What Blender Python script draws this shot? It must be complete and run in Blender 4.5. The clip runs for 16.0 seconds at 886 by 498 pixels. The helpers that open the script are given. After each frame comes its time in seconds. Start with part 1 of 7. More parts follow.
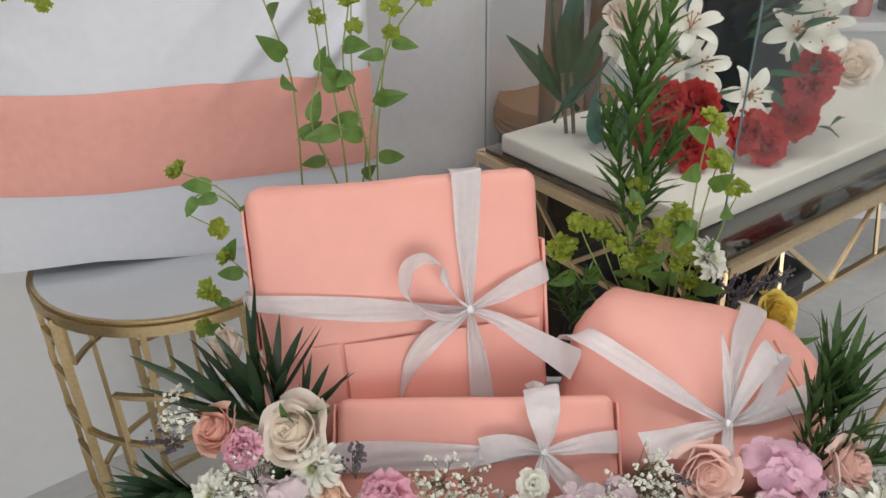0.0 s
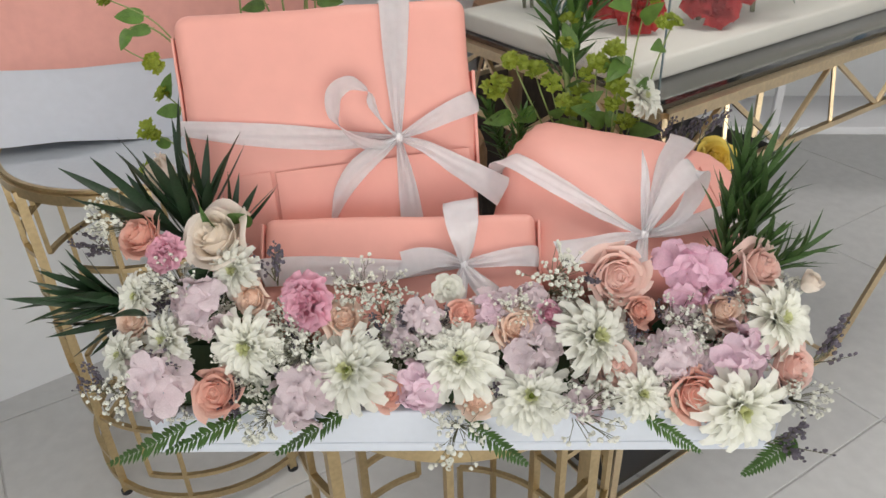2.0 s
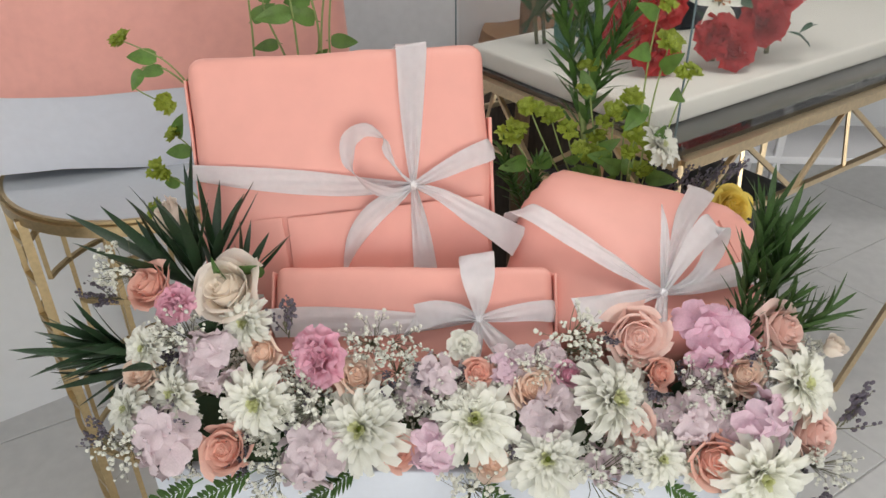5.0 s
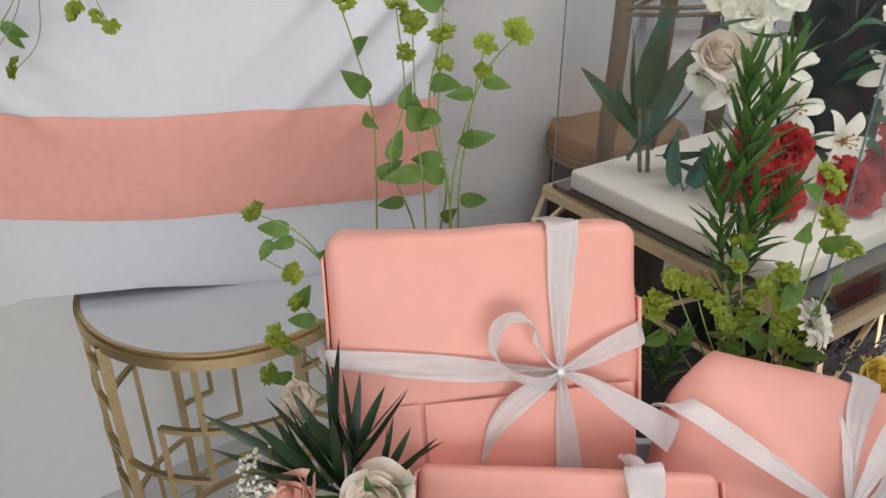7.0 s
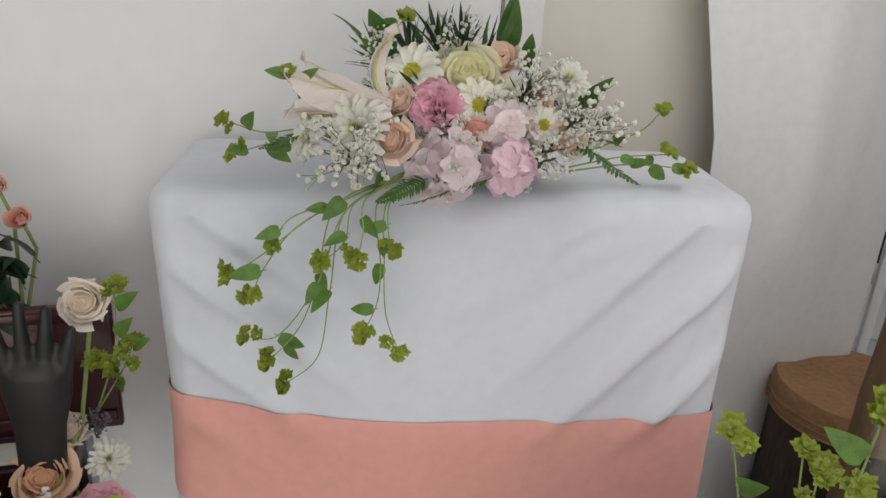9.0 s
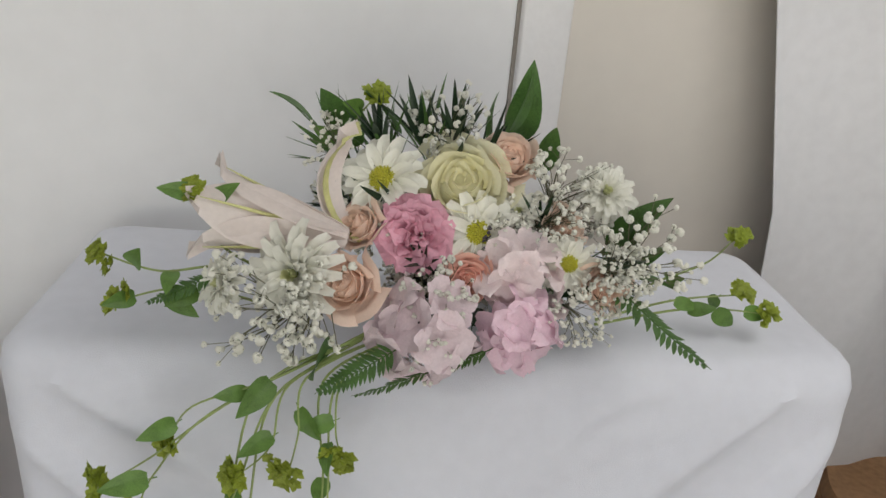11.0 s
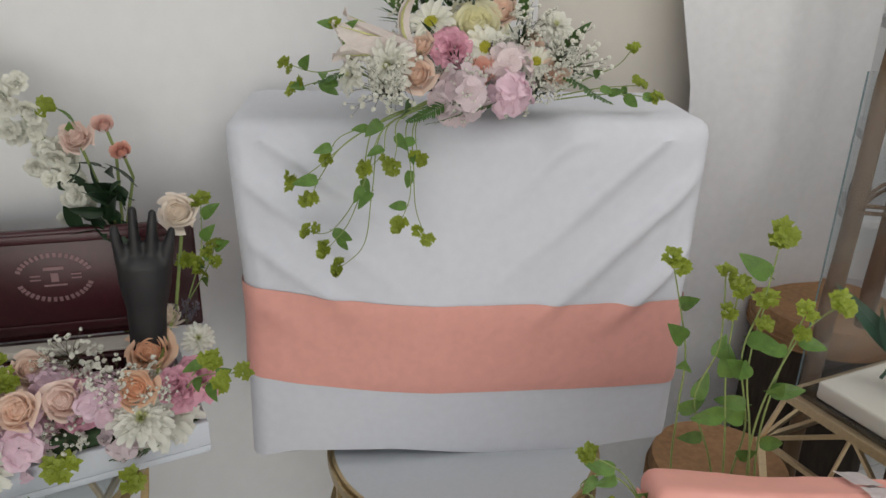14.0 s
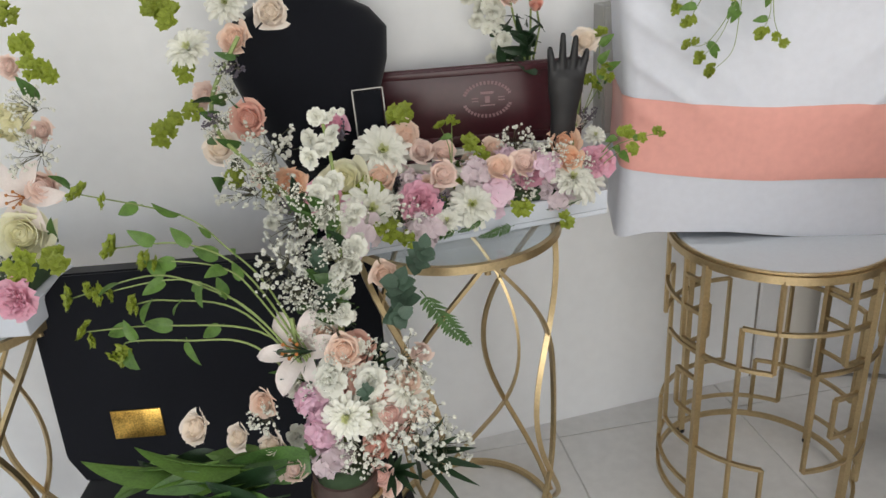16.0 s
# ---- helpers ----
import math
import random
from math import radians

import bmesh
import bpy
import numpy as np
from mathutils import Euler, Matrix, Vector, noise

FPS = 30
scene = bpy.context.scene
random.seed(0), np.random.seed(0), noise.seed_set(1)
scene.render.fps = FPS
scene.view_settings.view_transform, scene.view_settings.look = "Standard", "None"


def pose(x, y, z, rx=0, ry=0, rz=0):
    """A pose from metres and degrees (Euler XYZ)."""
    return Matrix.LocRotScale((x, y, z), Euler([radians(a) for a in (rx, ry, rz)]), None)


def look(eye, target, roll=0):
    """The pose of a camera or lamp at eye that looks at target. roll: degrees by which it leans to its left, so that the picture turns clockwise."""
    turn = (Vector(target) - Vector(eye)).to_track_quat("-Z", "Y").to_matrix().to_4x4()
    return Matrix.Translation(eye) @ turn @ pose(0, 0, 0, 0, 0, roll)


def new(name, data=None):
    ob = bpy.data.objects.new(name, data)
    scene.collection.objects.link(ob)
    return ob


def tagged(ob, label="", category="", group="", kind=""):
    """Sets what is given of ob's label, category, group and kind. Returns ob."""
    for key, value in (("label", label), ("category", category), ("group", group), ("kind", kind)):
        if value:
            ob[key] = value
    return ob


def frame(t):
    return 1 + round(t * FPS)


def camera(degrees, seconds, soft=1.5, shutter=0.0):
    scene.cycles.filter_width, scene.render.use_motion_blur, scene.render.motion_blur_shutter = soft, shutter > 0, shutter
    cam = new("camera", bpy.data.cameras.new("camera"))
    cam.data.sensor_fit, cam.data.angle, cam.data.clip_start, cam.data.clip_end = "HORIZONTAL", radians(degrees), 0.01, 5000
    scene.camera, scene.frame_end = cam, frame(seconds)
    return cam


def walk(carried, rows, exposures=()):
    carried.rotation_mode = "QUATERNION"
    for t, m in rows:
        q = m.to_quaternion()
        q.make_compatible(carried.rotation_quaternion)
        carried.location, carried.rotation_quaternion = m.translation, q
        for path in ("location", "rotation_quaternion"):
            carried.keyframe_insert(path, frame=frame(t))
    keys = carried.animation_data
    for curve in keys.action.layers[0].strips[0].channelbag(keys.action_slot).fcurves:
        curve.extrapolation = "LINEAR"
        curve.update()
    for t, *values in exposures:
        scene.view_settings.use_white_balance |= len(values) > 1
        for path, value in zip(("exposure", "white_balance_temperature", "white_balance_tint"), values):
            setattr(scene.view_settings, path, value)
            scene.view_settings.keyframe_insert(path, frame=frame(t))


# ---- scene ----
cam = camera(61.3, 16.0)
PATH = [
    (0, (0.037, 0.021, 1.381), (0.025, 1.773, 0.416), -1.2),
    (0.5, (0.094, 0.003, 1.349), (0.139, 1.721, 0.326), -1.1),
    (1, (0.116, -0.026, 1.316), (0.123, 1.682, 0.274), -1.9),
    (1.5, (0.121, -0.048, 1.289), (0.096, 1.642, 0.218), -2.1),
    (2, (0.13, -0.068, 1.253), (0.081, 1.634, 0.204), -2.0),
    (2.5, (0.128, -0.068, 1.244), (0.067, 1.624, 0.179), -2.2),
    (3, (0.127, -0.065, 1.242), (0.071, 1.62, 0.167), -2.0),
    (3.5, (0.121, -0.056, 1.255), (0.062, 1.642, 0.201), -2.0),
    (6, (0.086, 0.012, 1.322), (0.053, 1.731, 0.3), 0.0),
    (6.5, (0.042, 0.05, 1.358), (0.0, 1.769, 0.337), 0.0),
    (7, (-0.043, 0.093, 1.397), (-0.098, 1.856, 0.453), 0.2),
    (7.5, (-0.145, 0.16, 1.465), (-0.338, 1.978, 0.656), 0.4),
    (8, (-0.233, 0.197, 1.499), (-0.588, 2.027, 0.775), 1.2),
    (8.5, (-0.293, 0.254, 1.566), (-0.648, 2.112, 0.917), 2.3),
    (9, (-0.346, 0.339, 1.625), (-0.648, 2.174, 0.889), 3.2),
    (9.5, (-0.4, 0.494, 1.64), (-0.66, 2.362, 0.976), 4.2),
    (9.7, (-0.418, 0.542, 1.648), (-0.646, 2.419, 0.997), 4.8),
    (11.8, (-0.36, 0.681, 1.702), (-0.763, 2.44, 0.839), 3.6),
    (12, (-0.354, 0.661, 1.695), (-0.779, 2.425, 0.852), 3.3),
    (12.5, (-0.376, 0.527, 1.681), (-0.73, 2.327, 0.886), 2.6),
    (13, (-0.37, 0.335, 1.644), (-0.709, 2.156, 0.889), 1.8),
    (13.5, (-0.353, 0.204, 1.61), (-0.659, 2.037, 0.87), 1.6),
    (14, (-0.301, 0.066, 1.594), (-0.638, 1.89, 0.847), 1.3),
    (14.5, (-0.318, -0.16, 1.501), (-0.655, 1.705, 0.861), 0.4),
    (15, (-0.348, -0.407, 1.477), (-0.695, 1.439, 0.79), -1.1),
    (15.5, (-0.393, -0.555, 1.444), (-0.799, 1.226, 0.631), -2.4),
    (16, (-0.531, -0.61, 1.465), (-1.293, 1.056, 0.662), -4.4),
]
walk(cam, [(t, look(eye, target, roll)) for t, eye, target, roll in PATH], [(0, -0.26), (1.5, -0.18), (3.5, -0.18), (6.5, -0.20), (7.5, -0.26), (9, -0.50), (12.5, -0.55), (13.5, -0.60), (14.5, -0.38), (15, -0.27), (16, -0.10)])

# ---- world and light ----
world = bpy.data.worlds.new("world")
scene.world = world
world.use_nodes = True
wn = world.node_tree.nodes
sky = wn.new("ShaderNodeTexSky")
sky.sky_type, sky.sun_disc = "NISHITA", False
sky.sun_elevation, sky.sun_rotation = radians(40), radians(200)
world.node_tree.links.new(sky.outputs[0], wn["Background"].inputs[0])
wn["Background"].inputs[1].default_value = 0.12


def area(name, m, sx, sy, watts, colour):
    d = bpy.data.lights.new(name, "AREA")
    d.shape, d.size, d.size_y, d.energy, d.color = "RECTANGLE", sx, sy, watts, colour
    ob = new(name, d)
    ob.matrix_world = m
    return ob


# added daylight lamps: an assumed shop front behind the camera, an assumed pane left
area("window_light", look((0.7, -2.95, 1.15), (-0.3, 1.2, 0.7)), 3.6, 2.0, 78, (1.0, 0.965, 0.90))
area("window_light", look((-3.45, -1.0, 1.5), (-0.6, 1.0, 0.9)), 2.0, 1.9, 4, (0.93, 0.97, 1.0))
# unseen ceiling lamps, added to brighten the floor, curtain and bouquet
area("ceiling_light_lamp", look((-1.0, -0.45, 2.74), (-1.0, -0.44, 0)), 2.2, 1.4, 4, (1.0, 0.97, 0.93))
area("ceiling_light_lamp", look((0.80, 0.95, 2.74), (0.80, 0.96, 0)), 1.2, 1.2, 21, (1.0, 0.97, 0.93))
FLOOR = -0.06

# ---- materials ----


def mat(name, colour, rough=0.5, metal=0.0, vary=0.08, grain=30.0, bump=0.0, bump_scale=200.0, trans=0.0, spread=0.0, sheen=0.0, coat=0.0, spec=0.5, colour2=None, stretch=None):
    """A principled material with large and fine colour variation, relief and, for petals and leaves, light passing through."""
    m = bpy.data.materials.new(name)
    m.use_nodes = True
    n, l = m.node_tree.nodes, m.node_tree.links
    p = n["Principled BSDF"]
    p.inputs["Roughness"].default_value, p.inputs["Metallic"].default_value = rough, metal
    p.inputs["Specular IOR Level"].default_value = spec
    p.inputs["Sheen Weight"].default_value, p.inputs["Coat Weight"].default_value = sheen, coat
    co = n.new("ShaderNodeTexCoord")
    src = co.outputs["Object"]
    if stretch:
        mp = n.new("ShaderNodeMapping")
        mp.inputs["Scale"].default_value = stretch
        l.new(src, mp.inputs[0])
        src = mp.outputs[0]
    big, fine = n.new("ShaderNodeTexNoise"), n.new("ShaderNodeTexNoise")
    for t, s in ((big, grain * 0.25), (fine, grain * 4)):
        t.inputs["Scale"].default_value, t.inputs["Detail"].default_value = s, 4
        l.new(src, t.inputs["Vector"])
    add = n.new("ShaderNodeMath")
    add.operation = "ADD"
    l.new(big.outputs[0], add.inputs[0]), l.new(fine.outputs[0], add.inputs[1])
    mr = n.new("ShaderNodeMapRange")
    mr.inputs["From Min"].default_value, mr.inputs["From Max"].default_value = 0.6, 1.4
    l.new(add.outputs[0], mr.inputs[0])
    ramp = n.new("ShaderNodeMix")
    ramp.data_type = "RGBA"
    c2 = colour2 or tuple(c * (1 - 2.2 * vary) for c in colour)
    ramp.inputs[6].default_value, ramp.inputs[7].default_value = (*c2, 1), (*[min(1, c * (1 + vary)) for c in colour], 1)
    l.new(mr.outputs[0], ramp.inputs[0])
    out = ramp.outputs[2]
    if spread:
        info, hsv = n.new("ShaderNodeObjectInfo"), n.new("ShaderNodeHueSaturation")
        sm = n.new("ShaderNodeMapRange")
        sm.inputs["To Min"].default_value, sm.inputs["To Max"].default_value = 1 - spread, 1 + spread * 0.6
        l.new(info.outputs["Random"], sm.inputs[0])
        l.new(sm.outputs[0], hsv.inputs["Value"]), l.new(out, hsv.inputs["Color"])
        out = hsv.outputs[0]
    l.new(out, p.inputs["Base Color"])
    if bump:
        bt, bn = n.new("ShaderNodeTexNoise"), n.new("ShaderNodeBump")
        bt.inputs["Scale"].default_value, bt.inputs["Detail"].default_value = bump_scale, 3
        bn.inputs["Strength"].default_value, bn.inputs["Distance"].default_value = bump, 0.002
        l.new(src, bt.inputs["Vector"]), l.new(bt.outputs[0], bn.inputs["Height"]), l.new(bn.outputs[0], p.inputs["Normal"])
    if trans:
        tr, mx = n.new("ShaderNodeBsdfTranslucent"), n.new("ShaderNodeMixShader")
        l.new(out, tr.inputs[0])
        mx.inputs[0].default_value = trans
        l.new(p.outputs[0], mx.inputs[1]), l.new(tr.outputs[0], mx.inputs[2])
        l.new(mx.outputs[0], n["Material Output"].inputs[0])
    return m


def glass(name, tint=(1, 1, 1), rough=0.0, gloss=0.06):
    """Thin clear glass: see-through with a Fresnel-driven gloss."""
    m = bpy.data.materials.new(name)
    m.use_nodes = True
    n, l = m.node_tree.nodes, m.node_tree.links
    t, g, mx, fr = n.new("ShaderNodeBsdfTransparent"), n.new("ShaderNodeBsdfGlossy"), n.new("ShaderNodeMixShader"), n.new("ShaderNodeLayerWeight")
    t.inputs[0].default_value = (*tint, 1)
    g.inputs["Roughness"].default_value = rough
    fr.inputs[0].default_value = 0.5
    pw, ml = n.new("ShaderNodeMath"), n.new("ShaderNodeMath")
    pw.operation, pw.inputs[1].default_value = "POWER", 4.0
    ml.operation, ml.inputs[1].default_value, ml.inputs[2].default_value = "MULTIPLY_ADD", 0.7, gloss
    l.new(fr.outputs["Facing"], pw.inputs[0]), l.new(pw.outputs[0], ml.inputs[0])
    l.new(ml.outputs[0], mx.inputs[0]), l.new(t.outputs[0], mx.inputs[1]), l.new(g.outputs[0], mx.inputs[2])
    l.new(mx.outputs[0], n["Material Output"].inputs[0])
    return m


WALL = mat("wall_paint", (0.84, 0.85, 0.865), 0.55, vary=0.02, grain=6, bump=0.08, bump_scale=120)
BEIGE = mat("beige_paint", (0.72, 0.68, 0.62), 0.6, vary=0.02, grain=5, bump=0.05, bump_scale=120)
TRIM = mat("trim_paint", (0.82, 0.82, 0.83), 0.4, vary=0.02)
TILE = mat("porcelain_tile", (0.76, 0.755, 0.745), 0.2, vary=0.05, grain=7, spread=0.03, bump=0.02, bump_scale=40)
GROUT = mat("grout", (0.62, 0.61, 0.60), 0.8)
CEIL = mat("ceiling_paint", (0.8, 0.8, 0.8), 0.7, vary=0.02, grain=5)
CURTAIN = mat("curtain_fabric", (0.84, 0.85, 0.88), 0.5, vary=0.03, grain=12, trans=0.1, sheen=0.3)
GOLD = mat("brushed_gold", (0.56, 0.43, 0.24), 0.34, metal=0.9, vary=0.10, grain=40, bump=0.05, bump_scale=300)
PALEGOLD = mat("champagne_gold", (0.78, 0.62, 0.40), 0.3, metal=0.9, vary=0.08, grain=40)
GLASS = glass("table_glass", (0.86, 0.90, 0.92), 0.02, 0.12)
MIRRORTOP = mat("frosted_table_glass", (0.50, 0.53, 0.56), 0.12, vary=0.02, coat=0.8, spec=0.9)
CLEAR = glass("case_glass", (0.985, 0.99, 0.99), 0.0, 0.03)
COVER = mat("nonwoven_cloth", (0.685, 0.705, 0.775), 0.8, vary=0.025, grain=14, bump=0.25, bump_scale=900, sheen=0.2)
BAND = mat("salmon_band_cloth", (0.80, 0.385, 0.33), 0.75, vary=0.04, grain=14, bump=0.2, bump_scale=900, sheen=0.2)
PAPER = mat("salmon_paper", (0.86, 0.405, 0.34), 0.46, vary=0.03, grain=8, bump=0.35, bump_scale=22)
RIBBON = mat("satin_ribbon", (0.95, 0.93, 0.95), 0.27, vary=0.03, grain=30, trans=0.08, coat=0.3, spec=0.9)
FOAM = mat("white_board", (0.65, 0.69, 0.76), 0.5, vary=0.02, grain=30, bump=0.05)
CREAM = mat("cream_board", (0.80, 0.77, 0.70), 0.6, vary=0.05, grain=30, bump=0.2, bump_scale=400)
BLACK = mat("black_velvet", (0.006, 0.007, 0.011), 0.85, vary=0.1, sheen=0.12, spec=0.15)
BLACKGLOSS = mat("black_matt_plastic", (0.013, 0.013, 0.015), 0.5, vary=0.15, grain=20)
MAROON = mat("maroon_leather", (0.060, 0.012, 0.018), 0.32, vary=0.12, grain=20, bump=0.08, bump_scale=300)
MAROON2 = mat("maroon_print", (0.28, 0.16, 0.17), 0.5, vary=0.05)
BARK = mat("bark", (0.055, 0.040, 0.030), 0.9, vary=0.25, grain=25, bump=0.9, bump_scale=60, stretch=(1, 1, 0.25))
ENDGRAIN = mat("log_slice", (0.36, 0.20, 0.095), 0.7, vary=0.18, grain=18, bump=0.2, bump_scale=120)
BAMBOO = mat("weathered_pole_wood", (0.17, 0.105, 0.055), 0.65, vary=0.22, grain=20, bump=0.25, bump_scale=90, stretch=(1, 1, 0.12))
SHELF = mat("white_shelf_board", (0.75, 0.75, 0.77), 0.4, vary=0.02)

# ---- mesh helpers ----


def mesh_of(name, bm, materials, smooth=True, closed=True):
    me = bpy.data.meshes.new(name)
    bmesh.ops.recalc_face_normals(bm, faces=bm.faces[:]) if closed else None
    bm.to_mesh(me)
    bm.free()
    if closed and smooth:
        me.set_sharp_from_angle(angle=radians(48))
    for m in materials if isinstance(materials, (list, tuple)) else [materials]:
        me.materials.append(m)
    if smooth:
        for p in me.polygons:
            p.use_smooth = True
    return me


def part(name, bm, material, parent=None, label="", m=None, smooth=True):
    """Links a bmesh (or a mesh) as one object under a thing or a part."""
    me = bm if isinstance(bm, bpy.types.Mesh) else mesh_of(name, bm, material, smooth)
    ob = new(name, me)
    if m is not None:
        ob.matrix_basis = m
    if parent:
        ob.parent = parent
    if label:
        ob["label"] = label
    return ob


def thing(name, m=None, label="", category="", group="", kind=""):
    ob = new(name)
    ob.empty_display_size = 0.05
    if m is not None:
        ob.matrix_basis = m
    return tagged(ob, label, category, group, kind)


def add_box(bm, lo, hi, bevel=0.0, seg=2):
    r = bmesh.ops.create_cube(bm, size=1)
    vs = r["verts"]
    for v in vs:
        v.co = Vector([lo[i] + (v.co[i] + 0.5) * (hi[i] - lo[i]) for i in range(3)])
    if bevel:
        es = list({e for v in vs for e in v.link_edges})
        bmesh.ops.bevel(bm, geom=es, offset=bevel, segments=seg, affect="EDGES", profile=0.5)
    return bm


def box(lo, hi, bevel=0.0, seg=2):
    return add_box(bmesh.new(), lo, hi, bevel, seg)


def frames_along(pts):
    """A steady pair of side directions for each point of a line."""
    out, prev = [], None
    for i, p in enumerate(pts):
        t = (pts[min(i + 1, len(pts) - 1)] - pts[max(i - 1, 0)])
        t = t.normalized() if t.length > 1e-9 else Vector((0, 0, 1))
        if prev is None:
            a = Vector((0, 0, 1)) if abs(t.z) < 0.9 else Vector((1, 0, 0))
        else:
            a = prev
        s = (a - t * a.dot(t)).normalized()
        prev = s
        out.append((s, t.cross(s)))
    return out


def add_tube(bm, pts, radius, sides=8, closed=False, flat=1.0, caps=True):
    """A tube along pts; radius is one number or one for each point; flat squeezes it across."""
    pts = [Vector(p) for p in pts]
    rs = radius if isinstance(radius, (list, tuple)) else [radius] * len(pts)
    fr = frames_along(pts)
    rings = []
    for p, r, (s, b) in zip(pts, rs, fr):
        rings.append([bm.verts.new(p + s * (r * math.cos(2 * math.pi * (k + 0.5) / sides)) + b * (r * flat * math.sin(2 * math.pi * (k + 0.5) / sides))) for k in range(sides)])
    n = len(rings)
    for i in range(n if closed else n - 1):
        a, b = rings[i], rings[(i + 1) % n]
        for k in range(sides):
            bm.faces.new((a[k], a[(k + 1) % sides], b[(k + 1) % sides], b[k]))
    if caps and not closed:
        bm.faces.new(rings[0][::-1]), bm.faces.new(rings[-1])
    return bm


def bar(a, b, w, h=None):
    """A square or flat bar from a to b."""
    bm = bmesh.new()
    return add_tube(bm, [a, b], w * 0.7071, 4, flat=(h or w) / w)


def add_grid(bm, f, nu, nv, closed_u=False):
    """A sheet from f(u, v), both 0 to 1."""
    rows = [[bm.verts.new(f(i / nu, j / nv)) for i in range(nu if closed_u else nu + 1)] for j in range(nv + 1)]
    for j in range(nv):
        for i in range(nu):
            k = (i + 1) % nu if closed_u else i + 1
            bm.faces.new((rows[j][i], rows[j][k], rows[j + 1][k], rows[j + 1][i]))
    return rows


def arc(cx, cy, z, r, a0, a1, n=24):
    return [Vector((cx + r * math.cos(radians(a0 + (a1 - a0) * i / n)), cy + r * math.sin(radians(a0 + (a1 - a0) * i / n)), z)) for i in range(n + 1)]


def lathe(profile, n=32, cap=True):
    """A turned body from (radius, height) pairs."""
    bm = bmesh.new()
    rows = add_grid(bm, lambda u, v: Vector((0, 0, 0)), n, len(profile) - 1, True)
    for row, (r, z) in zip(rows, profile):
        for k, v in enumerate(row):
            v.co = Vector((r * math.cos(2 * math.pi * k / n), r * math.sin(2 * math.pi * k / n), z))
    if cap:
        for row in (rows[0][::-1], rows[-1]):
            if (row[0].co - row[1].co).length > 1e-5:
                bm.faces.new(row)
    return bm


# ---- the room ----
D = Vector((0.788, 0.616, 0))  # along the long white wall
NB = Vector((-0.616, 0.788, 0))  # from the room into that wall
W0 = Vector((-1.108, 1.322, 0))
TURN_A = math.degrees(math.atan2(D.y, D.x))


def wall(name, a, b, z0, z1, thick, material, label):
    """A wall from a to b in plan, its thickness on the left of that way."""
    a, b = Vector((*a, 0)), Vector((*b, 0))
    d = b - a
    ob = part(name, box((0, 0, z0), (d.length, thick, z1)), material, None, "", pose(a.x, a.y, 0, 0, 0, math.degrees(math.atan2(d.y, d.x))), smooth=False)
    return tagged(ob, label, "wall", kind="structure")


CORNER = W0 + D * 0.775
FARL = W0 - D * 3.2
wall("wall_north", FARL.xy, CORNER.xy, FLOOR, 2.8, 0.15, WALL, "plain white painted wall behind the flower tables")
wall("wall_corner", (CORNER + D * 0.083).xy, (0.36, 2.20), FLOOR, 2.8, 0.12, BEIGE, "beige painted wall beside the door trim")
wall("wall_back", (0.3, 3.3), (4.0, 3.3), FLOOR, 2.8, 0.15, WALL, "white wall behind the bottle shelves")
wall("wall_east", (4.0, 3.3), (4.0, -3.2), FLOOR, 2.8, 0.15, WALL, "plain white side wall")
# added out of view, kept low to leave an assumed side window open
wall("wall_west", (-3.6, -3.2), (FARL.x, FARL.y), FLOOR, 0.5, 0.15, WALL, "low white wall under an assumed side window, out of view")
wall("wall_link", (0.36, 2.32), (0.36, 3.3), FLOOR, 2.8, 0.12, WALL, "short white wall beside the curtain")
# assumed shop front, out of view: piers, sill and header round the lamp's opening
wall("wall_south", (4.0, -3.2), (2.9, -3.2), FLOOR, 2.8, 0.15, WALL, "white pier of an assumed shop front, out of view")
wall("wall_south_pier", (-3.1, -3.2), (-3.6, -3.2), FLOOR, 2.8, 0.15, WALL, "white pier of an assumed shop front, out of view")
wall("wall_south_sill", (2.9, -3.2), (-3.1, -3.2), FLOOR, 0.25, 0.15, WALL, "low sill of an assumed shop front, out of view")
wall("wall_south_header", (2.9, -3.2), (-3.1, -3.2), 2.6, 2.8, 0.15, WALL, "header over an assumed shop front, out of view")
tagged(part("ceiling", box((-4, -3.4, 2.8), (4.2, 4.0, 2.9)), CEIL, smooth=False), "plain white ceiling", "ceiling", kind="structure")
floor = tagged(part("floor", box((-4, -3.4, FLOOR - 0.1), (4.2, 4.0, FLOOR - 0.004)), GROUT, smooth=False), "pale grey polished porcelain tile floor", "floor", kind="structure")

# door trim at the corner
trim = part("trim", box((0, -0.014, FLOOR), (0.085, 0.05, 2.2), 0.004), TRIM, None, "", pose(CORNER.x, CORNER.y, 0, 0, 0, TURN_A))
tagged(trim, "white painted door trim with a dark gap", "door trim", kind="structure")
gap = part("trim_gap", box((-0.006, -0.003, FLOOR), (0, 0.03, 2.2)), mat("dark_gap", (0.30, 0.27, 0.24), 0.7), trim, smooth=False)

# floor tiles
tile_mesh = mesh_of("floor_tile", box((0.002, 0.002, -0.006), (0.598, 0.598, 0.0), 0.0015, 1), TILE, False)
TA = pose(0.62, 0.92, FLOOR, 0, 0, 33)
for i in range(-6, 6):
    for j in range(-6, 5):
        c = TA @ Vector((i * 0.6 + 0.3, j * 0.6 + 0.3, 0))
        if -3.5 < c.x < 3.9 and -3.0 < c.y < 3.2:
            t = part("floor_tile", tile_mesh, None, floor, "", TA @ Matrix.Translation((i * 0.6, j * 0.6, 0)))

# sheer curtain with soft folds
CA, CB = Vector((-0.10, 1.93, 0)), Vector((0.36, 2.115, 0))


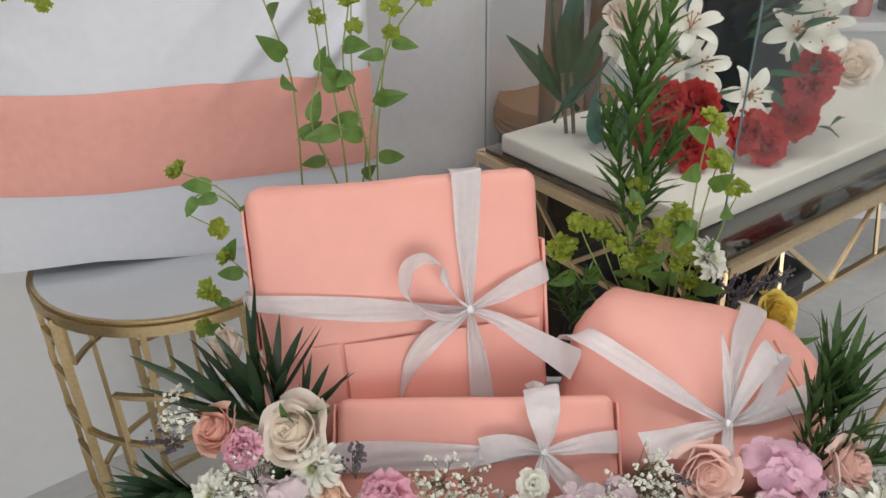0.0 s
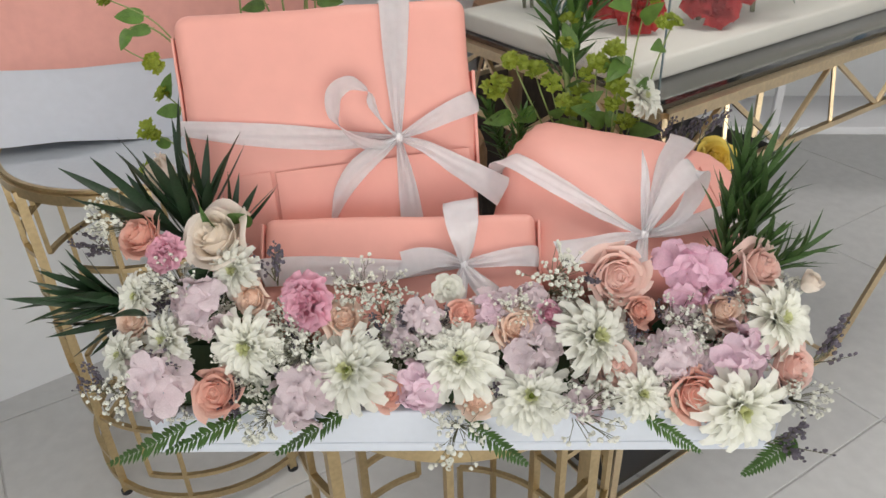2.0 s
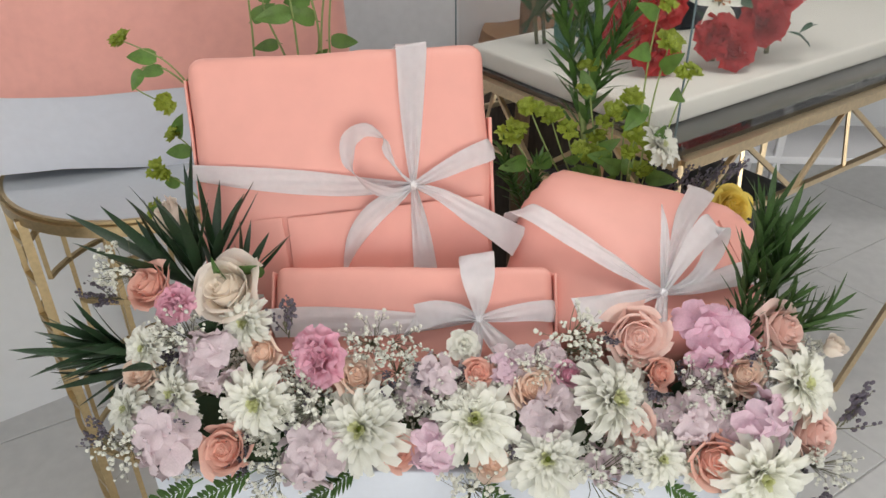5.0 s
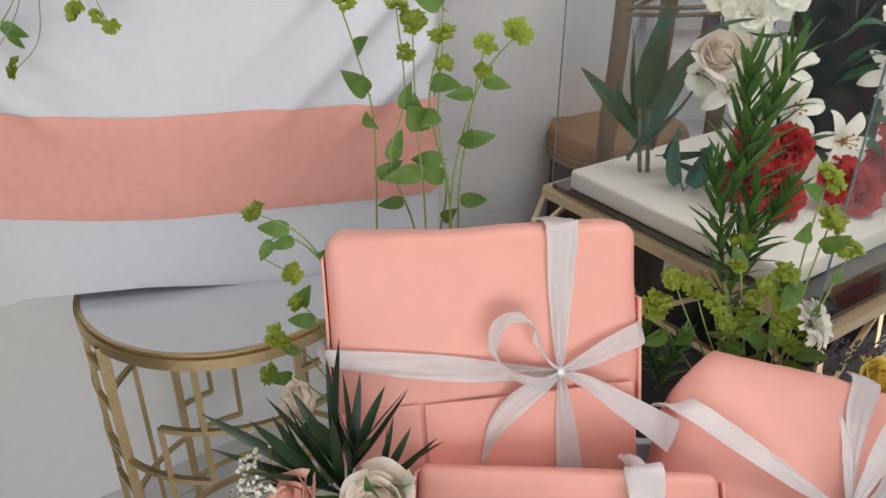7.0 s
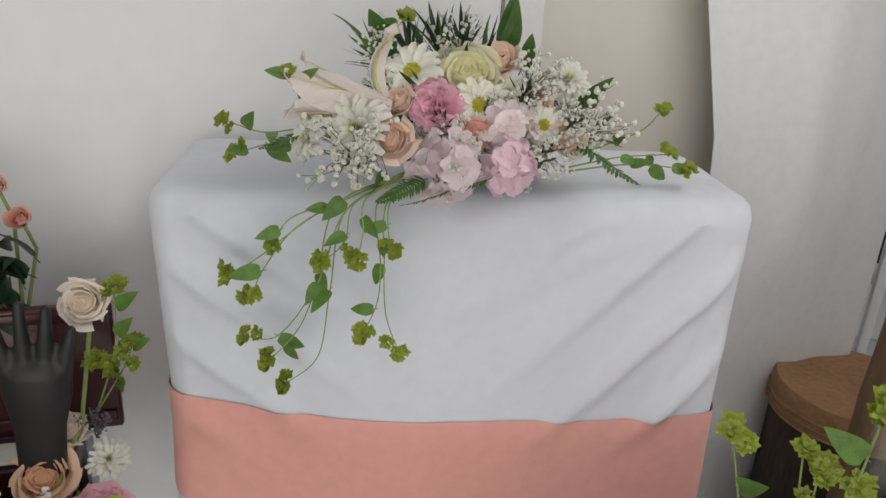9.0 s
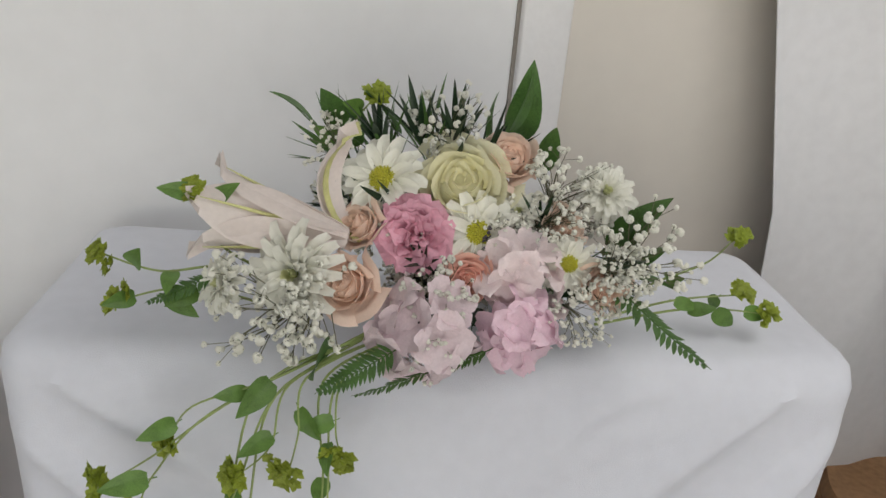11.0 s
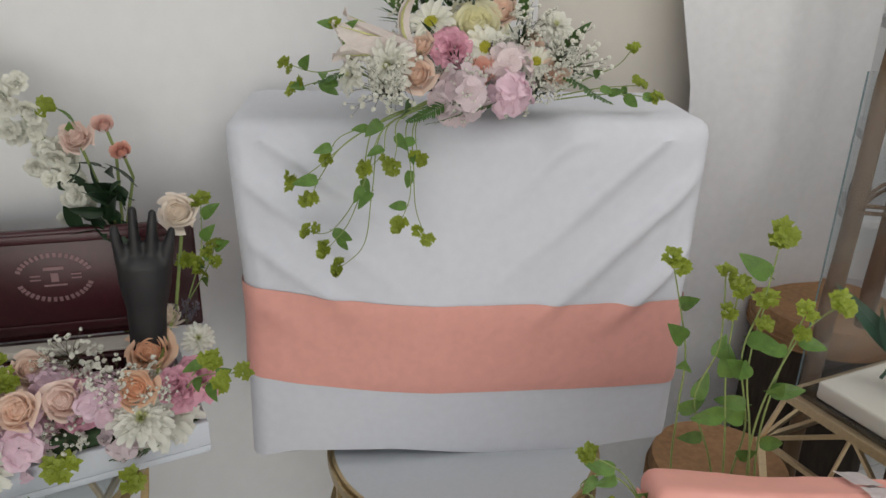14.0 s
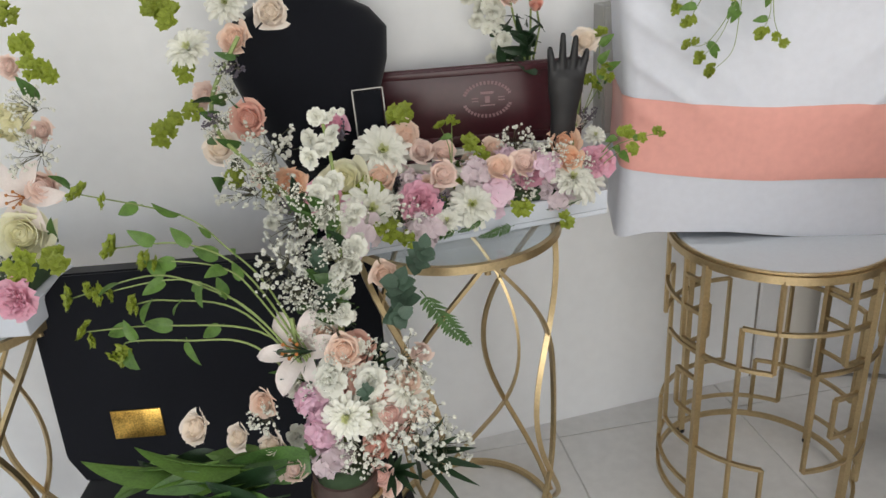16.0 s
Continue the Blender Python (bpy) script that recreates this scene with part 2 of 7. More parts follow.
def curtain_at(u, v):
    d = CB - CA
    nrm = Vector((-d.y, d.x, 0)).normalized()
    fold = 0.020 * math.sin(u * 9 + 0.8 * math.sin(u * 4)) + 0.004 * math.sin(u * 23 + 1.3) * (0.6 + 0.4 * v)
    z = FLOOR + 0.02 + v * 2.7
    return CA + d * u + nrm * (fold - 0.05) + Vector((0.03 * (1 - u) - 0.22 * max(0, z - 1.25) * (1 - u) ** 2 - 0.26 * max(0, min(1, (1.08 - z) / 0.15)) * (1 - u) ** 2, -0.06 * max(0, min(1, (1.08 - z) / 0.15)) * (1 - u) ** 2, z))


bm = bmesh.new()
add_grid(bm, curtain_at, 140, 16)
cu = part("curtain", bm, CURTAIN)
sol = cu.modifiers.new("thick", "SOLIDIFY")
sol.thickness = 0.002
tagged(cu, "pale grey satin curtain in soft folds", "curtain")

# ---- drum tables ----


def drum_table(name, c, top, R, label, w=0.011, turn=0.0, group=""):
    """A gold drum table: rings, four upright pairs, a fret of bars between them and a glass top."""
    t = thing(name, pose(c[0], c[1], FLOOR, 0, 0, turn), label, "side table", group)
    H = top - FLOOR
    def ring(nm, z, r, hh, a0=0, a1=360):
        bm = bmesh.new()
        n = max(6, int(abs(a1 - a0) / 6))
        pts = arc(0, 0, z, r, a0, a1, n)
        full = abs(a1 - a0) == 360
        add_tube(bm, pts[:-1] if full else pts, w * 0.62, 4, closed=full, flat=1.0)
        for v in bm.verts:
            v.co.z = z + (v.co.z - z) * hh
        part(nm, bm, GOLD, t)
    ring("top_ring", H - 0.018, R, 2.0)
    ring("top_ring", H - 0.004, R - 0.006, 0.6)
    ring("base_ring", 0.035, R, 1.6)
    def upright(a, z0, z1, ww=w, nm="upright"):
        p = Vector((R * math.cos(radians(a)), R * math.sin(radians(a)), 0))
        part(nm, bar(p + Vector((0, 0, z0)), p + Vector((0, 0, z1)), ww), GOLD, t, m=None, smooth=False)
    for a in (20, 110, 200, 290):
        upright(a, 0.0, H - 0.02, w * 1.45, "leg")
        part("foot", lathe([(0.004, 0), (0.012, 0.0), (0.012, 0.008), (0.004, 0.012)], 12), BLACKGLOSS, t, m=Matrix.Translation((R * math.cos(radians(a)), R * math.sin(radians(a)), 0)))
        # fret of long and short bars joined by arcs
        f1, f2, w9 = a + 22, a + 39, w * 0.85
        ring("fret_arc", H * 0.80, R, 1, f1, a + 90)
        ring("fret_arc", H * 0.66, R, 1, a - 30, f2)
        ring("fret_arc", H * 0.30, R, 1, a - 30, f2)
        ring("fret_arc", H * 0.13, R, 1, f1, a + 90)
        upright(f1, H * 0.13, H * 0.80, w9, "fret_bar")
        upright(f2, H * 0.66, H - 0.02, w9, "fret_bar")
        upright(f2, 0.035, H * 0.30, w9, "fret_bar")
        upright(a - 15, H * 0.68, H - 0.02, w9, "fret_bar")
        ring("fret_arc", H * 0.91, R, 1, a - 15, a)
        ring("fret_arc", H * 0.68, R, 1, a - 15, a)
        upright(a - 17, H * 0.42, H * 0.56, w9, "fret_bar")
        ring("fret_arc", H * 0.56, R, 1, a - 17, a)
        ring("fret_arc", H * 0.42, R, 1, a - 17, a)
        upright(a - 30, H * 0.30, H * 0.66, w9, "fret_bar")
    g = part("glass_top", lathe([(0.001, H - 0.009), (R - 0.008, H - 0.009), (R - 0.008, H - 0.001), (0.001, H - 0.001)], 64), MIRRORTOP, t, "pale grey glass top", smooth=False)
    return t


drum_table("drum_table", (-0.475, 1.27), 0.712, 0.258, "tall gold drum table with square fretwork and glass top", turn=34.6)
drum_table("drum_table", (0.115, 0.70), 0.678, 0.215, "smaller gold drum table under the gift tray", 0.010, turn=30)


def loop_table(c, top, R, turn, label, group="loop tables"):
    """A gold table with crossing arched bars and a glass top."""
    t = thing("loop_table", pose(c[0], c[1], FLOOR, 0, 0, turn), label, "side table", group)
    H = top - FLOOR
    for nm, z, r, h in (("top_ring", H - 0.013, R, 1.5), ("base_ring", 0.012, R * 0.92, 1.4)):
        bm = bmesh.new()
        add_tube(bm, arc(0, 0, z, r, 0, 360, 60)[:-1], 0.0085, 4, closed=True)
        for v in bm.verts:
            v.co.z = z + (v.co.z - z) * h
        part(nm, bm, GOLD, t)
    # wide arches that cross beside four nodes
    for k in range(4):
        for start, bow in ((45, 56), (45, -56)):
            bm = bmesh.new()
            pts = []
            for i in range(29):
                v = i / 28
                a = k * 90 + start + bow * math.sin(math.pi * v) + (3 if bow > 0 else -3)
                r = R * (0.985 - 0.05 * math.sin(math.pi * v))
                pts.append(Vector((r * math.cos(radians(a)), r * math.sin(radians(a)), 0.012 + (H - 0.03) * v)))
            add_tube(bm, pts, 0.0055, 4, flat=1.6)
            part("arched_bar", bm, GOLD, t)
    for k in range(6):
        a = radians(k * 60 + 15)
        part("glass_clip", lathe([(0.002, H - 0.036), (0.007, H - 0.034), (0.007, H - 0.026)], 10), GOLD, t, m=Matrix.Translation((R * 0.97 * math.cos(a), R * 0.97 * math.sin(a), 0)))
    g = part("glass_top", lathe([(0.001, H - 0.008), (R - 0.004, H - 0.008), (R - 0.004, H - 0.001), (0.001, H - 0.001)], 64), GLASS, t, "clear glass top", smooth=False)
    g.visible_shadow = False
    return t


loop_table((-1.172, 0.863), 0.830, 0.240, -6, "gold table with crossing arched bars under the jewellery tray")

# ---- covered box on the tall drum table ----
COV = pose(-0.858, 1.135, 0, 0, 0, 15.8)


def rounded(w, d, r, n=8):
    """A rounded rectangle, front edge on v=0, as (u, v) pairs."""
    out = []
    for cx, cy, a0 in ((w - r, r, -90), (w - r, d - r, 0), (r, d - r, 90), (r, r, 180)):
        for k in range(n + 1):
            a = radians(a0 + 90 * k / n)
            out.append((cx + r * math.cos(a), cy + r * math.sin(a)))
    # finer front, back and sides
    fine = []
    for i, p in enumerate(out):
        q = out[(i + 1) % len(out)]
        L = math.hypot(q[0] - p[0], q[1] - p[1])
        k = max(1, int(L / 0.009))
        fine += [(p[0] + (q[0] - p[0]) * j / k, p[1] + (q[1] - p[1]) * j / k) for j in range(k)]
    return fine


CW, CD, CZ0, CZ1 = 0.808, 0.295, 0.719, 1.338


def cover_point(u, v, z, out=0.0):
    """Cloth surface: a soft pull from the top corners towards the band, slack at the lower hem."""
    k = (z - CZ0) / (CZ1 - CZ0)
    cx, cy = CW / 2, CD / 2
    s = 1.0 - 0.044 * min(1, (1 - k) / 0.5) + 0.03 * max(0, 1 - k / 0.45)
    x, y = cx + (u - cx) * s, v
    if v < CD * 0.4:
        y -= (0.026 + 0.036 * max(0, math.sin(math.pi * u / CW)) ** 0.8) * min(1, (1 - k) / 0.5) * (0.42 + 0.58 * min(1, k / 0.27))
    wr = 0.0
    if k > 0.40:
        fade = min(1, (k - 0.40) / 0.12) * min(1, (1.0 - k) / 0.08)
        wl = 0.5 + 0.5 * math.sin(70 * (u * 0.62 + (z - 1.0) * 0.78) + 2 * math.sin(5 * z))
        wq = 0.5 + 0.5 * math.sin(64 * ((CW - u) * 0.66 + (z - 1.0) * 0.75) + 1.5)
        wr = fade * min(1, u / 0.07, (CW - u) / 0.07) * (0.020 * wl ** 4 * max(0, 1 - u / 0.30) + 0.025 * wq ** 4 * max(0, 1 - (CW - u) / 0.42))
    # creases fanning out of the two top corners
    for dx, amp, f0 in ((CW - u, 0.0042, 0.4), (u, 0.0026, 1.9)):
        dz = CZ1 - z
        rr = math.hypot(dx, dz)
        th = math.atan2(dz, dx + 1e-4)
        ridge = (0.5 + 0.5 * math.sin(th * 21 + f0 + 1.2 * math.sin(rr * 9))) ** 4 + 0.6 * (0.5 + 0.5 * math.sin(th * 37 + f0 * 3)) ** 5
        wr += amp * ridge * min(1, rr / 0.22) ** 1.5 * math.exp(-(rr / 0.34) ** 2) * min(1, dx / 0.03, max(0, dz) / 0.03)
    n1 = noise.noise(Vector((u * 5, v * 5, z * 4))) * 0.004 + noise.noise(Vector((u * 16, v * 9, z * 7 + 3))) * 0.0016
    front = 1 if v < CD * 0.5 else -1
    y -= front * (wr + n1 + out)
    x += (out if u > cx else -out) if min(u, CW - u) < 0.03 else 0
    return Vector((x, y, z))


outline = rounded(CW, CD, 0.035)
zs = [CZ0 + (CZ1 - 0.03 - CZ0) * j / 72 for j in range(73)]
bm = bmesh.new()
rows = []
for j, z in enumerate(zs):
    rows.append([bm.verts.new(cover_point(u, v, z + (0.012 * math.sin(u * 9) - 0.012 * math.exp(-(u / 0.05) ** 2) if j == 0 else 0))) for u, v in outline])
for ins, dz in ((0.004, 0.016), (0.012, 0.025), (0.028, 0.030), (0.07, 0.031), (0.13, 0.030)):
    rows.append([bm.verts.new(Vector((CW / 2 + (u - CW / 2) * (1 - ins * 2 / CW), CD / 2 + (v - CD / 2) * (1 - ins * 2 / CD), CZ1 - 0.03 + dz + 0.003 * noise.noise(Vector((u * 9, v * 9, 1)))))) for u, v in outline])
n = len(outline)
for a, b in zip(rows, rows[1:]):
    for k in range(n):
        bm.faces.new((a[k], a[(k + 1) % n], b[(k + 1) % n], b[k]))
bm.faces.new(rows[-1]), bm.faces.new(rows[0][::-1])
covered = thing("covered_box", COV, "large box draped in white cloth with a salmon band", "covered box")
part("cloth", bm, COVER, covered)
# the band, a second layer over the cloth
bm = bmesh.new()
band_z = lambda u: 0.866 + 0.030 * max(0, 1 - u / 0.35) ** 1.5 - 0.010 * max(0, u / CW - 0.6) / 0.4
rows = []
for j in range(13):
    z = lambda u: band_z(u) + (0.172 * j / 12)
    rows.append([bm.verts.new(cover_point(u, v, z(u), 0.0035 if 0 < j < 12 else 0.0022)) for u, v in outline])
for a, b in zip(rows, rows[1:]):
    for k in range(n):
        bm.faces.new((a[k], a[(k + 1) % n], b[(k + 1) % n], b[k]))
part("band", bm, BAND, covered, "salmon cloth band")

# ---- gift tray and its three gifts ----
TRAY = pose(-0.184, 0.472, 0.681, 0, 0, -0.6)
tray = thing("gift_tray", TRAY, "white board tray holding gifts and flowers", "tray")
part("base", box((0, 0, 0), (0.62, 0.36, 0.012), 0.002), FOAM, tray)
for nm, lo, hi in (("front_wall", (0, 0, 0.0125), (0.62, 0.012, 0.055)), ("back_wall", (0, 0.348, 0.0125), (0.62, 0.36, 0.055)), ("side_wall", (0, 0.0125, 0.0125), (0.012, 0.3475, 0.055)), ("side_wall", (0.608, 0.0125, 0.0125), (0.62, 0.3475, 0.055))):
    part(nm, box(lo, hi, 0.002), FOAM, tray)
part("floral_foam", box((0.014, 0.014, 0.013), (0.606, 0.085, 0.075), 0.006), mat("floral_foam", (0.05, 0.09, 0.04), 0.9), tray, "green floral foam under the flowers")
part("floral_foam", box((0.014, 0.09, 0.013), (0.10, 0.30, 0.085), 0.006), bpy.data.materials["floral_foam"], tray)


def wrapped(w, h, d, r=0.012, soft=0.004, seed=1, squash=None):
    """A paper-wrapped box standing on its base: front on y=0, x across, z up, with soft edges and end folds."""
    bm = bmesh.new()
    add_box(bm, (0, 0, 0), (w, d, h), r, 4)
    bmesh.ops.subdivide_edges(bm, edges=[e for e in bm.edges if e.calc_length() > 0.03], cuts=14, use_grid_fill=True)
    for v in bm.verts:
        p = v.co
        q = noise.noise_vector(Vector((p.x * 11 + seed, p.y * 11, p.z * 11)))
        p += q * soft
        q = noise.noise_vector(Vector((p.x * 40 + seed, p.y * 40, p.z * 40)))
        p += q * soft * 0.25
        if squash:
            squash(p)
    return bm


def strip(f, n=40, m=10, thick=0.0005):
    """A ribbon: f(s) gives its place, across and out directions, width and pleat height; real thickness."""
    bm = bmesh.new()
    rows = []
    for i in range(n + 1):
        p, a, o, wd, pl = f(i / n)
        rows.append([bm.verts.new(p + a * (wd * (j / m - 0.5)) + o * (pl * math.sin(5 * math.pi * j / m + p.x * 40) + 0.0010 * math.sin(math.pi * j / m) + 0.0016 * noise.noise(Vector((i * 0.16 + p.x * 30, j * 0.25, p.z * 20))))) for j in range(m + 1)])
    for r, q in zip(rows, rows[1:]):
        for j in range(m):
            bm.faces.new((r[j], r[j + 1], q[j + 1], q[j]))
    bmesh.ops.solidify(bm, geom=bm.faces[:], thickness=thick)
    return bm


def spline(pts, t):
    """Catmull-Rom through pts."""
    n = len(pts) - 1
    x = min(max(t, 0), 0.99999) * n
    i, u = int(x), x - int(x)
    p = [Vector(pts[min(max(i + k, 0), n)]) for k in (-1, 0, 1, 2)]
    return 0.5 * (2 * p[1] + (p[2] - p[0]) * u + (2 * p[0] - 5 * p[1] + 4 * p[2] - p[3]) * u * u + (3 * p[1] - p[0] - 3 * p[2] + p[3]) * u ** 3)


def sash(name, pts, widths, parent, gathered=-1.0, face=(0, -1, 0)):
    """A ribbon through pts lying broad side towards face, pleated where it is gathered into the knot (0: its start, 1: its end)."""
    face = Vector(face)
    def f(s):
        p = spline(pts, s)
        t = (spline(pts, s + 0.02) - spline(pts, s - 0.02)).normalized()
        a = t.cross(face)
        a = a.normalized() if a.length > 1e-5 else Vector((1, 0, 0))
        wd = spline([(q, 0, 0) for q in widths], s).x
        k = max(0, 1 - abs(s - gathered) / 0.75) if gathered >= 0 else 0
        return p, a, a.cross(t), max(wd, 0.0008), 0.0016 * k
    return part(name, strip(f), RIBBON, parent)


def curl(name, pts, widths, parent, across):
    """A standing bow loop through pts, its width lying along across."""
    c = Vector(across)
    def f(s):
        p = spline(pts, s)
        t = (spline(pts, s + 0.02) - spline(pts, s - 0.02)).normalized()
        a = (c - t * c.dot(t)).normalized()
        k = max(0, 1 - min(s, 1 - s) / 0.25)
        return p, a, a.cross(t), spline([(q, 0, 0) for q in widths], s).x, 0.0012 * k
    return part(name, strip(f, 64), RIBBON, parent)


def knot_mesh(r):
    """A small pinched knot of ribbon with folds across it."""
    bm = bmesh.new()
    bmesh.ops.create_uvsphere(bm, u_segments=20, v_segments=14, radius=r)
    for v in bm.verts:
        v.co *= 1 + 0.14 * math.sin(7 * math.atan2(v.co.x, v.co.y) + v.co.z * 500)
        v.co.z *= 1.15
    return bm


SUPPORT = bpy.data.materials["floral_foam"]
part("gift_support", box((0.02, 0.15, 0.013), (0.33, 0.30, 0.085), 0.004), FOAM, tray, "white foam block under the gifts")
part("gift_support", box((0.38, 0.12, 0.013), (0.58, 0.30, 0.05), 0.004), FOAM, tray)

# large upright gift, leaning back
gift = thing("wrapped_gift", pose(-0.168, 0.648, 0.770, -22, 0, 8.5), "large box gift in salmon paper with white satin bow", "gift", "gifts on the tray")
part("paper", wrapped(0.330, 0.302, 0.095, 0.017, 0.0046, 1), PAPER, gift)
part("paper_flap", wrapped(0.226, 0.118, 0.0030, 0.001, 0.0010, 4), PAPER, gift, "folded paper flap", Matrix.Translation((0.099, -0.0052, 0.004)) @ pose(0, 0, 0, 0, -2.5, 0))
part("paper_flap", wrapped(0.090, 0.113, 0.0022, 0.001, 0.0008, 5), PAPER, gift, "", Matrix.Translation((0.006, -0.0046, 0.005)) @ pose(0, 0, 0, 0, -3.5, 0))
part("paper_flap", wrapped(0.004, 0.12, 0.085, 0.001, 0.001, 7), PAPER, gift, "", pose(0.3283, 0.006, 0.10, 0, 1.2, 0))
part("paper_flap", wrapped(0.003, 0.16, 0.07, 0.001, 0.001, 8), PAPER, gift, "", pose(-0.0022, 0.010, 0.12, 0, -0.8, 0))
KN = (0.238, -0.013, 0.150)
sash("ribbon_band", [(0.246, 0.09, 0.3068), (0.246, 0.006, 0.3065), (0.246, -0.004, 0.294), (0.2425, -0.0052, 0.24), (0.240, -0.0072, 0.19), KN], [0.034, 0.034, 0.034, 0.027, 0.017, 0.006], gift, 1.0)
sash("ribbon_band", [KN, (0.243, -0.0085, 0.10), (0.246, -0.0085, 0.05), (0.247, -0.0085, 0.006)], [0.006, 0.020, 0.027, 0.028], gift, 0.0)
sash("ribbon_band", [(-0.006, 0.05, 0.180), (-0.0055, 0.004, 0.179), (0.006, -0.0058, 0.178), (0.06, -0.0058, 0.169), (0.12, -0.0058, 0.160), (0.18, -0.0075, 0.152), KN], [0.016, 0.017, 0.018, 0.025, 0.027, 0.021, 0.006], gift, 1.0)
sash("ribbon_band", [KN, (0.27, -0.014, 0.163), (0.30, -0.010, 0.175), (0.326, -0.005, 0.183), (0.3345, 0.01, 0.186)], [0.006, 0.017, 0.023, 0.026, 0.022], gift, 0.0)
curl("bow_loop", [KN, (0.218, -0.019, 0.142), (0.190, -0.022, 0.152), (0.169, -0.024, 0.176), (0.170, -0.026, 0.203), (0.188, -0.027, 0.214), (0.206, -0.026, 0.204), (0.213, -0.022, 0.185), (0.224, -0.017, 0.164), KN], [0.006, 0.016, 0.023, 0.024, 0.023, 0.021, 0.019, 0.016, 0.010, 0.006], gift, (-0.45, -0.55, 0.62))
sash("bow_tail", [KN, (0.216, -0.018, 0.138), (0.190, -0.016, 0.120), (0.170, -0.011, 0.096), (0.158, -0.007, 0.070), (0.153, -0.006, 0.052)], [0.006, 0.018, 0.024, 0.020, 0.009, 0.0012], gift, 0.0)
sash("bow_tail", [KN, (0.268, -0.020, 0.137), (0.300, -0.028, 0.115), (0.332, -0.034, 0.093), (0.352, -0.036, 0.079)], [0.006, 0.016, 0.025, 0.032, 0.037], gift, 0.0, (0.25, -1, 0.2))
part("bow_knot", knot_mesh(0.0046), RIBBON, gift, "", Matrix.Translation(KN))

# flat gift at the front
gift = thing("wrapped_gift", pose(-0.084, 0.553, 0.760, -40.5, 0, -0.4), "flat salmon gift with white satin bow behind the flowers", "gift", "gifts on the tray")
part("paper", wrapped(0.294, 0.134, 0.06, 0.010, 0.0022, 21), PAPER, gift)
part("paper_flap", wrapped(0.003, 0.10, 0.05, 0.001, 0.001, 9), PAPER, gift, "", pose(0.296, 0.004, 0.026, 0, 0, 3))
part("paper_flap", wrapped(0.003, 0.10, 0.05, 0.001, 0.001, 10), PAPER, gift, "", pose(-0.0048, 0.004, 0.028, 0, 0, -3))
K3 = (0.216, -0.012, 0.077)
sash("ribbon_band", [(-0.003, 0.03, 0.068), (-0.002, -0.003, 0.071), (0.010, -0.0048, 0.073), (0.06, -0.0048, 0.074), (0.12, -0.0055, 0.073), (0.165, -0.0075, 0.074), K3], [0.026, 0.029, 0.031, 0.031, 0.026, 0.017, 0.006], gift, 1.0)
sash("ribbon_band", [K3, (0.24, -0.011, 0.081), (0.268, -0.0075, 0.085), (0.291, -0.0045, 0.086), (0.2975, 0.01, 0.086)], [0.006, 0.015, 0.020, 0.023, 0.02], gift, 0.0)
sash("ribbon_band", [(0.212, 0.05, 0.139), (0.213, 0.006, 0.1385), (0.214, -0.004, 0.126), (0.215, -0.006, 0.10), K3], [0.022, 0.022, 0.022, 0.015, 0.006], gift, 1.0)
curl("bow_loop", [K3, (0.2165, -0.024, 0.094), (0.215, -0.034, 0.115), (0.2135, -0.036, 0.132), (0.213, -0.027, 0.1425), (0.2125, -0.014, 0.137), (0.2135, -0.008, 0.115), (0.215, -0.008, 0.09)], [0.007, 0.021, 0.033, 0.036, 0.036, 0.032, 0.022, 0.008], gift, (0.96, 0.05, 0.20))
sash("bow_tail", [K3, (0.195, -0.017, 0.083), (0.172, -0.016, 0.083), (0.152, -0.013, 0.078)], [0.006, 0.018, 0.025, 0.028], gift, 0.0)
sash("bow_tail", [(0.158, -0.0125, 0.076), (0.147, -0.011, 0.067), (0.137, -0.009, 0.057)], [0.020, 0.009, 0.001], gift, -1)
sash("bow_tail", [K3, (0.212, -0.018, 0.056), (0.206, -0.018, 0.03), (0.202, -0.014, 0.0)], [0.006, 0.016, 0.021, 0.025], gift, 0.0)
sash("bow_tail", [K3, (0.226, -0.019, 0.062), (0.242, -0.019, 0.045), (0.258, -0.014, 0.026)], [0.006, 0.016, 0.024, 0.031], gift, 0.0)
part("bow_knot", knot_mesh(0.0046), RIBBON, gift, "", Matrix.Translation(K3))

# soft gift lying back on the right
gx = Vector((0.971, -0.150, -0.176)).normalized()
gz = Vector((0.03, 0.92, 0.39))
gz = (gz - gx * gz.dot(gx)).normalized()
gy = gz.cross(gx)
gm = Matrix.Identity(4)
for i in range(3):
    gm[i][0], gm[i][1], gm[i][2] = gx[i], gy[i], gz[i]
gm.translation = (0.158, 0.584, 0.852)
gift = thing("wrapped_gift", gm, "soft salmon gift lying back with white satin bow", "gift", "gifts on the tray")


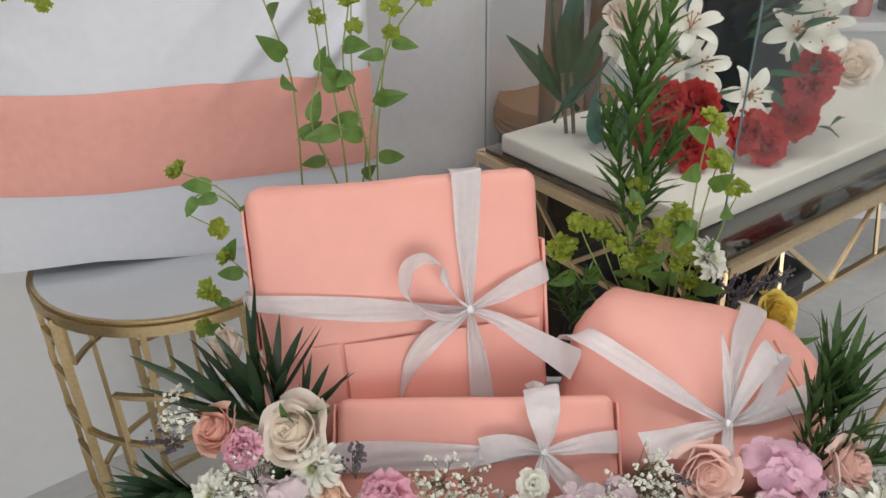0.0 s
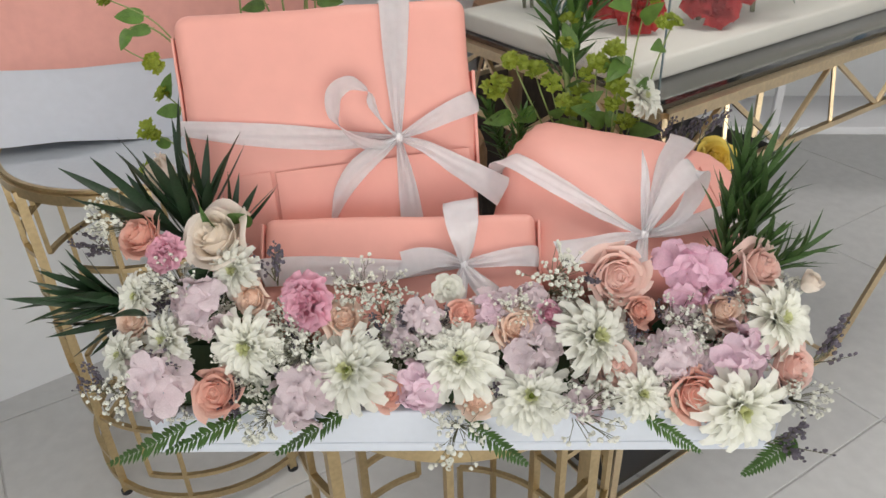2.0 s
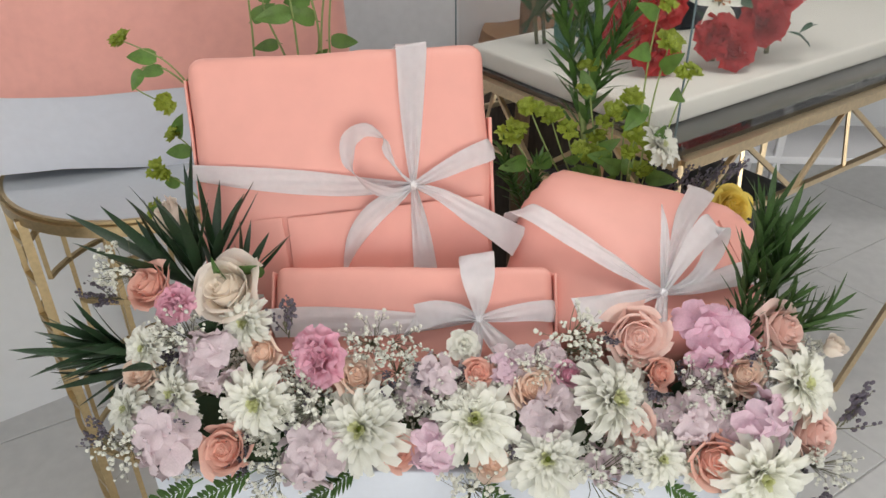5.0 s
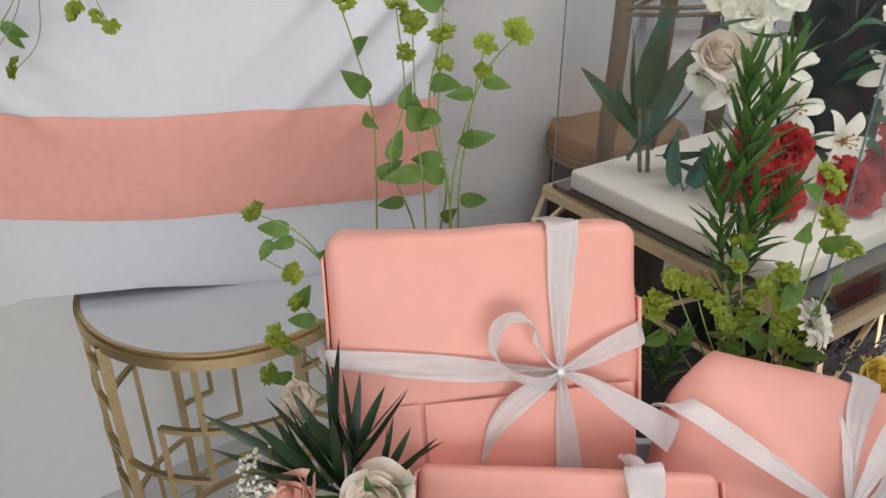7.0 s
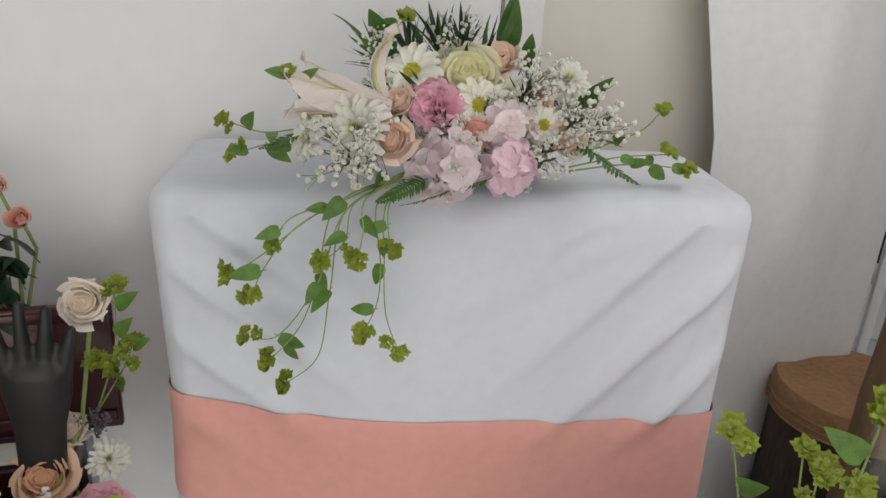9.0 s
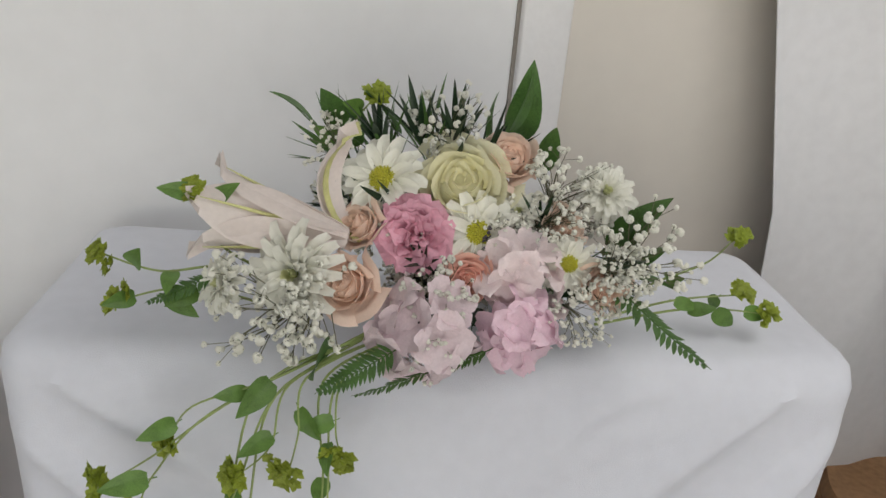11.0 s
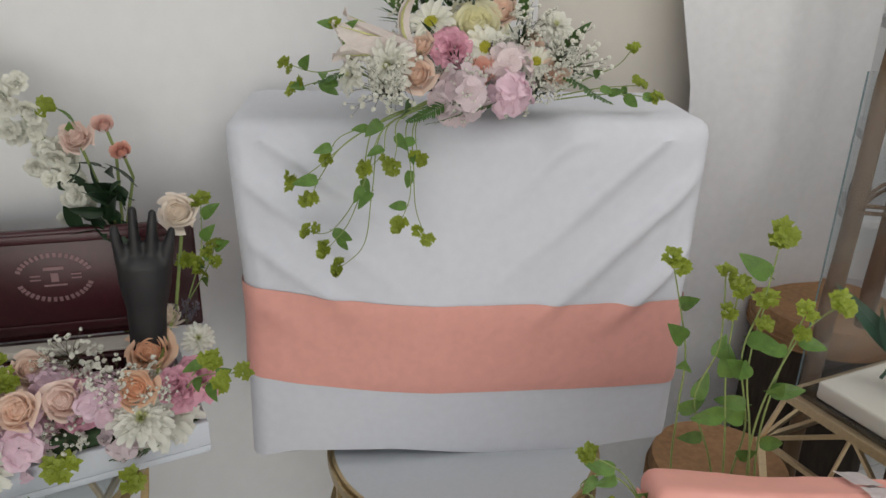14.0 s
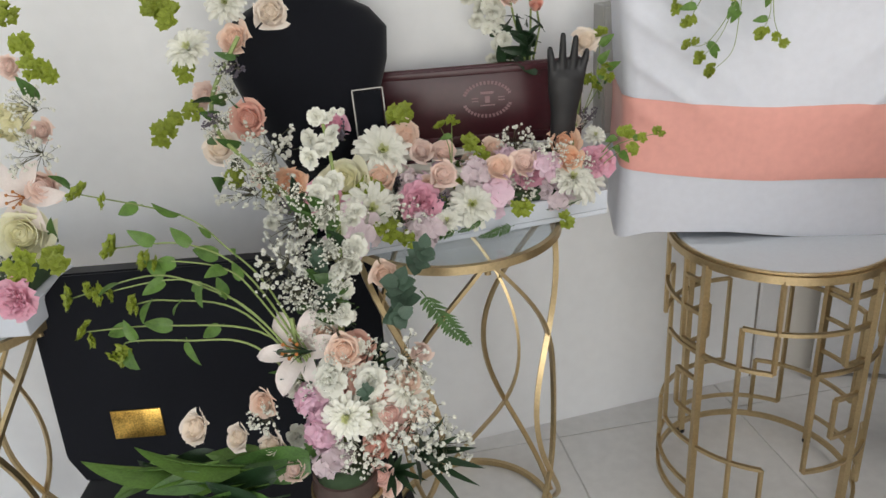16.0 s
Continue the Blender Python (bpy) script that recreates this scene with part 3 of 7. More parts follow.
def soft_end(p):
    """Slumped ends and cut-back upper corners of a soft parcel."""
    k, q = p.x / 0.285, p.z / 0.222
    p.y += 0.016 * (2 * k - 1) ** 4 + 0.010 * (2 * q - 1) ** 4
    over = (p.x - 0.232) / 0.048 + (p.z - 0.155) / 0.070 - 1
    if over > 0:
        p.x -= 0.026 * over
        p.z -= 0.030 * over
        p.y += 0.020 * over
    over = (0.040 - p.x) / 0.052 + (p.z - 0.150) / 0.070 - 1
    if over > 0:
        p.x += 0.030 * over
        p.z -= 0.028 * over
    # a dent and crease under the upper left corner, a dart at the right end
    p.y += 0.007 * math.exp(-((p.x - 0.012) / 0.010) ** 2 - ((p.z - 0.165) / 0.018) ** 2)
    p.y += 0.004 * math.exp(-((p.x - 0.247 - 0.5 * (0.2 - p.z)) / 0.004) ** 2) * (p.z > 0.10)
    p.y += 0.075 * max(0, 1 - p.x / 0.13) ** 1.3 * max(0, 1 - p.z / 0.15)


part("paper", wrapped(0.285, 0.222, 0.105, 0.022, 0.0055, 31, soft_end), PAPER, gift)
part("paper_fold", wrapped(0.034, 0.060, 0.004, 0.001, 0.002, 33), PAPER, gift, "", pose(0.242, 0.004, 0.120, 0, -26, 14))
K2 = (0.154, -0.012, 0.048)
sash("ribbon_band", [(-0.008, 0.05, 0.146), (-0.006, 0.016, 0.134), (0.006, -0.003, 0.122), (0.05, -0.0065, 0.100), (0.10, -0.0075, 0.075), (0.13, -0.009, 0.060), K2], [0.024, 0.025, 0.026, 0.025, 0.021, 0.014, 0.006], gift, 1.0)
sash("ribbon_band", [K2, (0.18, -0.012, 0.062), (0.212, -0.008, 0.084), (0.245, -0.003, 0.105), (0.268, 0.014, 0.118), (0.275, 0.04, 0.12)], [0.006, 0.016, 0.023, 0.030, 0.032, 0.030], gift, 0.0)
sash("ribbon_band", [(0.201, 0.06, 0.226), (0.199, 0.014, 0.225), (0.194, 0.0, 0.207), (0.176, -0.008, 0.16), (0.165, -0.009, 0.11), K2], [0.032, 0.032, 0.030, 0.023, 0.013, 0.005], gift, 1.0)
sash("ribbon_band", [K2, (0.153, -0.010, 0.020), (0.152, -0.002, -0.012)], [0.009, 0.015, 0.019], gift, 0.0)
curl("bow_loop", [K2, (0.165, -0.026, 0.075), (0.180, -0.036, 0.108), (0.194, -0.038, 0.130), (0.203, -0.030, 0.128), (0.202, -0.020, 0.108), (0.188, -0.014, 0.078), (0.165, -0.012, 0.054)], [0.006, 0.014, 0.023, 0.027, 0.026, 0.021, 0.014, 0.007], gift, (0.80, 0.25, -0.50))
sash("bow_tail", [K2, (0.150, -0.024, 0.080), (0.146, -0.034, 0.110), (0.140, -0.038, 0.142)], [0.005, 0.009, 0.009, 0.001], gift, 0.0)
sash("bow_tail", [K2, (0.128, -0.014, 0.034), (0.10, -0.012, 0.016), (0.07, -0.010, 0.002)], [0.006, 0.018, 0.028, 0.034], gift, 0.0)
part("bow_knot", knot_mesh(0.0046), RIBBON, gift, "", Matrix.Translation(K2))

# ---- faceted gold table with the glass flower case ----
GA, GB = Vector((0.098, 1.296, 0)), Vector((0.402, 0.868, 0))
gd = (GB - GA).normalized()
gl = Vector((-gd.y, gd.x, 0))
GT, GLONG, GSHORT = 0.872, 1.05, 0.525
geo = thing("faceted_table", Matrix.Translation((0, 0, 0)), "champagne gold wire-frame table with faceted sides and glass top", "table")


def gp(a, b, z):
    """A place on the table: a along the short side, b along the long side."""
    p = GA + gd * a + gl * b
    return Vector((p.x, p.y, z))


def rod(a, b, w=0.011, nm="frame_bar"):
    part(nm, bar(a, b, w), PALEGOLD, geo, smooth=False)


top = [gp(0, 0, GT), gp(GSHORT, 0, GT), gp(GSHORT, GLONG, GT), gp(0, GLONG, GT)]
mid = [gp(-0.02, -0.02, GT - 0.10), gp(GSHORT + 0.02, -0.02, GT - 0.10), gp(GSHORT + 0.02, GLONG + 0.02, GT - 0.10), gp(-0.02, GLONG + 0.02, GT - 0.10)]
low = [gp(0.10, 0.12, FLOOR), gp(GSHORT - 0.10, 0.12, FLOOR), gp(GSHORT - 0.10, GLONG - 0.12, FLOOR), gp(0.10, GLONG - 0.12, FLOOR)]
for i in range(4):
    j = (i + 1) % 4
    rod(top[i], top[j], 0.016), rod(mid[i], mid[j], 0.009), rod(top[i], mid[i], 0.007), rod(low[i], low[j], 0.010)
    rod(mid[i], low[i], 0.013, "leg")
    n = 2 if i % 2 == 0 else 4
    for k in range(n):
        a, b = k / n, (k + 1) / n
        m1 = top[i].lerp(top[j], (a + b) / 2)
        rod(mid[i].lerp(mid[j], a), m1, 0.007), rod(m1, mid[i].lerp(mid[j], b), 0.007)
        q = mid[i].lerp(mid[j], (a + b) / 2)
        rod(m1, q, 0.005)
GEO = Matrix(((gd.x, gl.x, 0, GA.x), (gd.y, gl.y, 0, GA.y), (0, 0, 1, 0), (0, 0, 0, 1)))
part("glass_top", box((0.008, 0.008, GT + 0.0085), (GSHORT - 0.008, GLONG - 0.008, GT + 0.015)), glass("dark_glass", (0.34, 0.35, 0.36), 0.01, 0.16), geo, "smoked glass top", GEO, smooth=False).visible_shadow = False
part("dark_board", box((0.010, 0.010, GT - 0.006), (GSHORT - 0.010, GLONG - 0.010, GT + 0.008)), BLACKGLOSS, geo, "black board under the glass", GEO, smooth=False)
# black box added to fill the dark area behind the table's lattice
dark = thing("dark_crate", GEO @ Matrix.Translation((0.06, 0.10, FLOOR)), "plain black box filling the dark area under the gold table", "crate")
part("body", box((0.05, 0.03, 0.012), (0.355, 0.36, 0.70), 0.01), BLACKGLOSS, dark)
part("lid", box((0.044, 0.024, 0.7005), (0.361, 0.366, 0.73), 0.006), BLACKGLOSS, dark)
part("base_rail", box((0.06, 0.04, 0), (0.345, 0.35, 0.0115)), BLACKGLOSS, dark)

slab = thing("cream_slab", GEO @ Matrix.Translation((0, 0, GT + 0.0155)), "thick cream board on the smoked glass table top", "board")
part("board", box((0.040, 0.016, 0), (GSHORT - 0.075, GLONG - 0.05, 0.034), 0.006, 3), CREAM, slab)
SZ = GT + 0.0155 + 0.0345
case = thing("glass_case", GEO @ Matrix.Translation((0, 0, GT + 0.0155)), "tall clear glass case round artificial flowers", "display case")
PX, PY = GSHORT - 0.022, GLONG - 0.030
for lo, hi in (((0.0085, 0.0085, 0), (PX, 0.0135, 0.55)), ((0.0085, PY - 0.005, 0), (PX, PY, 0.55)), ((0.0085, 0.014, 0), (0.0135, PY - 0.0055, 0.55)), ((PX - 0.005, 0.014, 0), (PX, PY - 0.0055, 0.55))):
    part("pane", box(lo, hi), CLEAR, case, "", smooth=False).visible_shadow = False
edge_mat = mat("glass_edge", (0.16, 0.22, 0.24), 0.2)
for a, b in ((0.0065, 0.0065), (PX + 0.0001, 0.0065), (0.0065, PY + 0.0001), (PX + 0.0001, PY + 0.0001)):
    part("pane_edge", box((a, b, 0.0), (a + 0.0019, b + 0.0019, 0.55)), edge_mat, case, "dark polished glass edge", smooth=False)
dark2 = thing("dark_backboard", pose(0.56, 1.36, SZ, 0, 0, 15), "tall dark navy panel inside the case", "panel")
part("panel", box((-0.075, 0, 0), (0.14, 0.02, 0.46), 0.004), mat("navy_panel", (0.012, 0.018, 0.026), 0.6, spec=0.2), dark2)

# log stools
def log_stool(c, top, r, label, seed):
    t = thing("log_stool", pose(c[0], c[1], FLOOR), label, "stool", "log stools")
    H = top - FLOOR
    bm = bmesh.new()
    def f(u, v):
        a = 2 * math.pi * u
        rr = r * (1 + 0.05 * noise.noise(Vector((math.cos(a) * 1.4, math.sin(a) * 1.4, seed))) + 0.035 * noise.noise(Vector((math.cos(a) * 9, math.sin(a) * 9, v * 3 + seed))))
        return Vector((rr * math.cos(a), rr * math.sin(a), v * (H - 0.075)))
    rows = add_grid(bm, f, 72, 14, True)
    bm.faces.new(rows[0][::-1]), bm.faces.new(rows[-1])
    part("trunk", bm, BARK, t, "dark furrowed bark")
    bm = bmesh.new()
    prof = [(0.97, -0.076), (1.06, -0.07), (1.07, -0.04), (1.06, -0.012), (1.03, 0.0), (0.9, -0.003), (0.84, -0.006), (0.5, -0.004), (0.02, -0.004)]
    rows = add_grid(bm, lambda u, v: Vector((0, 0, 0)), 72, len(prof) - 1, True)
    for row, (k, z) in zip(rows, prof):
        for q, vert in enumerate(row):
            a = 2 * math.pi * q / 72
            rr = r * k * (1 + 0.05 * noise.noise(Vector((math.cos(a) * 1.4, math.sin(a) * 1.4, seed))))
            vert.co = Vector((rr * math.cos(a), rr * math.sin(a), H + z))
    bm.faces.new(rows[0][::-1]), bm.faces.new(rows[-1])
    part("slice_top", bm, ENDGRAIN, t, "pale cut log slice")
    for k in range(3):
        bm = bmesh.new()
        add_tube(bm, [Vector((r * 1.064 * math.cos(a), r * 1.062 * math.sin(a), H - 0.068 + k * 0.016 + 0.002 * math.sin(3 * a))) for a in [2 * math.pi * i / 60 for i in range(60)]], 0.0032, 6, closed=True)
        part("rope_wrap", bm, ENDGRAIN, t)


log_stool((0.345, 1.93), 0.78, 0.165, "log stool with a round slice top beside the curtain", 3.0)
log_stool((0.045, 1.46), 0.60, 0.135, "lower log stool with round slice top behind the gifts", 8.0)

# pole stand
def pole_stand():
    t = thing("pole_stand", pose(0, 0, 0), "tall stand of weathered wooden poles tied with rope", "plant stand")
    for a, b, r in (((0.255, 1.70, FLOOR), (0.30, 1.70, 2.2), 0.019), ((0.40, 1.84, FLOOR), (0.40, 1.80, 2.2), 0.019), ((0.54, 1.76, FLOOR), (0.50, 1.76, 2.2), 0.018)):
        bm = bmesh.new()
        a, b = Vector(a), Vector(b)
        pts = [a.lerp(b, i / 24) + Vector((0.003 * noise.noise(Vector((i * 0.4, a.x * 9, 0))), 0.003 * noise.noise(Vector((i * 0.4, a.x * 9, 5))), 0)) for i in range(25)]
        add_tube(bm, pts, [r * (1 + 0.12 * (i % 5 == 0)) for i in range(25)], 10)
        part("pole", bm, BAMBOO, t)
    for z in (1.10, 1.115, 1.62):
        bm = bmesh.new()
        ring = [Vector((0.275, 1.682, z)), Vector((0.41, 1.86, z + 0.01)), Vector((0.53, 1.742, z)), Vector((0.40, 1.70, z - 0.005))]
        add_tube(bm, [spline(ring + [ring[0]], i / 40) for i in range(40)], 0.0045, 6, closed=True)
        part("rope", bm, BAMBOO, t)


pole_stand()

# bottle shelves beyond
sh = thing("bottle_shelf", pose(1.0, 2.32, FLOOR, 0, 0, -4), "white open shelving unit holding glass jars and bottles", "shelf")
for z in (0.28, 0.60, 0.905, 1.155, 1.47, 1.80):
    part("shelf_board", box((-0.5, 0, z), (0.9, 0.30, z + 0.028), 0.003), SHELF, sh)
for x in (-0.5, 0.18, 0.875):
    for y in (0.0, 0.275):
        part("post", box((x, y + 0.0005, 0), (x + 0.025, y + 0.025, 2.1), 0.002), SHELF, sh)
jar_cols = [("blue_glass", (0.05, 0.22, 0.42)), ("clear_jar_glass", (0.55, 0.58, 0.58)), ("amber_glass", (0.30, 0.13, 0.04)), ("rose_glass", (0.55, 0.16, 0.16)), ("dark_jar_glass", (0.03, 0.035, 0.04))]
jar_mats = [mat(n, c, 0.08, vary=0.1, coat=0.3) for n, c in jar_cols]
jar_prof = [(0.002, 0), (0.030, 0), (0.034, 0.008), (0.034, 0.065), (0.028, 0.085), (0.014, 0.095), (0.013, 0.115), (0.016, 0.117), (0.016, 0.125), (0.002, 0.126)]
rnd = random.Random(5)
for z in (0.933, 1.183, 1.498):
    for k in range(9):
        m = jar_mats[rnd.randrange(5)]
        s = 0.8 + 0.5 * rnd.random()
        x = -0.44 + k * 0.15 + rnd.uniform(-0.02, 0.02)
        loc = sh.matrix_basis @ Vector((x, 0.09 + rnd.random() * 0.1, z + 0.0))
        j = thing("glass_bottle", Matrix.Translation(loc) @ Matrix.Diagonal((s, s, s, 1)), "small coloured glass bottle on the white shelf", "bottle", "bottles on the shelves")
        part("body", lathe(jar_prof, 20), m, j)
        part("stopper", lathe([(0.002, 0.1265), (0.012, 0.1265), (0.013, 0.140), (0.002, 0.142)], 12), jar_mats[4], j, "dark stopper")

# electrical box on the white wall
pn = thing("wall_box", pose(-0.955, 1.40, 0.90, 0, 0, TURN_A), "grey white electrical box on the wall", "wall box")
part("body", box((0, -0.02, 0), (0.085, 0.055, 0.34), 0.004), mat("grey_plastic", (0.42, 0.42, 0.40), 0.5, vary=0.03), pn)
part("lid", box((0.006, -0.026, 0.008), (0.079, -0.0205, 0.332), 0.002), mat("grey_plastic_lid", (0.50, 0.50, 0.48), 0.45, vary=0.03), pn)

# ---- jewellery tray on the loop table ----
LT = Matrix.Translation((-1.325, 0.591, 0.831)) @ pose(0, 0, 0, 0, 0, 38.9)
ltray = thing("jewellery_tray", LT, "white board tray with flowers and a jewellery box", "tray")
part("base", box((0, 0, 0), (0.62, 0.385, 0.012), 0.002), FOAM, ltray)
for nm, lo, hi in (("front_wall", (0, 0, 0.0125), (0.62, 0.012, 0.056)), ("back_wall", (0, 0.373, 0.0125), (0.62, 0.385, 0.056)), ("side_wall", (0, 0.0125, 0.0125), (0.012, 0.3725, 0.056)), ("side_wall", (0.608, 0.0125, 0.0125), (0.62, 0.3725, 0.056))):
    part(nm, box(lo, hi, 0.002), FOAM, ltray)
part("floral_foam", box((0.014, 0.014, 0.013), (0.606, 0.115, 0.08), 0.006), SUPPORT, ltray, "green floral foam under the flowers")

jb = thing("jewellery_box", LT @ Matrix.Translation((0.100, 0.275, 0.0125)) @ pose(0, 0, 0, 0, 0, -12.9), "open maroon jewellery box with cream lining and printed lid", "jewellery box")
part("body", box((0, 0, 0), (0.500, 0.082, 0.10), 0.004), MAROON, jb)
part("lining", box((0.012, 0.010, 0.1005), (0.490, 0.060, 0.106), 0.003), CREAM, jb, "cream lining board")
part("inner_rim", box((0.012, 0.002, 0.1065), (0.35, 0.009, 0.120), 0.002), CREAM, jb)
part("insert", box((-0.02, -0.110, 0.0), (0.285, -0.004, 0.098), 0.003), CREAM, jb, "cream insert tray set before the box")
part("insert_rim", box((-0.02, -0.112, 0.0985), (0.285, -0.106, 0.112), 0.002), CREAM, jb)
lid = part("lid", box((0, 0.066, 0.1085), (0.560, 0.082, 0.305), 0.004), MAROON, jb, "raised maroon lid", pose(0, 0, 0, -2.5, 0, 0))
part("lid_frame", box((0.006, 0.062, 0.283), (0.554, 0.0655, 0.299), 0.002), MAROON, lid)
part("lid_frame", box((0.006, 0.062, 0.120), (0.554, 0.0655, 0.138), 0.002), MAROON, lid)
pm = Matrix.Translation((0.330, 0.0645, 0.222))
for r1, r2 in ((0.058, 0.040),):
    for a0, a1 in ((20, 160), (200, 340)):
        for k in range(16):
            a = radians(a0 + (a1 - a0) * k / 15)
            part("print_mark", box((-0.0026, -0.0010, -0.004), (0.0026, 0.0, 0.004)), MAROON2, lid, "", pm @ Matrix.Translation((r1 * math.cos(a), 0, r2 * math.sin(a))) @ pose(0, 0, 0, 0, 90 - math.degrees(a), 0), smooth=False)
for z, w, h in ((0.016, 0.032, 0.006), (0.0, 0.012, 0.016), (-0.014, 0.036, 0.003), (0.004, 0.0, 0)):
    if w:
        part("print_mark", box((-w / 2, -0.001, z - h / 2), (w / 2, 0, z + h / 2)), MAROON2, lid, "pale printed emblem bar", pm, smooth=False)
for x in (-0.038, 0.026):
    for z in (0.004, -0.003):
        part("print_mark", box((x, -0.001, z - 0.0012), (x + 0.016, 0, z + 0.0012)), MAROON2, lid, "", pm, smooth=False)

# black mannequin forearm with raised fingers, one plain shape
bm = bmesh.new()
def capsule(pts, rs, sides=14, flat=1.0):
    add_tube(bm, pts, rs, sides, flat=flat)
    for p, r in ((pts[0], rs[0]), (pts[-1], rs[-1])):
        bmesh.ops.create_icosphere(bm, subdivisions=2, radius=r, matrix=Matrix.Translation(p) @ Matrix.Diagonal((1, flat if flat < 1 else 1, 1, 1)))
add_tube(bm, [(0, 0, 0), (0, 0, 0.04), (0, 0, 0.09), (0.0, 0, 0.135), (0.0, 0, 0.165), (0, 0, 0.18)], [0.030, 0.029, 0.031, 0.040, 0.041, 0.030], 20, flat=0.52)
for x, z1, tilt in ((-0.030, 0.232, -0.010), (-0.010, 0.262, -0.003), (0.010, 0.256, 0.005), (0.030, 0.228, 0.012)):
    capsule([(x, 0, 0.155), (x + tilt * 0.4, -0.003, 0.190), (x + tilt * 0.8, -0.004, (0.19 + z1) / 2), (x + tilt, -0.002, z1 - 0.006)], [0.011, 0.0100, 0.0088, 0.0070], 12)
mq = part("mannequin_display", bm, BLACKGLOSS, None, "", Matrix.Translation((-0.958, 1.020, 0.965)) @ pose(0, 0, 0, 0, 4, 26))
rm = mq.modifiers.new("blend", "REMESH")
rm.mode, rm.voxel_size, rm.use_smooth_shade = "VOXEL", 0.0035, True
sm = mq.modifiers.new("soften", "SMOOTH")
sm.factor, sm.iterations = 0.6, 8
tagged(mq, "black mannequin palm display standing among the flowers", "mannequin")
st = thing("display_riser", Matrix.Translation((-0.965, 1.020, 0.8440)) @ pose(0, 0, 0, 0, 0, 26), "black block under the mannequin display", "riser")
part("block", box((-0.03, -0.018, 0), (0.03, 0.018, 0.130), 0.003), BLACKGLOSS, st)

# black necklace bust, one plain shape
bm = bmesh.new()
bust_w = [(0.0, 0.085), (0.06, 0.115), (0.14, 0.150), (0.22, 0.178), (0.29, 0.186), (0.335, 0.150), (0.365, 0.095), (0.385, 0.062), (0.42, 0.052), (0.47, 0.050), (0.50, 0.047)]
def bust_at(u, v):
    x = v * (len(bust_w) - 1)
    i = min(int(x), len(bust_w) - 2)
    z, w = [bust_w[i][q] + (bust_w[i + 1][q] - bust_w[i][q]) * (x - i) for q in (0, 1)]
    a = 2 * math.pi * u
    c, s = math.cos(a), math.sin(a)
    d = 0.052 if z < 0.37 else 0.045
    return Vector((w * math.copysign(abs(c) ** 0.75, c), d * (s if s < 0 else s * 0.6) - 0.030 * math.sin(min(1, z / 0.37) * math.pi) * (s < 0) * abs(s), z))
rows = add_grid(bm, bust_at, 48, 40, True)
bm.faces.new(rows[0][::-1]), bm.faces.new(rows[-1])
tagged(part("necklace_bust", bm, BLACK, None, "", pose(-1.482, 0.834, 0.965, -6, 0, 38)), "black velvet necklace display bust behind the flowers", "necklace bust")
bl = thing("bust_plinth", pose(-1.482, 0.834, FLOOR, 0, 0, 38), "tall narrow black plinth under the necklace bust", "plinth")
part("column", box((-0.085, -0.055, 0.012), (0.085, 0.06, 1.01), 0.004), BLACK, bl)
part("foot", box((-0.12, -0.075, 0), (0.12, 0.075, 0.0115), 0.002), BLACKGLOSS, bl)

# small easel frame on the jewellery box
fr = thing("easel_frame", Matrix.Translation((-1.335, 0.823, 0.9440)) @ pose(0, 0, 0, -8, 0, 38), "small black panel in a thin silver easel frame", "easel frame")
SILVER = mat("silver_wire", (0.34, 0.33, 0.31), 0.4, metal=0.9)
part("panel", box((-0.030, 0, 0.070), (0.030, 0.004, 0.188)), BLACK, fr)
for a, b in (((-0.034, -0.002, -0.002), (-0.034, -0.002, 0.194)), ((0.034, -0.002, -0.002), (0.034, -0.002, 0.194)), ((-0.034, -0.002, 0.194), (0.034, -0.002, 0.194)), ((0.034, 0.03, 0.0), (0.034, 0.0, 0.12))):
    part("frame_bar", bar(a, b, 0.0028), SILVER, fr, smooth=False)

# ---- black presentation case behind the standing flowers ----
cd = Vector((0.905, 0.424, 0)).normalized()
cm = Matrix.Translation((-1.80, 0.235, FLOOR)) @ pose(0, 0, 0, 0, 0, math.degrees(math.atan2(cd.y, cd.x)))
pc = thing("presentation_case", cm, "open black velvet case with cut corners and gold plate", "case")
bm = bmesh.new()
prof = [(0.0, 0.0), (0.52, 0.0), (0.52, 0.40), (0.44, 0.47), (0.05, 0.47), (-0.03, 0.39), (-0.03, 0.06)]
a = [bm.verts.new((x, 0, z)) for x, z in prof]
b = [bm.verts.new((x, 0.05, z)) for x, z in prof]
bm.faces.new(a), bm.faces.new(b[::-1])
for i in range(len(a)):
    j = (i + 1) % len(a)
    bm.faces.new((a[j], a[i], b[i], b[j]))
bmesh.ops.bevel(bm, geom=bm.edges[:], offset=0.004, segments=2, affect="EDGES")
part("lid", bm, BLACK, pc, "", pose(0, 0, 0.475, -6, 0, 0))
part("base", box((0.0, -0.30, 0.43), (0.50, 0.03, 0.472), 0.006), BLACK, pc)
part("stand", box((0.05, -0.28, 0), (0.45, 0.02, 0.4295), 0.006), BLACKGLOSS, pc)
GOLDPLATE = mat("gold_plate", (0.75, 0.42, 0.10), 0.3, metal=0.85, vary=0.5, grain=90, colour2=(0.05, 0.03, 0.01))
plate = part("gold_plate", box((0.085, -0.0045, 0.100), (0.190, -0.001, 0.165), 0.001), GOLDPLATE, pc, "embossed gold plate", pose(0, 0, 0.475, -6, 0, 0))

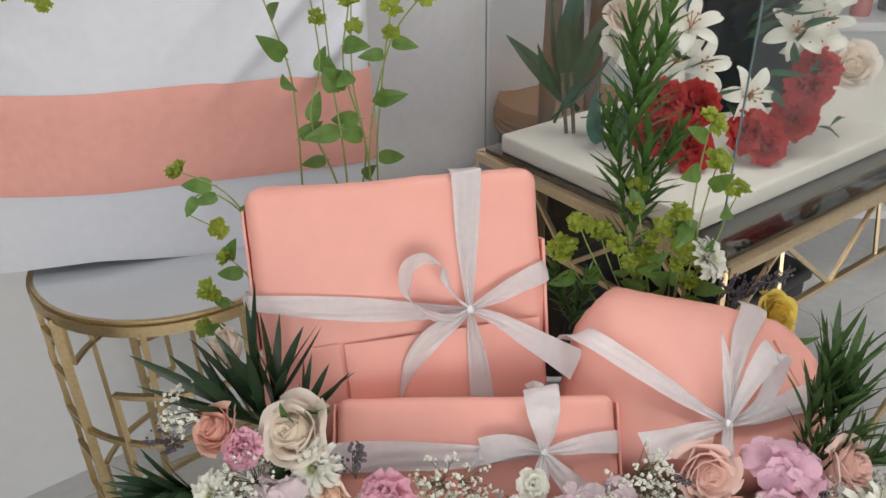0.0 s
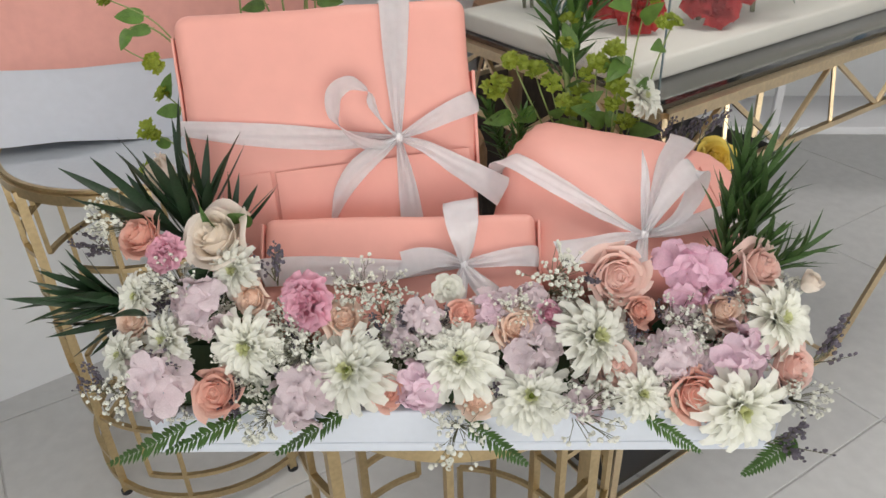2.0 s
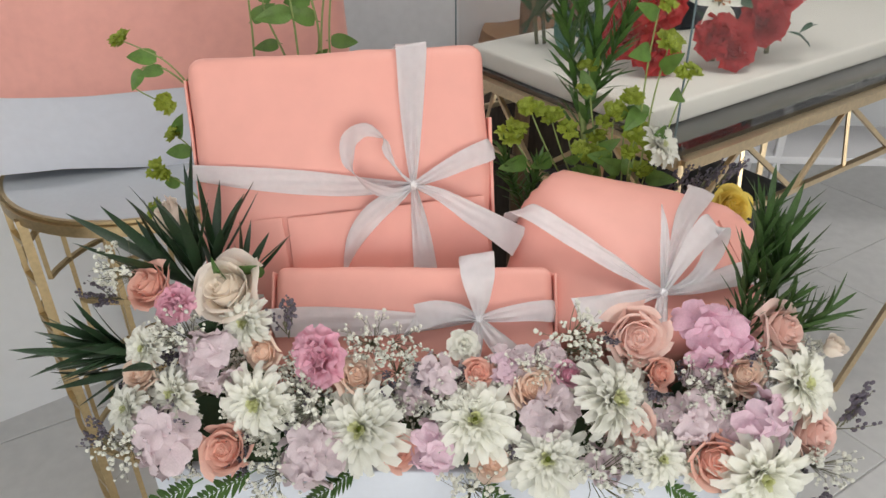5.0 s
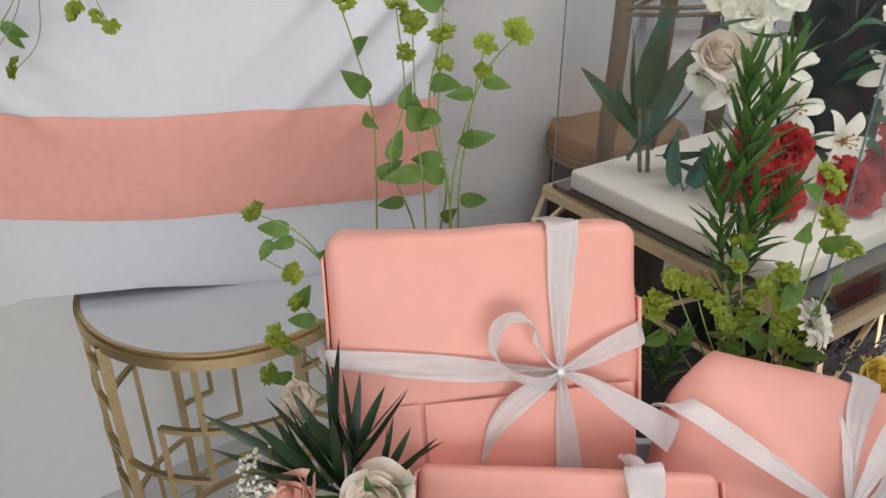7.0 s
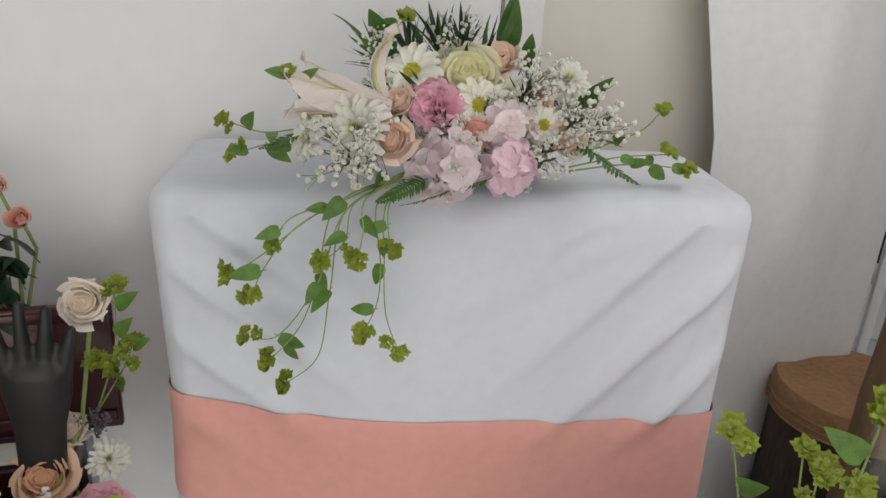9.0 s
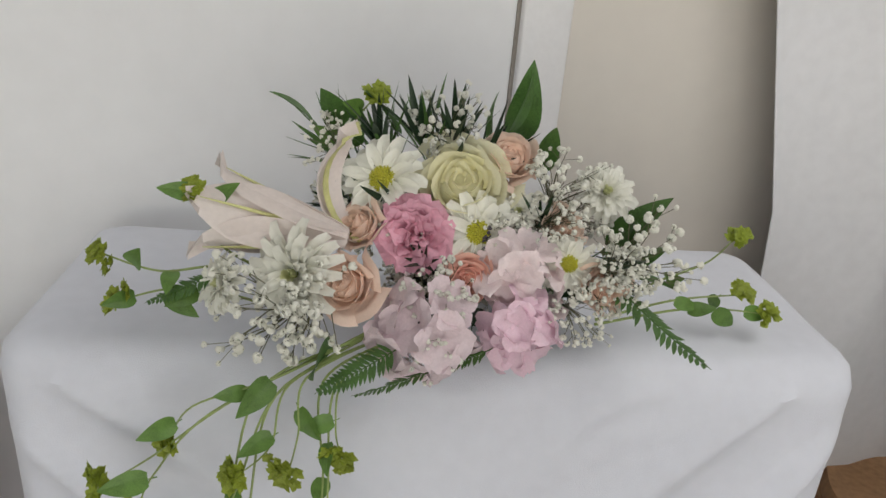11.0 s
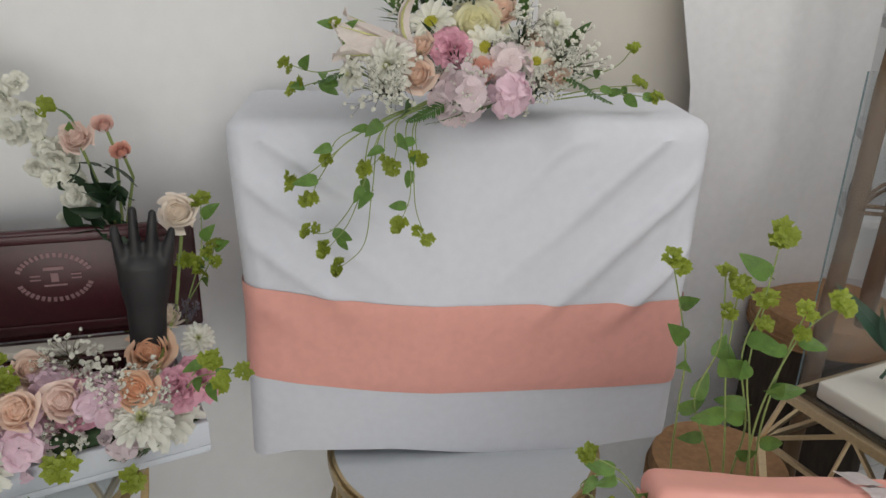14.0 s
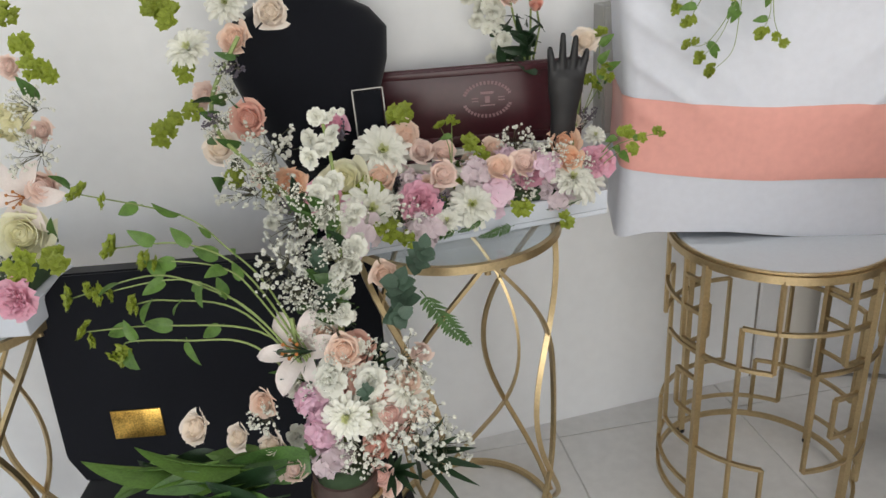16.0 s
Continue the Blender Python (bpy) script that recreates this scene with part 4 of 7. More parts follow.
# table and tray at the far end, with its flowers
loop_table((-2.02, 0.24), 0.795, 0.20, 50, "gold table with crossing arched bars at the far end")
ft = thing("flower_tray", Matrix.Translation((-2.20, 0.02, 0.796)) @ pose(0, 0, 0, 0, 0, 24), "white board tray edge under pink and lemon flowers", "tray")
part("base", box((0, 0, 0), (0.46, 0.22, 0.05), 0.003), FOAM, ft)
part("floral_foam", box((0.02, 0.02, 0.0505), (0.44, 0.20, 0.09), 0.006), SUPPORT, ft)

# vase of the standing flowers on a low stool
vs = thing("vase", pose(-1.095, 0.185, 0.40), "brown ceramic vase with a gold rim band", "vase")
part("body", lathe([(0.002, 0), (0.040, 0), (0.046, 0.02), (0.056, 0.14), (0.058, 0.235), (0.052, 0.275), (0.047, 0.275), (0.050, 0.235), (0.002, 0.225)], 36), mat("brown_ceramic", (0.06, 0.035, 0.028), 0.35, vary=0.15), vs)
part("rim_band", lathe([(0.0575, 0.238), (0.0595, 0.239), (0.0585, 0.249), (0.0560, 0.248)], 36, False), GOLD, vs, "gold band")
part("floral_foam", lathe([(0.002, 0.2255), (0.045, 0.2255), (0.045, 0.268), (0.03, 0.276), (0.002, 0.278)], 20), SUPPORT, vs)
ps = thing("plinth_stool", pose(-1.095, 0.185, FLOOR), "small round stool with beige printed cushion under the vase", "stool")
part("body", lathe([(0.002, 0), (0.12, 0), (0.12, 0.40), (0.002, 0.40)], 36), mat("beige_fabric", (0.42, 0.33, 0.26), 0.85, vary=0.1, bump=0.3), ps)
part("cushion", lathe([(0.002, 0.4005), (0.125, 0.4005), (0.138, 0.42), (0.135, 0.445), (0.115, 0.4595), (0.002, 0.4598)], 40), bpy.data.materials["beige_fabric"], ps)

# ---- flowers and foliage ----
rng = random.Random(11)


def petal_mat(name, colour, vary=0.04, trans=0.42, rough=0.55):
    return mat(name, colour, rough, vary=vary, grain=5, trans=trans, spread=0.08, bump=0.25, bump_scale=14, spec=0.3, sheen=0.15)


PM = {}
for nm, inner, outer in (
    ("coral", (0.97, 0.58, 0.48), (0.96, 0.60, 0.50)), ("peach", (0.98, 0.74, 0.60), (0.98, 0.78, 0.66)), ("cream", (0.97, 0.85, 0.70), (0.97, 0.88, 0.79)),
    ("pink", (0.97, 0.68, 0.62), (0.96, 0.72, 0.65)), ("hot", (0.85, 0.36, 0.50), (0.88, 0.52, 0.64)), ("lemon", (0.90, 0.86, 0.52), (0.92, 0.90, 0.68)),
    ("orange", (0.95, 0.54, 0.32), (0.97, 0.68, 0.49)), ("blush", (0.96, 0.78, 0.72), (0.97, 0.79, 0.71)), ("yellow", (0.78, 0.54, 0.06), (0.85, 0.66, 0.14)), ("red", (0.34, 0.012, 0.025), (0.50, 0.035, 0.035)),
):
    inner = tuple(0.45 * a + 0.55 * b for a, b in zip(inner, outer))
    PM[nm] = [petal_mat("petal_" + nm, outer, 0.03, 0.28), petal_mat("petal_heart_" + nm, inner, 0.03, 0.30)]
WHITE = petal_mat("petal_white", (0.92, 0.92, 0.84), 0.015, 0.28)
CREAMW = petal_mat("petal_cream_white", (0.91, 0.91, 0.82), 0.03, 0.25)
LILAC = petal_mat("petal_lilac", (0.86, 0.73, 0.77), 0.06, 0.28)
HPINK = petal_mat("petal_soft_pink", (0.90, 0.68, 0.78), 0.05, 0.25)
MAG = petal_mat("petal_magenta_pink", (0.87, 0.56, 0.69), 0.07, 0.25)
BLUSHH = petal_mat("petal_pale_blush", (0.94, 0.82, 0.83), 0.04, 0.25)
LEMONH = petal_mat("petal_pale_lemon", (0.82, 0.78, 0.50), 0.06, 0.3)
CARN = petal_mat("petal_carnation", (0.90, 0.49, 0.61), 0.05, 0.25)
MUMIN = petal_mat("petal_heart_lime", (0.78, 0.80, 0.48), 0.06)
DISC = mat("flower_disc", (0.62, 0.60, 0.06), 0.7, vary=0.25, grain=90)
DISCG = mat("flower_disc_green", (0.42, 0.50, 0.12), 0.7, vary=0.25, grain=90)
DARKLEAF = mat("dark_leaf", (0.022, 0.055, 0.022), 0.38, vary=0.25, grain=6, spread=0.2, trans=0.12)
MIDLEAF = mat("mid_leaf", (0.090, 0.195, 0.045), 0.42, vary=0.22, grain=6, spread=0.2, trans=0.2)
LIGHTLEAF = mat("light_leaf", (0.145, 0.275, 0.055), 0.45, vary=0.2, grain=6, spread=0.15, trans=0.3)
LIME = mat("lime_bract", (0.36, 0.44, 0.05), 0.5, vary=0.22, grain=60, spread=0.15, trans=0.3)
EUCA = mat("grey_green_leaf", (0.085, 0.15, 0.10), 0.5, vary=0.2, grain=6, spread=0.15, trans=0.15)
STEM = mat("green_stem", (0.27, 0.35, 0.11), 0.5, vary=0.15, grain=50)
TWIG = mat("brown_twig", (0.17, 0.17, 0.10), 0.7, vary=0.2, grain=50)
STATICE = mat("statice_purple", (0.15, 0.13, 0.165), 0.8, vary=0.3, grain=90, spread=0.2)
LILYM = petal_mat("lily_petal", (0.96, 0.87, 0.83), 0.04, 0.25)
FAUXG = mat("artificial_leaf", (0.03, 0.105, 0.05), 0.45, vary=0.2, grain=30)


def petal(bm, az, L, W, th0, th1, r0=0.04, z0=0.0, cup=0.25, nu=4, nv=5, tip=0.35, wrap=False, ruffle=0.0, seed=0.0, mi=0, base=0.25):
    """A petal that starts r0 from the axis and bends from th0 to th1 degrees away from it."""
    r, z = r0, z0
    ca, sa = math.cos(az), math.sin(az)
    er, et = Vector((ca, sa, 0)), Vector((-sa, ca, 0))
    rows = []
    for j in range(nv + 1):
        v = j / nv
        th = radians(th0 + (th1 - th0) * v)
        if j:
            r += math.sin(th) * L / nv
            z += math.cos(th) * L / nv
        w = W * (base + (1 - base) * math.sin(math.pi * 0.5 * min(1, v / 0.6)) if v < 0.6 else 1.0 - (1 - tip) * ((v - 0.6) / 0.4) ** 2)
        nrm = er * -math.cos(th) + Vector((0, 0, math.sin(th)))
        row = []
        for i in range(nu + 1):
            u = i / nu * 2 - 1
            edge = ruffle * (noise.noise(Vector((u * 2.2 + seed * 3.1, v * 3 + seed, seed * 1.7)))) * (0.3 + v)
            lift = cup * w * u * u + edge - (0.10 * L * u * u * (v > 0.9))
            if wrap:
                a = az + u * w / max(abs(r), 0.16)
                p = Vector((math.cos(a) * r, math.sin(a) * r, z)) + nrm * edge + Vector((0, 0, -0.10 * L * u * u * v))
            else:
                p = er * r + Vector((0, 0, z)) + et * (u * w) + nrm * lift
            row.append(bm.verts.new(p))
        rows.append(row)
    for a, b in zip(rows, rows[1:]):
        for i in range(nu):
            bm.faces.new((a[i], a[i + 1], b[i + 1], b[i])).material_index = mi


def rose_mesh(mats, seed, openness=1.0):
    """A globe of overlapping petals set on a spiral, tight at the heart and rolled back at the rim."""
    bm = bmesh.new()
    rg = random.Random(seed)
    N = 25
    bmesh.ops.create_uvsphere(bm, u_segments=14, v_segments=10, radius=0.44, matrix=Matrix.Translation((0, 0, -0.13)) @ Matrix.Diagonal((1, 1, 0.98, 1)))
    for f in bm.faces:
        f.material_index = 1
    az = rg.random() * 6
    for k in range(N):
        q = (k / (N - 1)) ** 0.8
        az += 2.39996 + rg.uniform(-0.25, 0.25)
        R = 0.07 + 0.66 * q
        top = 0.50 - 0.44 * q ** 1.8 + rg.uniform(-0.075, 0.06)
        half = (1.25 - 0.50 * q) * rg.uniform(0.8, 1.2)
        flare = (0.05 + 0.13 * q + (0.05 * openness if k > N - 5 else 0.0)) * rg.uniform(0.6, 1.3)
        zb = -0.62 + 0.30 * (1 - q)
        ph = rg.random() * 9
        rows = []
        for j in range(7):
            v = j / 6
            r = R * (0.35 + 0.68 * math.sin(math.pi * 0.5 * min(1, v / 0.62))) + flare * max(0, v - 0.6) ** 2 / 0.16 - R * 0.55 * (1 - q) ** 2 * max(0, v - 0.55) / 0.45
            z = zb + (top - zb) * (v ** 0.9 - 0.16 * flare * max(0, v - 0.72) ** 2 / 0.0784 * 3)
            row = []
            for i in range(8):
                u = i / 7 * 2 - 1
                wav = (0.022 + 0.035 * q) * math.sin(u * 3.4 + ph) * v * v
                a = az + u * half * (0.7 + 0.3 * math.sin(math.pi * min(1, v / 0.7) / 2))
                rr = r * (1 + 0.06 * u) + wav + (0.02 + 0.09 * q) * u * u * v * v
                row.append(bm.verts.new((rr * math.cos(a), rr * math.sin(a), z - (0.10 + 0.10 * q) * u * u * abs(u) * v + wav * 0.5)))
            rows.append(row)
        for c, d in zip(rows, rows[1:]):
            for i in range(7):
                bm.faces.new((c[i], c[i + 1], d[i + 1], d[i])).material_index = 1 if k < 13 else 0
    return mesh_of("rose", bm, mats, True, False)


def bud_mesh(mats, seed):
    bm = bmesh.new()
    az = 0.0
    rg = random.Random(seed)
    for k in range(14):
        az += 2.4
        petal(bm, az, 1.05, 0.55, 28 - k * 0.6, -22 + 3.2 * k, 0.05 + 0.028 * k, -0.55, wrap=True, tip=0.7, nu=5, nv=6, mi=1 if k < 5 else 0, ruffle=0.05, seed=rg.random() * 9, base=0.6)
    return mesh_of("rose", bm, mats, True, False)


def mum_mesh(material, seed, rows=((19, 1.0, 70, 96, 0.135), (18, 0.90, 56, 84, 0.130), (16, 0.74, 44, 66, 0.115), (13, 0.52, 30, 42, 0.09), (9, 0.34, 14, 12, 0.07))):
    bm = bmesh.new()
    rg = random.Random(seed)
    for q, (n, L, t0, t1, W) in enumerate(rows):
        for k in range(n):
            l = L * rg.uniform(0.86, 1.08)
            petal(bm, 2 * math.pi * (k + rg.uniform(-0.25, 0.25) + 0.5 * q) / n, l, W * rg.uniform(0.9, 1.2), t0 + rg.uniform(-12, 12), t1 + rg.uniform(-24, 20), 0.06, -0.06 + 0.03 * q, cup=0.6, nu=4, nv=6, tip=0.55, base=0.55, mi=1 if q > 3 else 0)
    return mesh_of("chrysanthemum", bm, [material, MUMIN], True, False)


def disc_mesh(material, r, h, seed, n=60, up=0.0):
    """A flower's eye of many small florets on a dome."""
    bm = bmesh.new()
    rg = random.Random(seed)
    for k in range(n):
        q = math.sqrt((k + 0.5) / n)
        a = k * 2.39996
        c = Vector((r * q * math.cos(a), r * q * math.sin(a), h * (1 - q * q) + 0.02 + up))
        d = (c + Vector((0, 0, 0.12 - up))).normalized()
        m = Matrix.Translation(c) @ d.to_track_quat("Z", "Y").to_matrix().to_4x4()
        bmesh.ops.create_cone(bm, cap_ends=True, segments=5, radius1=r * 0.15, radius2=r * 0.09, depth=r * 0.32 * rg.uniform(0.8, 1.3), matrix=m)
    bmesh.ops.create_uvsphere(bm, u_segments=12, v_segments=6, radius=r * 0.98, matrix=Matrix.Translation((0, 0, up)) @ Matrix.Diagonal((1, 1, max(0.2, h / r), 1)))
    return mesh_of("eye", bm, [material])


def hydrangea_mesh(material, seed, n=8):
    bm = bmesh.new()
    rg = random.Random(seed)
    for k in range(n):
        q = (k + 0.5) / n
        el = math.acos(1 - q * 1.05)
        a = k * 2.39996
        d = Vector((math.sin(el) * math.cos(a), math.sin(el) * math.sin(a), math.cos(el)))
        sub = bmesh.new()
        for p in range(4):
            petal(sub, p * math.pi / 2 + rg.uniform(-0.12, 0.12), 0.70 * rg.uniform(0.8, 1.15), 0.37, 46 + rg.uniform(-18, 12), 92 + rg.uniform(-30, 24), 0.02, 0, cup=0.22, nu=5, nv=5, tip=0.5, ruffle=0.16, seed=rg.random() * 20, base=0.3)
        m = Matrix.Translation(d * rg.uniform(0.55, 0.78) - Vector((0, 0, 0.18))) @ d.to_track_quat("Z", "Y").to_matrix().to_4x4() @ pose(0, 0, 0, rg.uniform(-22, 22), rg.uniform(-22, 22), rg.uniform(0, 90))
        vm = {v: bm.verts.new(m @ v.co) for v in sub.verts}
        for f in sub.faces:
            bm.faces.new([vm[v] for v in f.verts])
        sub.free()
    return mesh_of("hydrangea", bm, [material], True, False)


def carnation_mesh(material, seed):
    bm = bmesh.new()
    rg = random.Random(seed)
    for q, (n, L, t0, t1) in enumerate(((8, 0.98, 40, 90), (7, 0.88, 28, 64), (6, 0.78, 16, 40), (5, 0.64, 6, 16))):
        for k in range(n):
            petal(bm, 2 * math.pi * (k + rg.random() * 0.5) / n, L, 0.44, t0 + rg.uniform(-8, 8), t1 + rg.uniform(-14, 14), 0.04, -0.2, cup=0.2, nu=7, nv=5, tip=0.85, ruffle=0.22, seed=rg.random() * 30, base=0.2)
    return mesh_of("carnation", bm, [material], True, False)


def white_mesh(material, seed):
    bm = bmesh.new()
    rg = random.Random(seed)
    for q, (n, L, t0, t1) in enumerate(((6, 0.95, 45, 92), (5, 0.75, 25, 62), (4, 0.5, 10, 30))):
        for k in range(n):
            petal(bm, 2 * math.pi * (k + 0.5 * q + rg.uniform(-0.15, 0.15)) / n, L, 0.42, t0, t1 + rg.uniform(-12, 12), 0.03, -0.1, cup=0.2, nu=5, nv=5, tip=0.6, ruffle=0.16, seed=rg.random() * 30, base=0.25)
    return mesh_of("stock_flower", bm, [material], True, False)


def lily_mesh(material, seed):
    bm = bmesh.new()
    for k in range(6):
        petal(bm, k * math.pi / 3, 1.25, 0.26 if k % 2 else 0.20, 18, 104 + (k % 2) * 12, 0.03, -0.4, cup=0.35, nu=4, nv=9, tip=0.10, base=0.3, ruffle=0.05, seed=k)
    return mesh_of("lily", bm, [material], True, False)


def stamen_mesh(seed):
    bm = bmesh.new()
    for k in range(6):
        a = k * math.pi / 3 + 0.4
        pts = [Vector((0, 0, -0.3)), Vector((0.06 * math.cos(a), 0.06 * math.sin(a), 0.1)), Vector((0.2 * math.cos(a), 0.2 * math.sin(a), 0.42))]
        add_tube(bm, pts, 0.014, 5)
        bmesh.ops.create_icosphere(bm, subdivisions=1, radius=0.05, matrix=Matrix.Translation(pts[-1]) @ Matrix.Diagonal((1, 1, 0.5, 1)))
    return mesh_of("stamen", bm, [mat("pollen", (0.42, 0.16, 0.04), 0.8)])


def gyp_meshes(seed, n=34):
    """Gypsophila: a fan of hair-thin stems, and the small white blossoms at their ends."""
    rg = random.Random(seed)
    st, bl = bmesh.new(), bmesh.new()
    for k in range(n):
        d = Vector((rg.gauss(0, 0.6), rg.gauss(0, 0.6), rg.uniform(0.1, 1.0)))
        d = d.normalized() * rg.uniform(0.55, 1.1)
        tip = d + Vector((0, 0, -0.1))
        mid = d * 0.45 + Vector((rg.uniform(-0.1, 0.1), rg.uniform(-0.1, 0.1), -0.25))
        add_tube(st, [Vector((0, 0, -0.7)), mid, tip], [0.012, 0.010, 0.007], 4, caps=False)
        for q in range(rg.choice((1, 2, 2, 3))):
            c = tip + Vector((rg.gauss(0, 0.13), rg.gauss(0, 0.13), rg.gauss(0, 0.10))) * (q > 0)
            if q:
                add_tube(st, [mid.lerp(tip, 0.6), c], 0.007, 3, caps=False)
            s = rg.uniform(0.055, 0.115)
            for p in range(7):
                e = Vector((rg.gauss(0, 1), rg.gauss(0, 1), rg.gauss(0.3, 1))).normalized()
                bmesh.ops.create_icosphere(bl, subdivisions=1, radius=s * rg.uniform(0.45, 0.62), matrix=Matrix.Translation(c + e * s * 0.55) @ e.to_track_quat("Z", "Y").to_matrix().to_4x4() @ Matrix.Diagonal((1, 1, 0.55, 1)))
    return mesh_of("gypsophila", st, [TWIG]), mesh_of("blossom", bl, [WHITE])


def statice_meshes(seed):
    rg = random.Random(seed)
    st, bl = bmesh.new(), bmesh.new()
    for k in range(9):
        a = rg.uniform(0, 6.283)
        tip = Vector((0.55 * math.cos(a), 0.55 * math.sin(a), rg.uniform(0.4, 1.1)))
        base = Vector((0, 0, -0.9 + 0.12 * k))
        add_tube(st, [base, base.lerp(tip, 0.5) + Vector((0, 0, -0.08)), tip], [0.022, 0.016, 0.008], 4, caps=False)
        for q in range(9):
            c = base.lerp(tip, 0.35 + 0.65 * q / 8) + Vector((rg.gauss(0, 0.06), rg.gauss(0, 0.06), rg.gauss(0, 0.05)))
            bmesh.ops.create_icosphere(bl, subdivisions=1, radius=rg.uniform(0.035, 0.075), matrix=Matrix.Translation(c) @ Matrix.Diagonal((1, 1, 1.5, 1)))
    return mesh_of("statice", st, [TWIG]), mesh_of("floret_tip", bl, [STATICE])


def add_leaf(bm, m, L, W, bend=0.3, fold=0.15, nv=6, nu=4, point=1.0):
    """A leaf from the origin along +z of m, bending back, folded on its midrib."""
    rows = []
    for j in range(nv + 1):
        v = j / nv
        w = W * math.sin(math.pi * min(1, 0.06 + 0.94 * v) ** (0.85 * point)) ** 0.8 if v < 1 else 0.02 * W
        z, y = L * v * (1 - 0.15 * bend * v), bend * L * v * v * 0.5
        rows.append([bm.verts.new(m @ Vector((w * (i / nu * 2 - 1), y - fold * w * abs(i / nu * 2 - 1), z))) for i in range(nu + 1)])
    for a, b in zip(rows, rows[1:]):
        for i in range(nu):
            bm.faces.new((a[i], a[i + 1], b[i + 1], b[i]))


def fern_mesh(seed):
    bm = bmesh.new()
    rg = random.Random(seed)
    pts = [Vector((0, 0.25 * v * v, 2.2 * v - 0.6)) for v in [i / 10 for i in range(11)]]
    add_tube(bm, pts, [0.02 - 0.0014 * i for i in range(11)], 5)
    for k in range(17):
        v = 0.12 + 0.86 * k / 17
        p = spline(pts, v)
        L = 0.40 * math.sin(math.pi * (0.30 + 0.68 * v)) + 0.03
        for s in (-1, 1):
            m = Matrix.Translation(p) @ pose(0, 0, 0, rg.uniform(-14, 6), s * (58 + rg.uniform(-5, 5)), 0)
            add_leaf(bm, m, L, 0.052, -0.25, 0.15, 4, 2)
    return mesh_of("fern_frond", bm, [MIDLEAF], True, False)


def spray_mesh(material, seed, n=10, leaf=1.7, W=0.062, spreadang=25, span=0.45):
    """A stem set with long narrow leaves."""
    bm = bmesh.new()
    rg = random.Random(seed)
    pts = [Vector((0.1 * math.sin(v * 2), 0.06 * v, 2.0 * v - 1.0)) for v in [i / 10 for i in range(11)]]
    add_tube(bm, [spline(pts, span * i / 10) for i in range(11)], [0.035 - 0.0025 * i for i in range(11)], 6)
    for k in range(n):
        v = 0.08 + (span - 0.08) * k / n
        m = Matrix.Translation(spline(pts, v)) @ pose(0, 0, 0, 0, 0, k * 137.5) @ pose(0, 0, 0, -(spreadang * (1.35 - 0.6 * v) + rg.uniform(-9, 9)), 0, 0)
        add_leaf(bm, m, leaf * rg.uniform(0.75, 1.15) * (1.05 - 0.35 * v), W, rg.uniform(-0.2, 0.35), 0.25, 6, 2)
    return mesh_of("leaf_spray", bm, [material], True, False)


def cluster_mesh(seed):
    """Bupleurum head: lime bracts round small flowers."""
    bm = bmesh.new()
    rg = random.Random(seed)
    for q in range(7):
        a = q * 2.4
        c = Vector((0.45 * math.cos(a) * (q > 0), 0.45 * math.sin(a) * (q > 0), 0.25 - 0.12 * (q > 0)))
        for k in range(6):
            m = Matrix.Translation(c) @ pose(0, 0, 0, rg.uniform(-12, 12), rg.uniform(-12, 12), k * 60 + rg.uniform(-12, 12)) @ pose(0, 0, 0, -(56 + rg.uniform(-16, 16)), 0, 0)
            add_leaf(bm, m, 0.46 * rg.uniform(0.8, 1.15), 0.17, 0.35, 0.2, 4, 2)
    return mesh_of("bupleurum_head", bm, [LIME], True, False)


def round_leaf_mesh(material, seed, W=0.40):
    bm = bmesh.new()
    add_leaf(bm, Matrix.Translation((0, 0, -0.8)), 1.7, W, 0.45, 0.22, 9, 6, 0.75)
    add_tube(bm, [Vector((0, 0.015, -1.1)), Vector((0, 0.012, -0.8)), Vector((0, 0.09, 0.0)), Vector((0, 0.28, 0.7))], [0.025, 0.022, 0.016, 0.006], 5)
    return mesh_of("leaf", bm, [material], True, False)


def eucalyptus_mesh(seed):
    bm = bmesh.new()
    rg = random.Random(seed)
    pts = [Vector((0.1 * math.sin(v * 3), 0, 2 * v - 1)) for v in [i / 8 for i in range(9)]]
    add_tube(bm, pts, 0.025, 5)
    for k in range(12):
        m = Matrix.Translation(spline(pts, 0.15 + 0.85 * k / 12)) @ pose(0, 0, 0, 0, 0, k * 90 + rg.uniform(-20, 20)) @ pose(0, 0, 0, -62 + rg.uniform(-10, 10), 0, 0)
        add_leaf(bm, m, 0.62, 0.27, 0.2, 0.1, 6, 4, 0.8)
    return mesh_of("eucalyptus_sprig", bm, [EUCA], True, False)


LIB = {}
for nm in PM:
    LIB["rose_" + nm] = [rose_mesh(PM[nm], 3, 1.0), rose_mesh(PM[nm], 8, 0.75), rose_mesh(PM[nm], 5, 1.2)]
    LIB["bud_" + nm] = [bud_mesh(PM[nm], 4)]
LIB["mum"] = [mum_mesh(WHITE, s) for s in (1, 2, 3)]
LIB["daisy"] = [mum_mesh(WHITE, 6, ((16, 1.0, 78, 94, 0.165), (14, 0.86, 64, 82, 0.15)))]
LIB["hyd_lilac"] = [hydrangea_mesh(LILAC, s) for s in (1, 2)]
LIB["hyd_pink"] = [hydrangea_mesh(HPINK, 3)]
LIB["hyd_mag"] = [hydrangea_mesh(MAG, 4)]
LIB["hyd_blush"] = [hydrangea_mesh(BLUSHH, 5)]
LIB["hyd_lemon"] = [hydrangea_mesh(LEMONH, 5)]
LIB["carnation"] = [carnation_mesh(CARN, s) for s in (1, 2)]
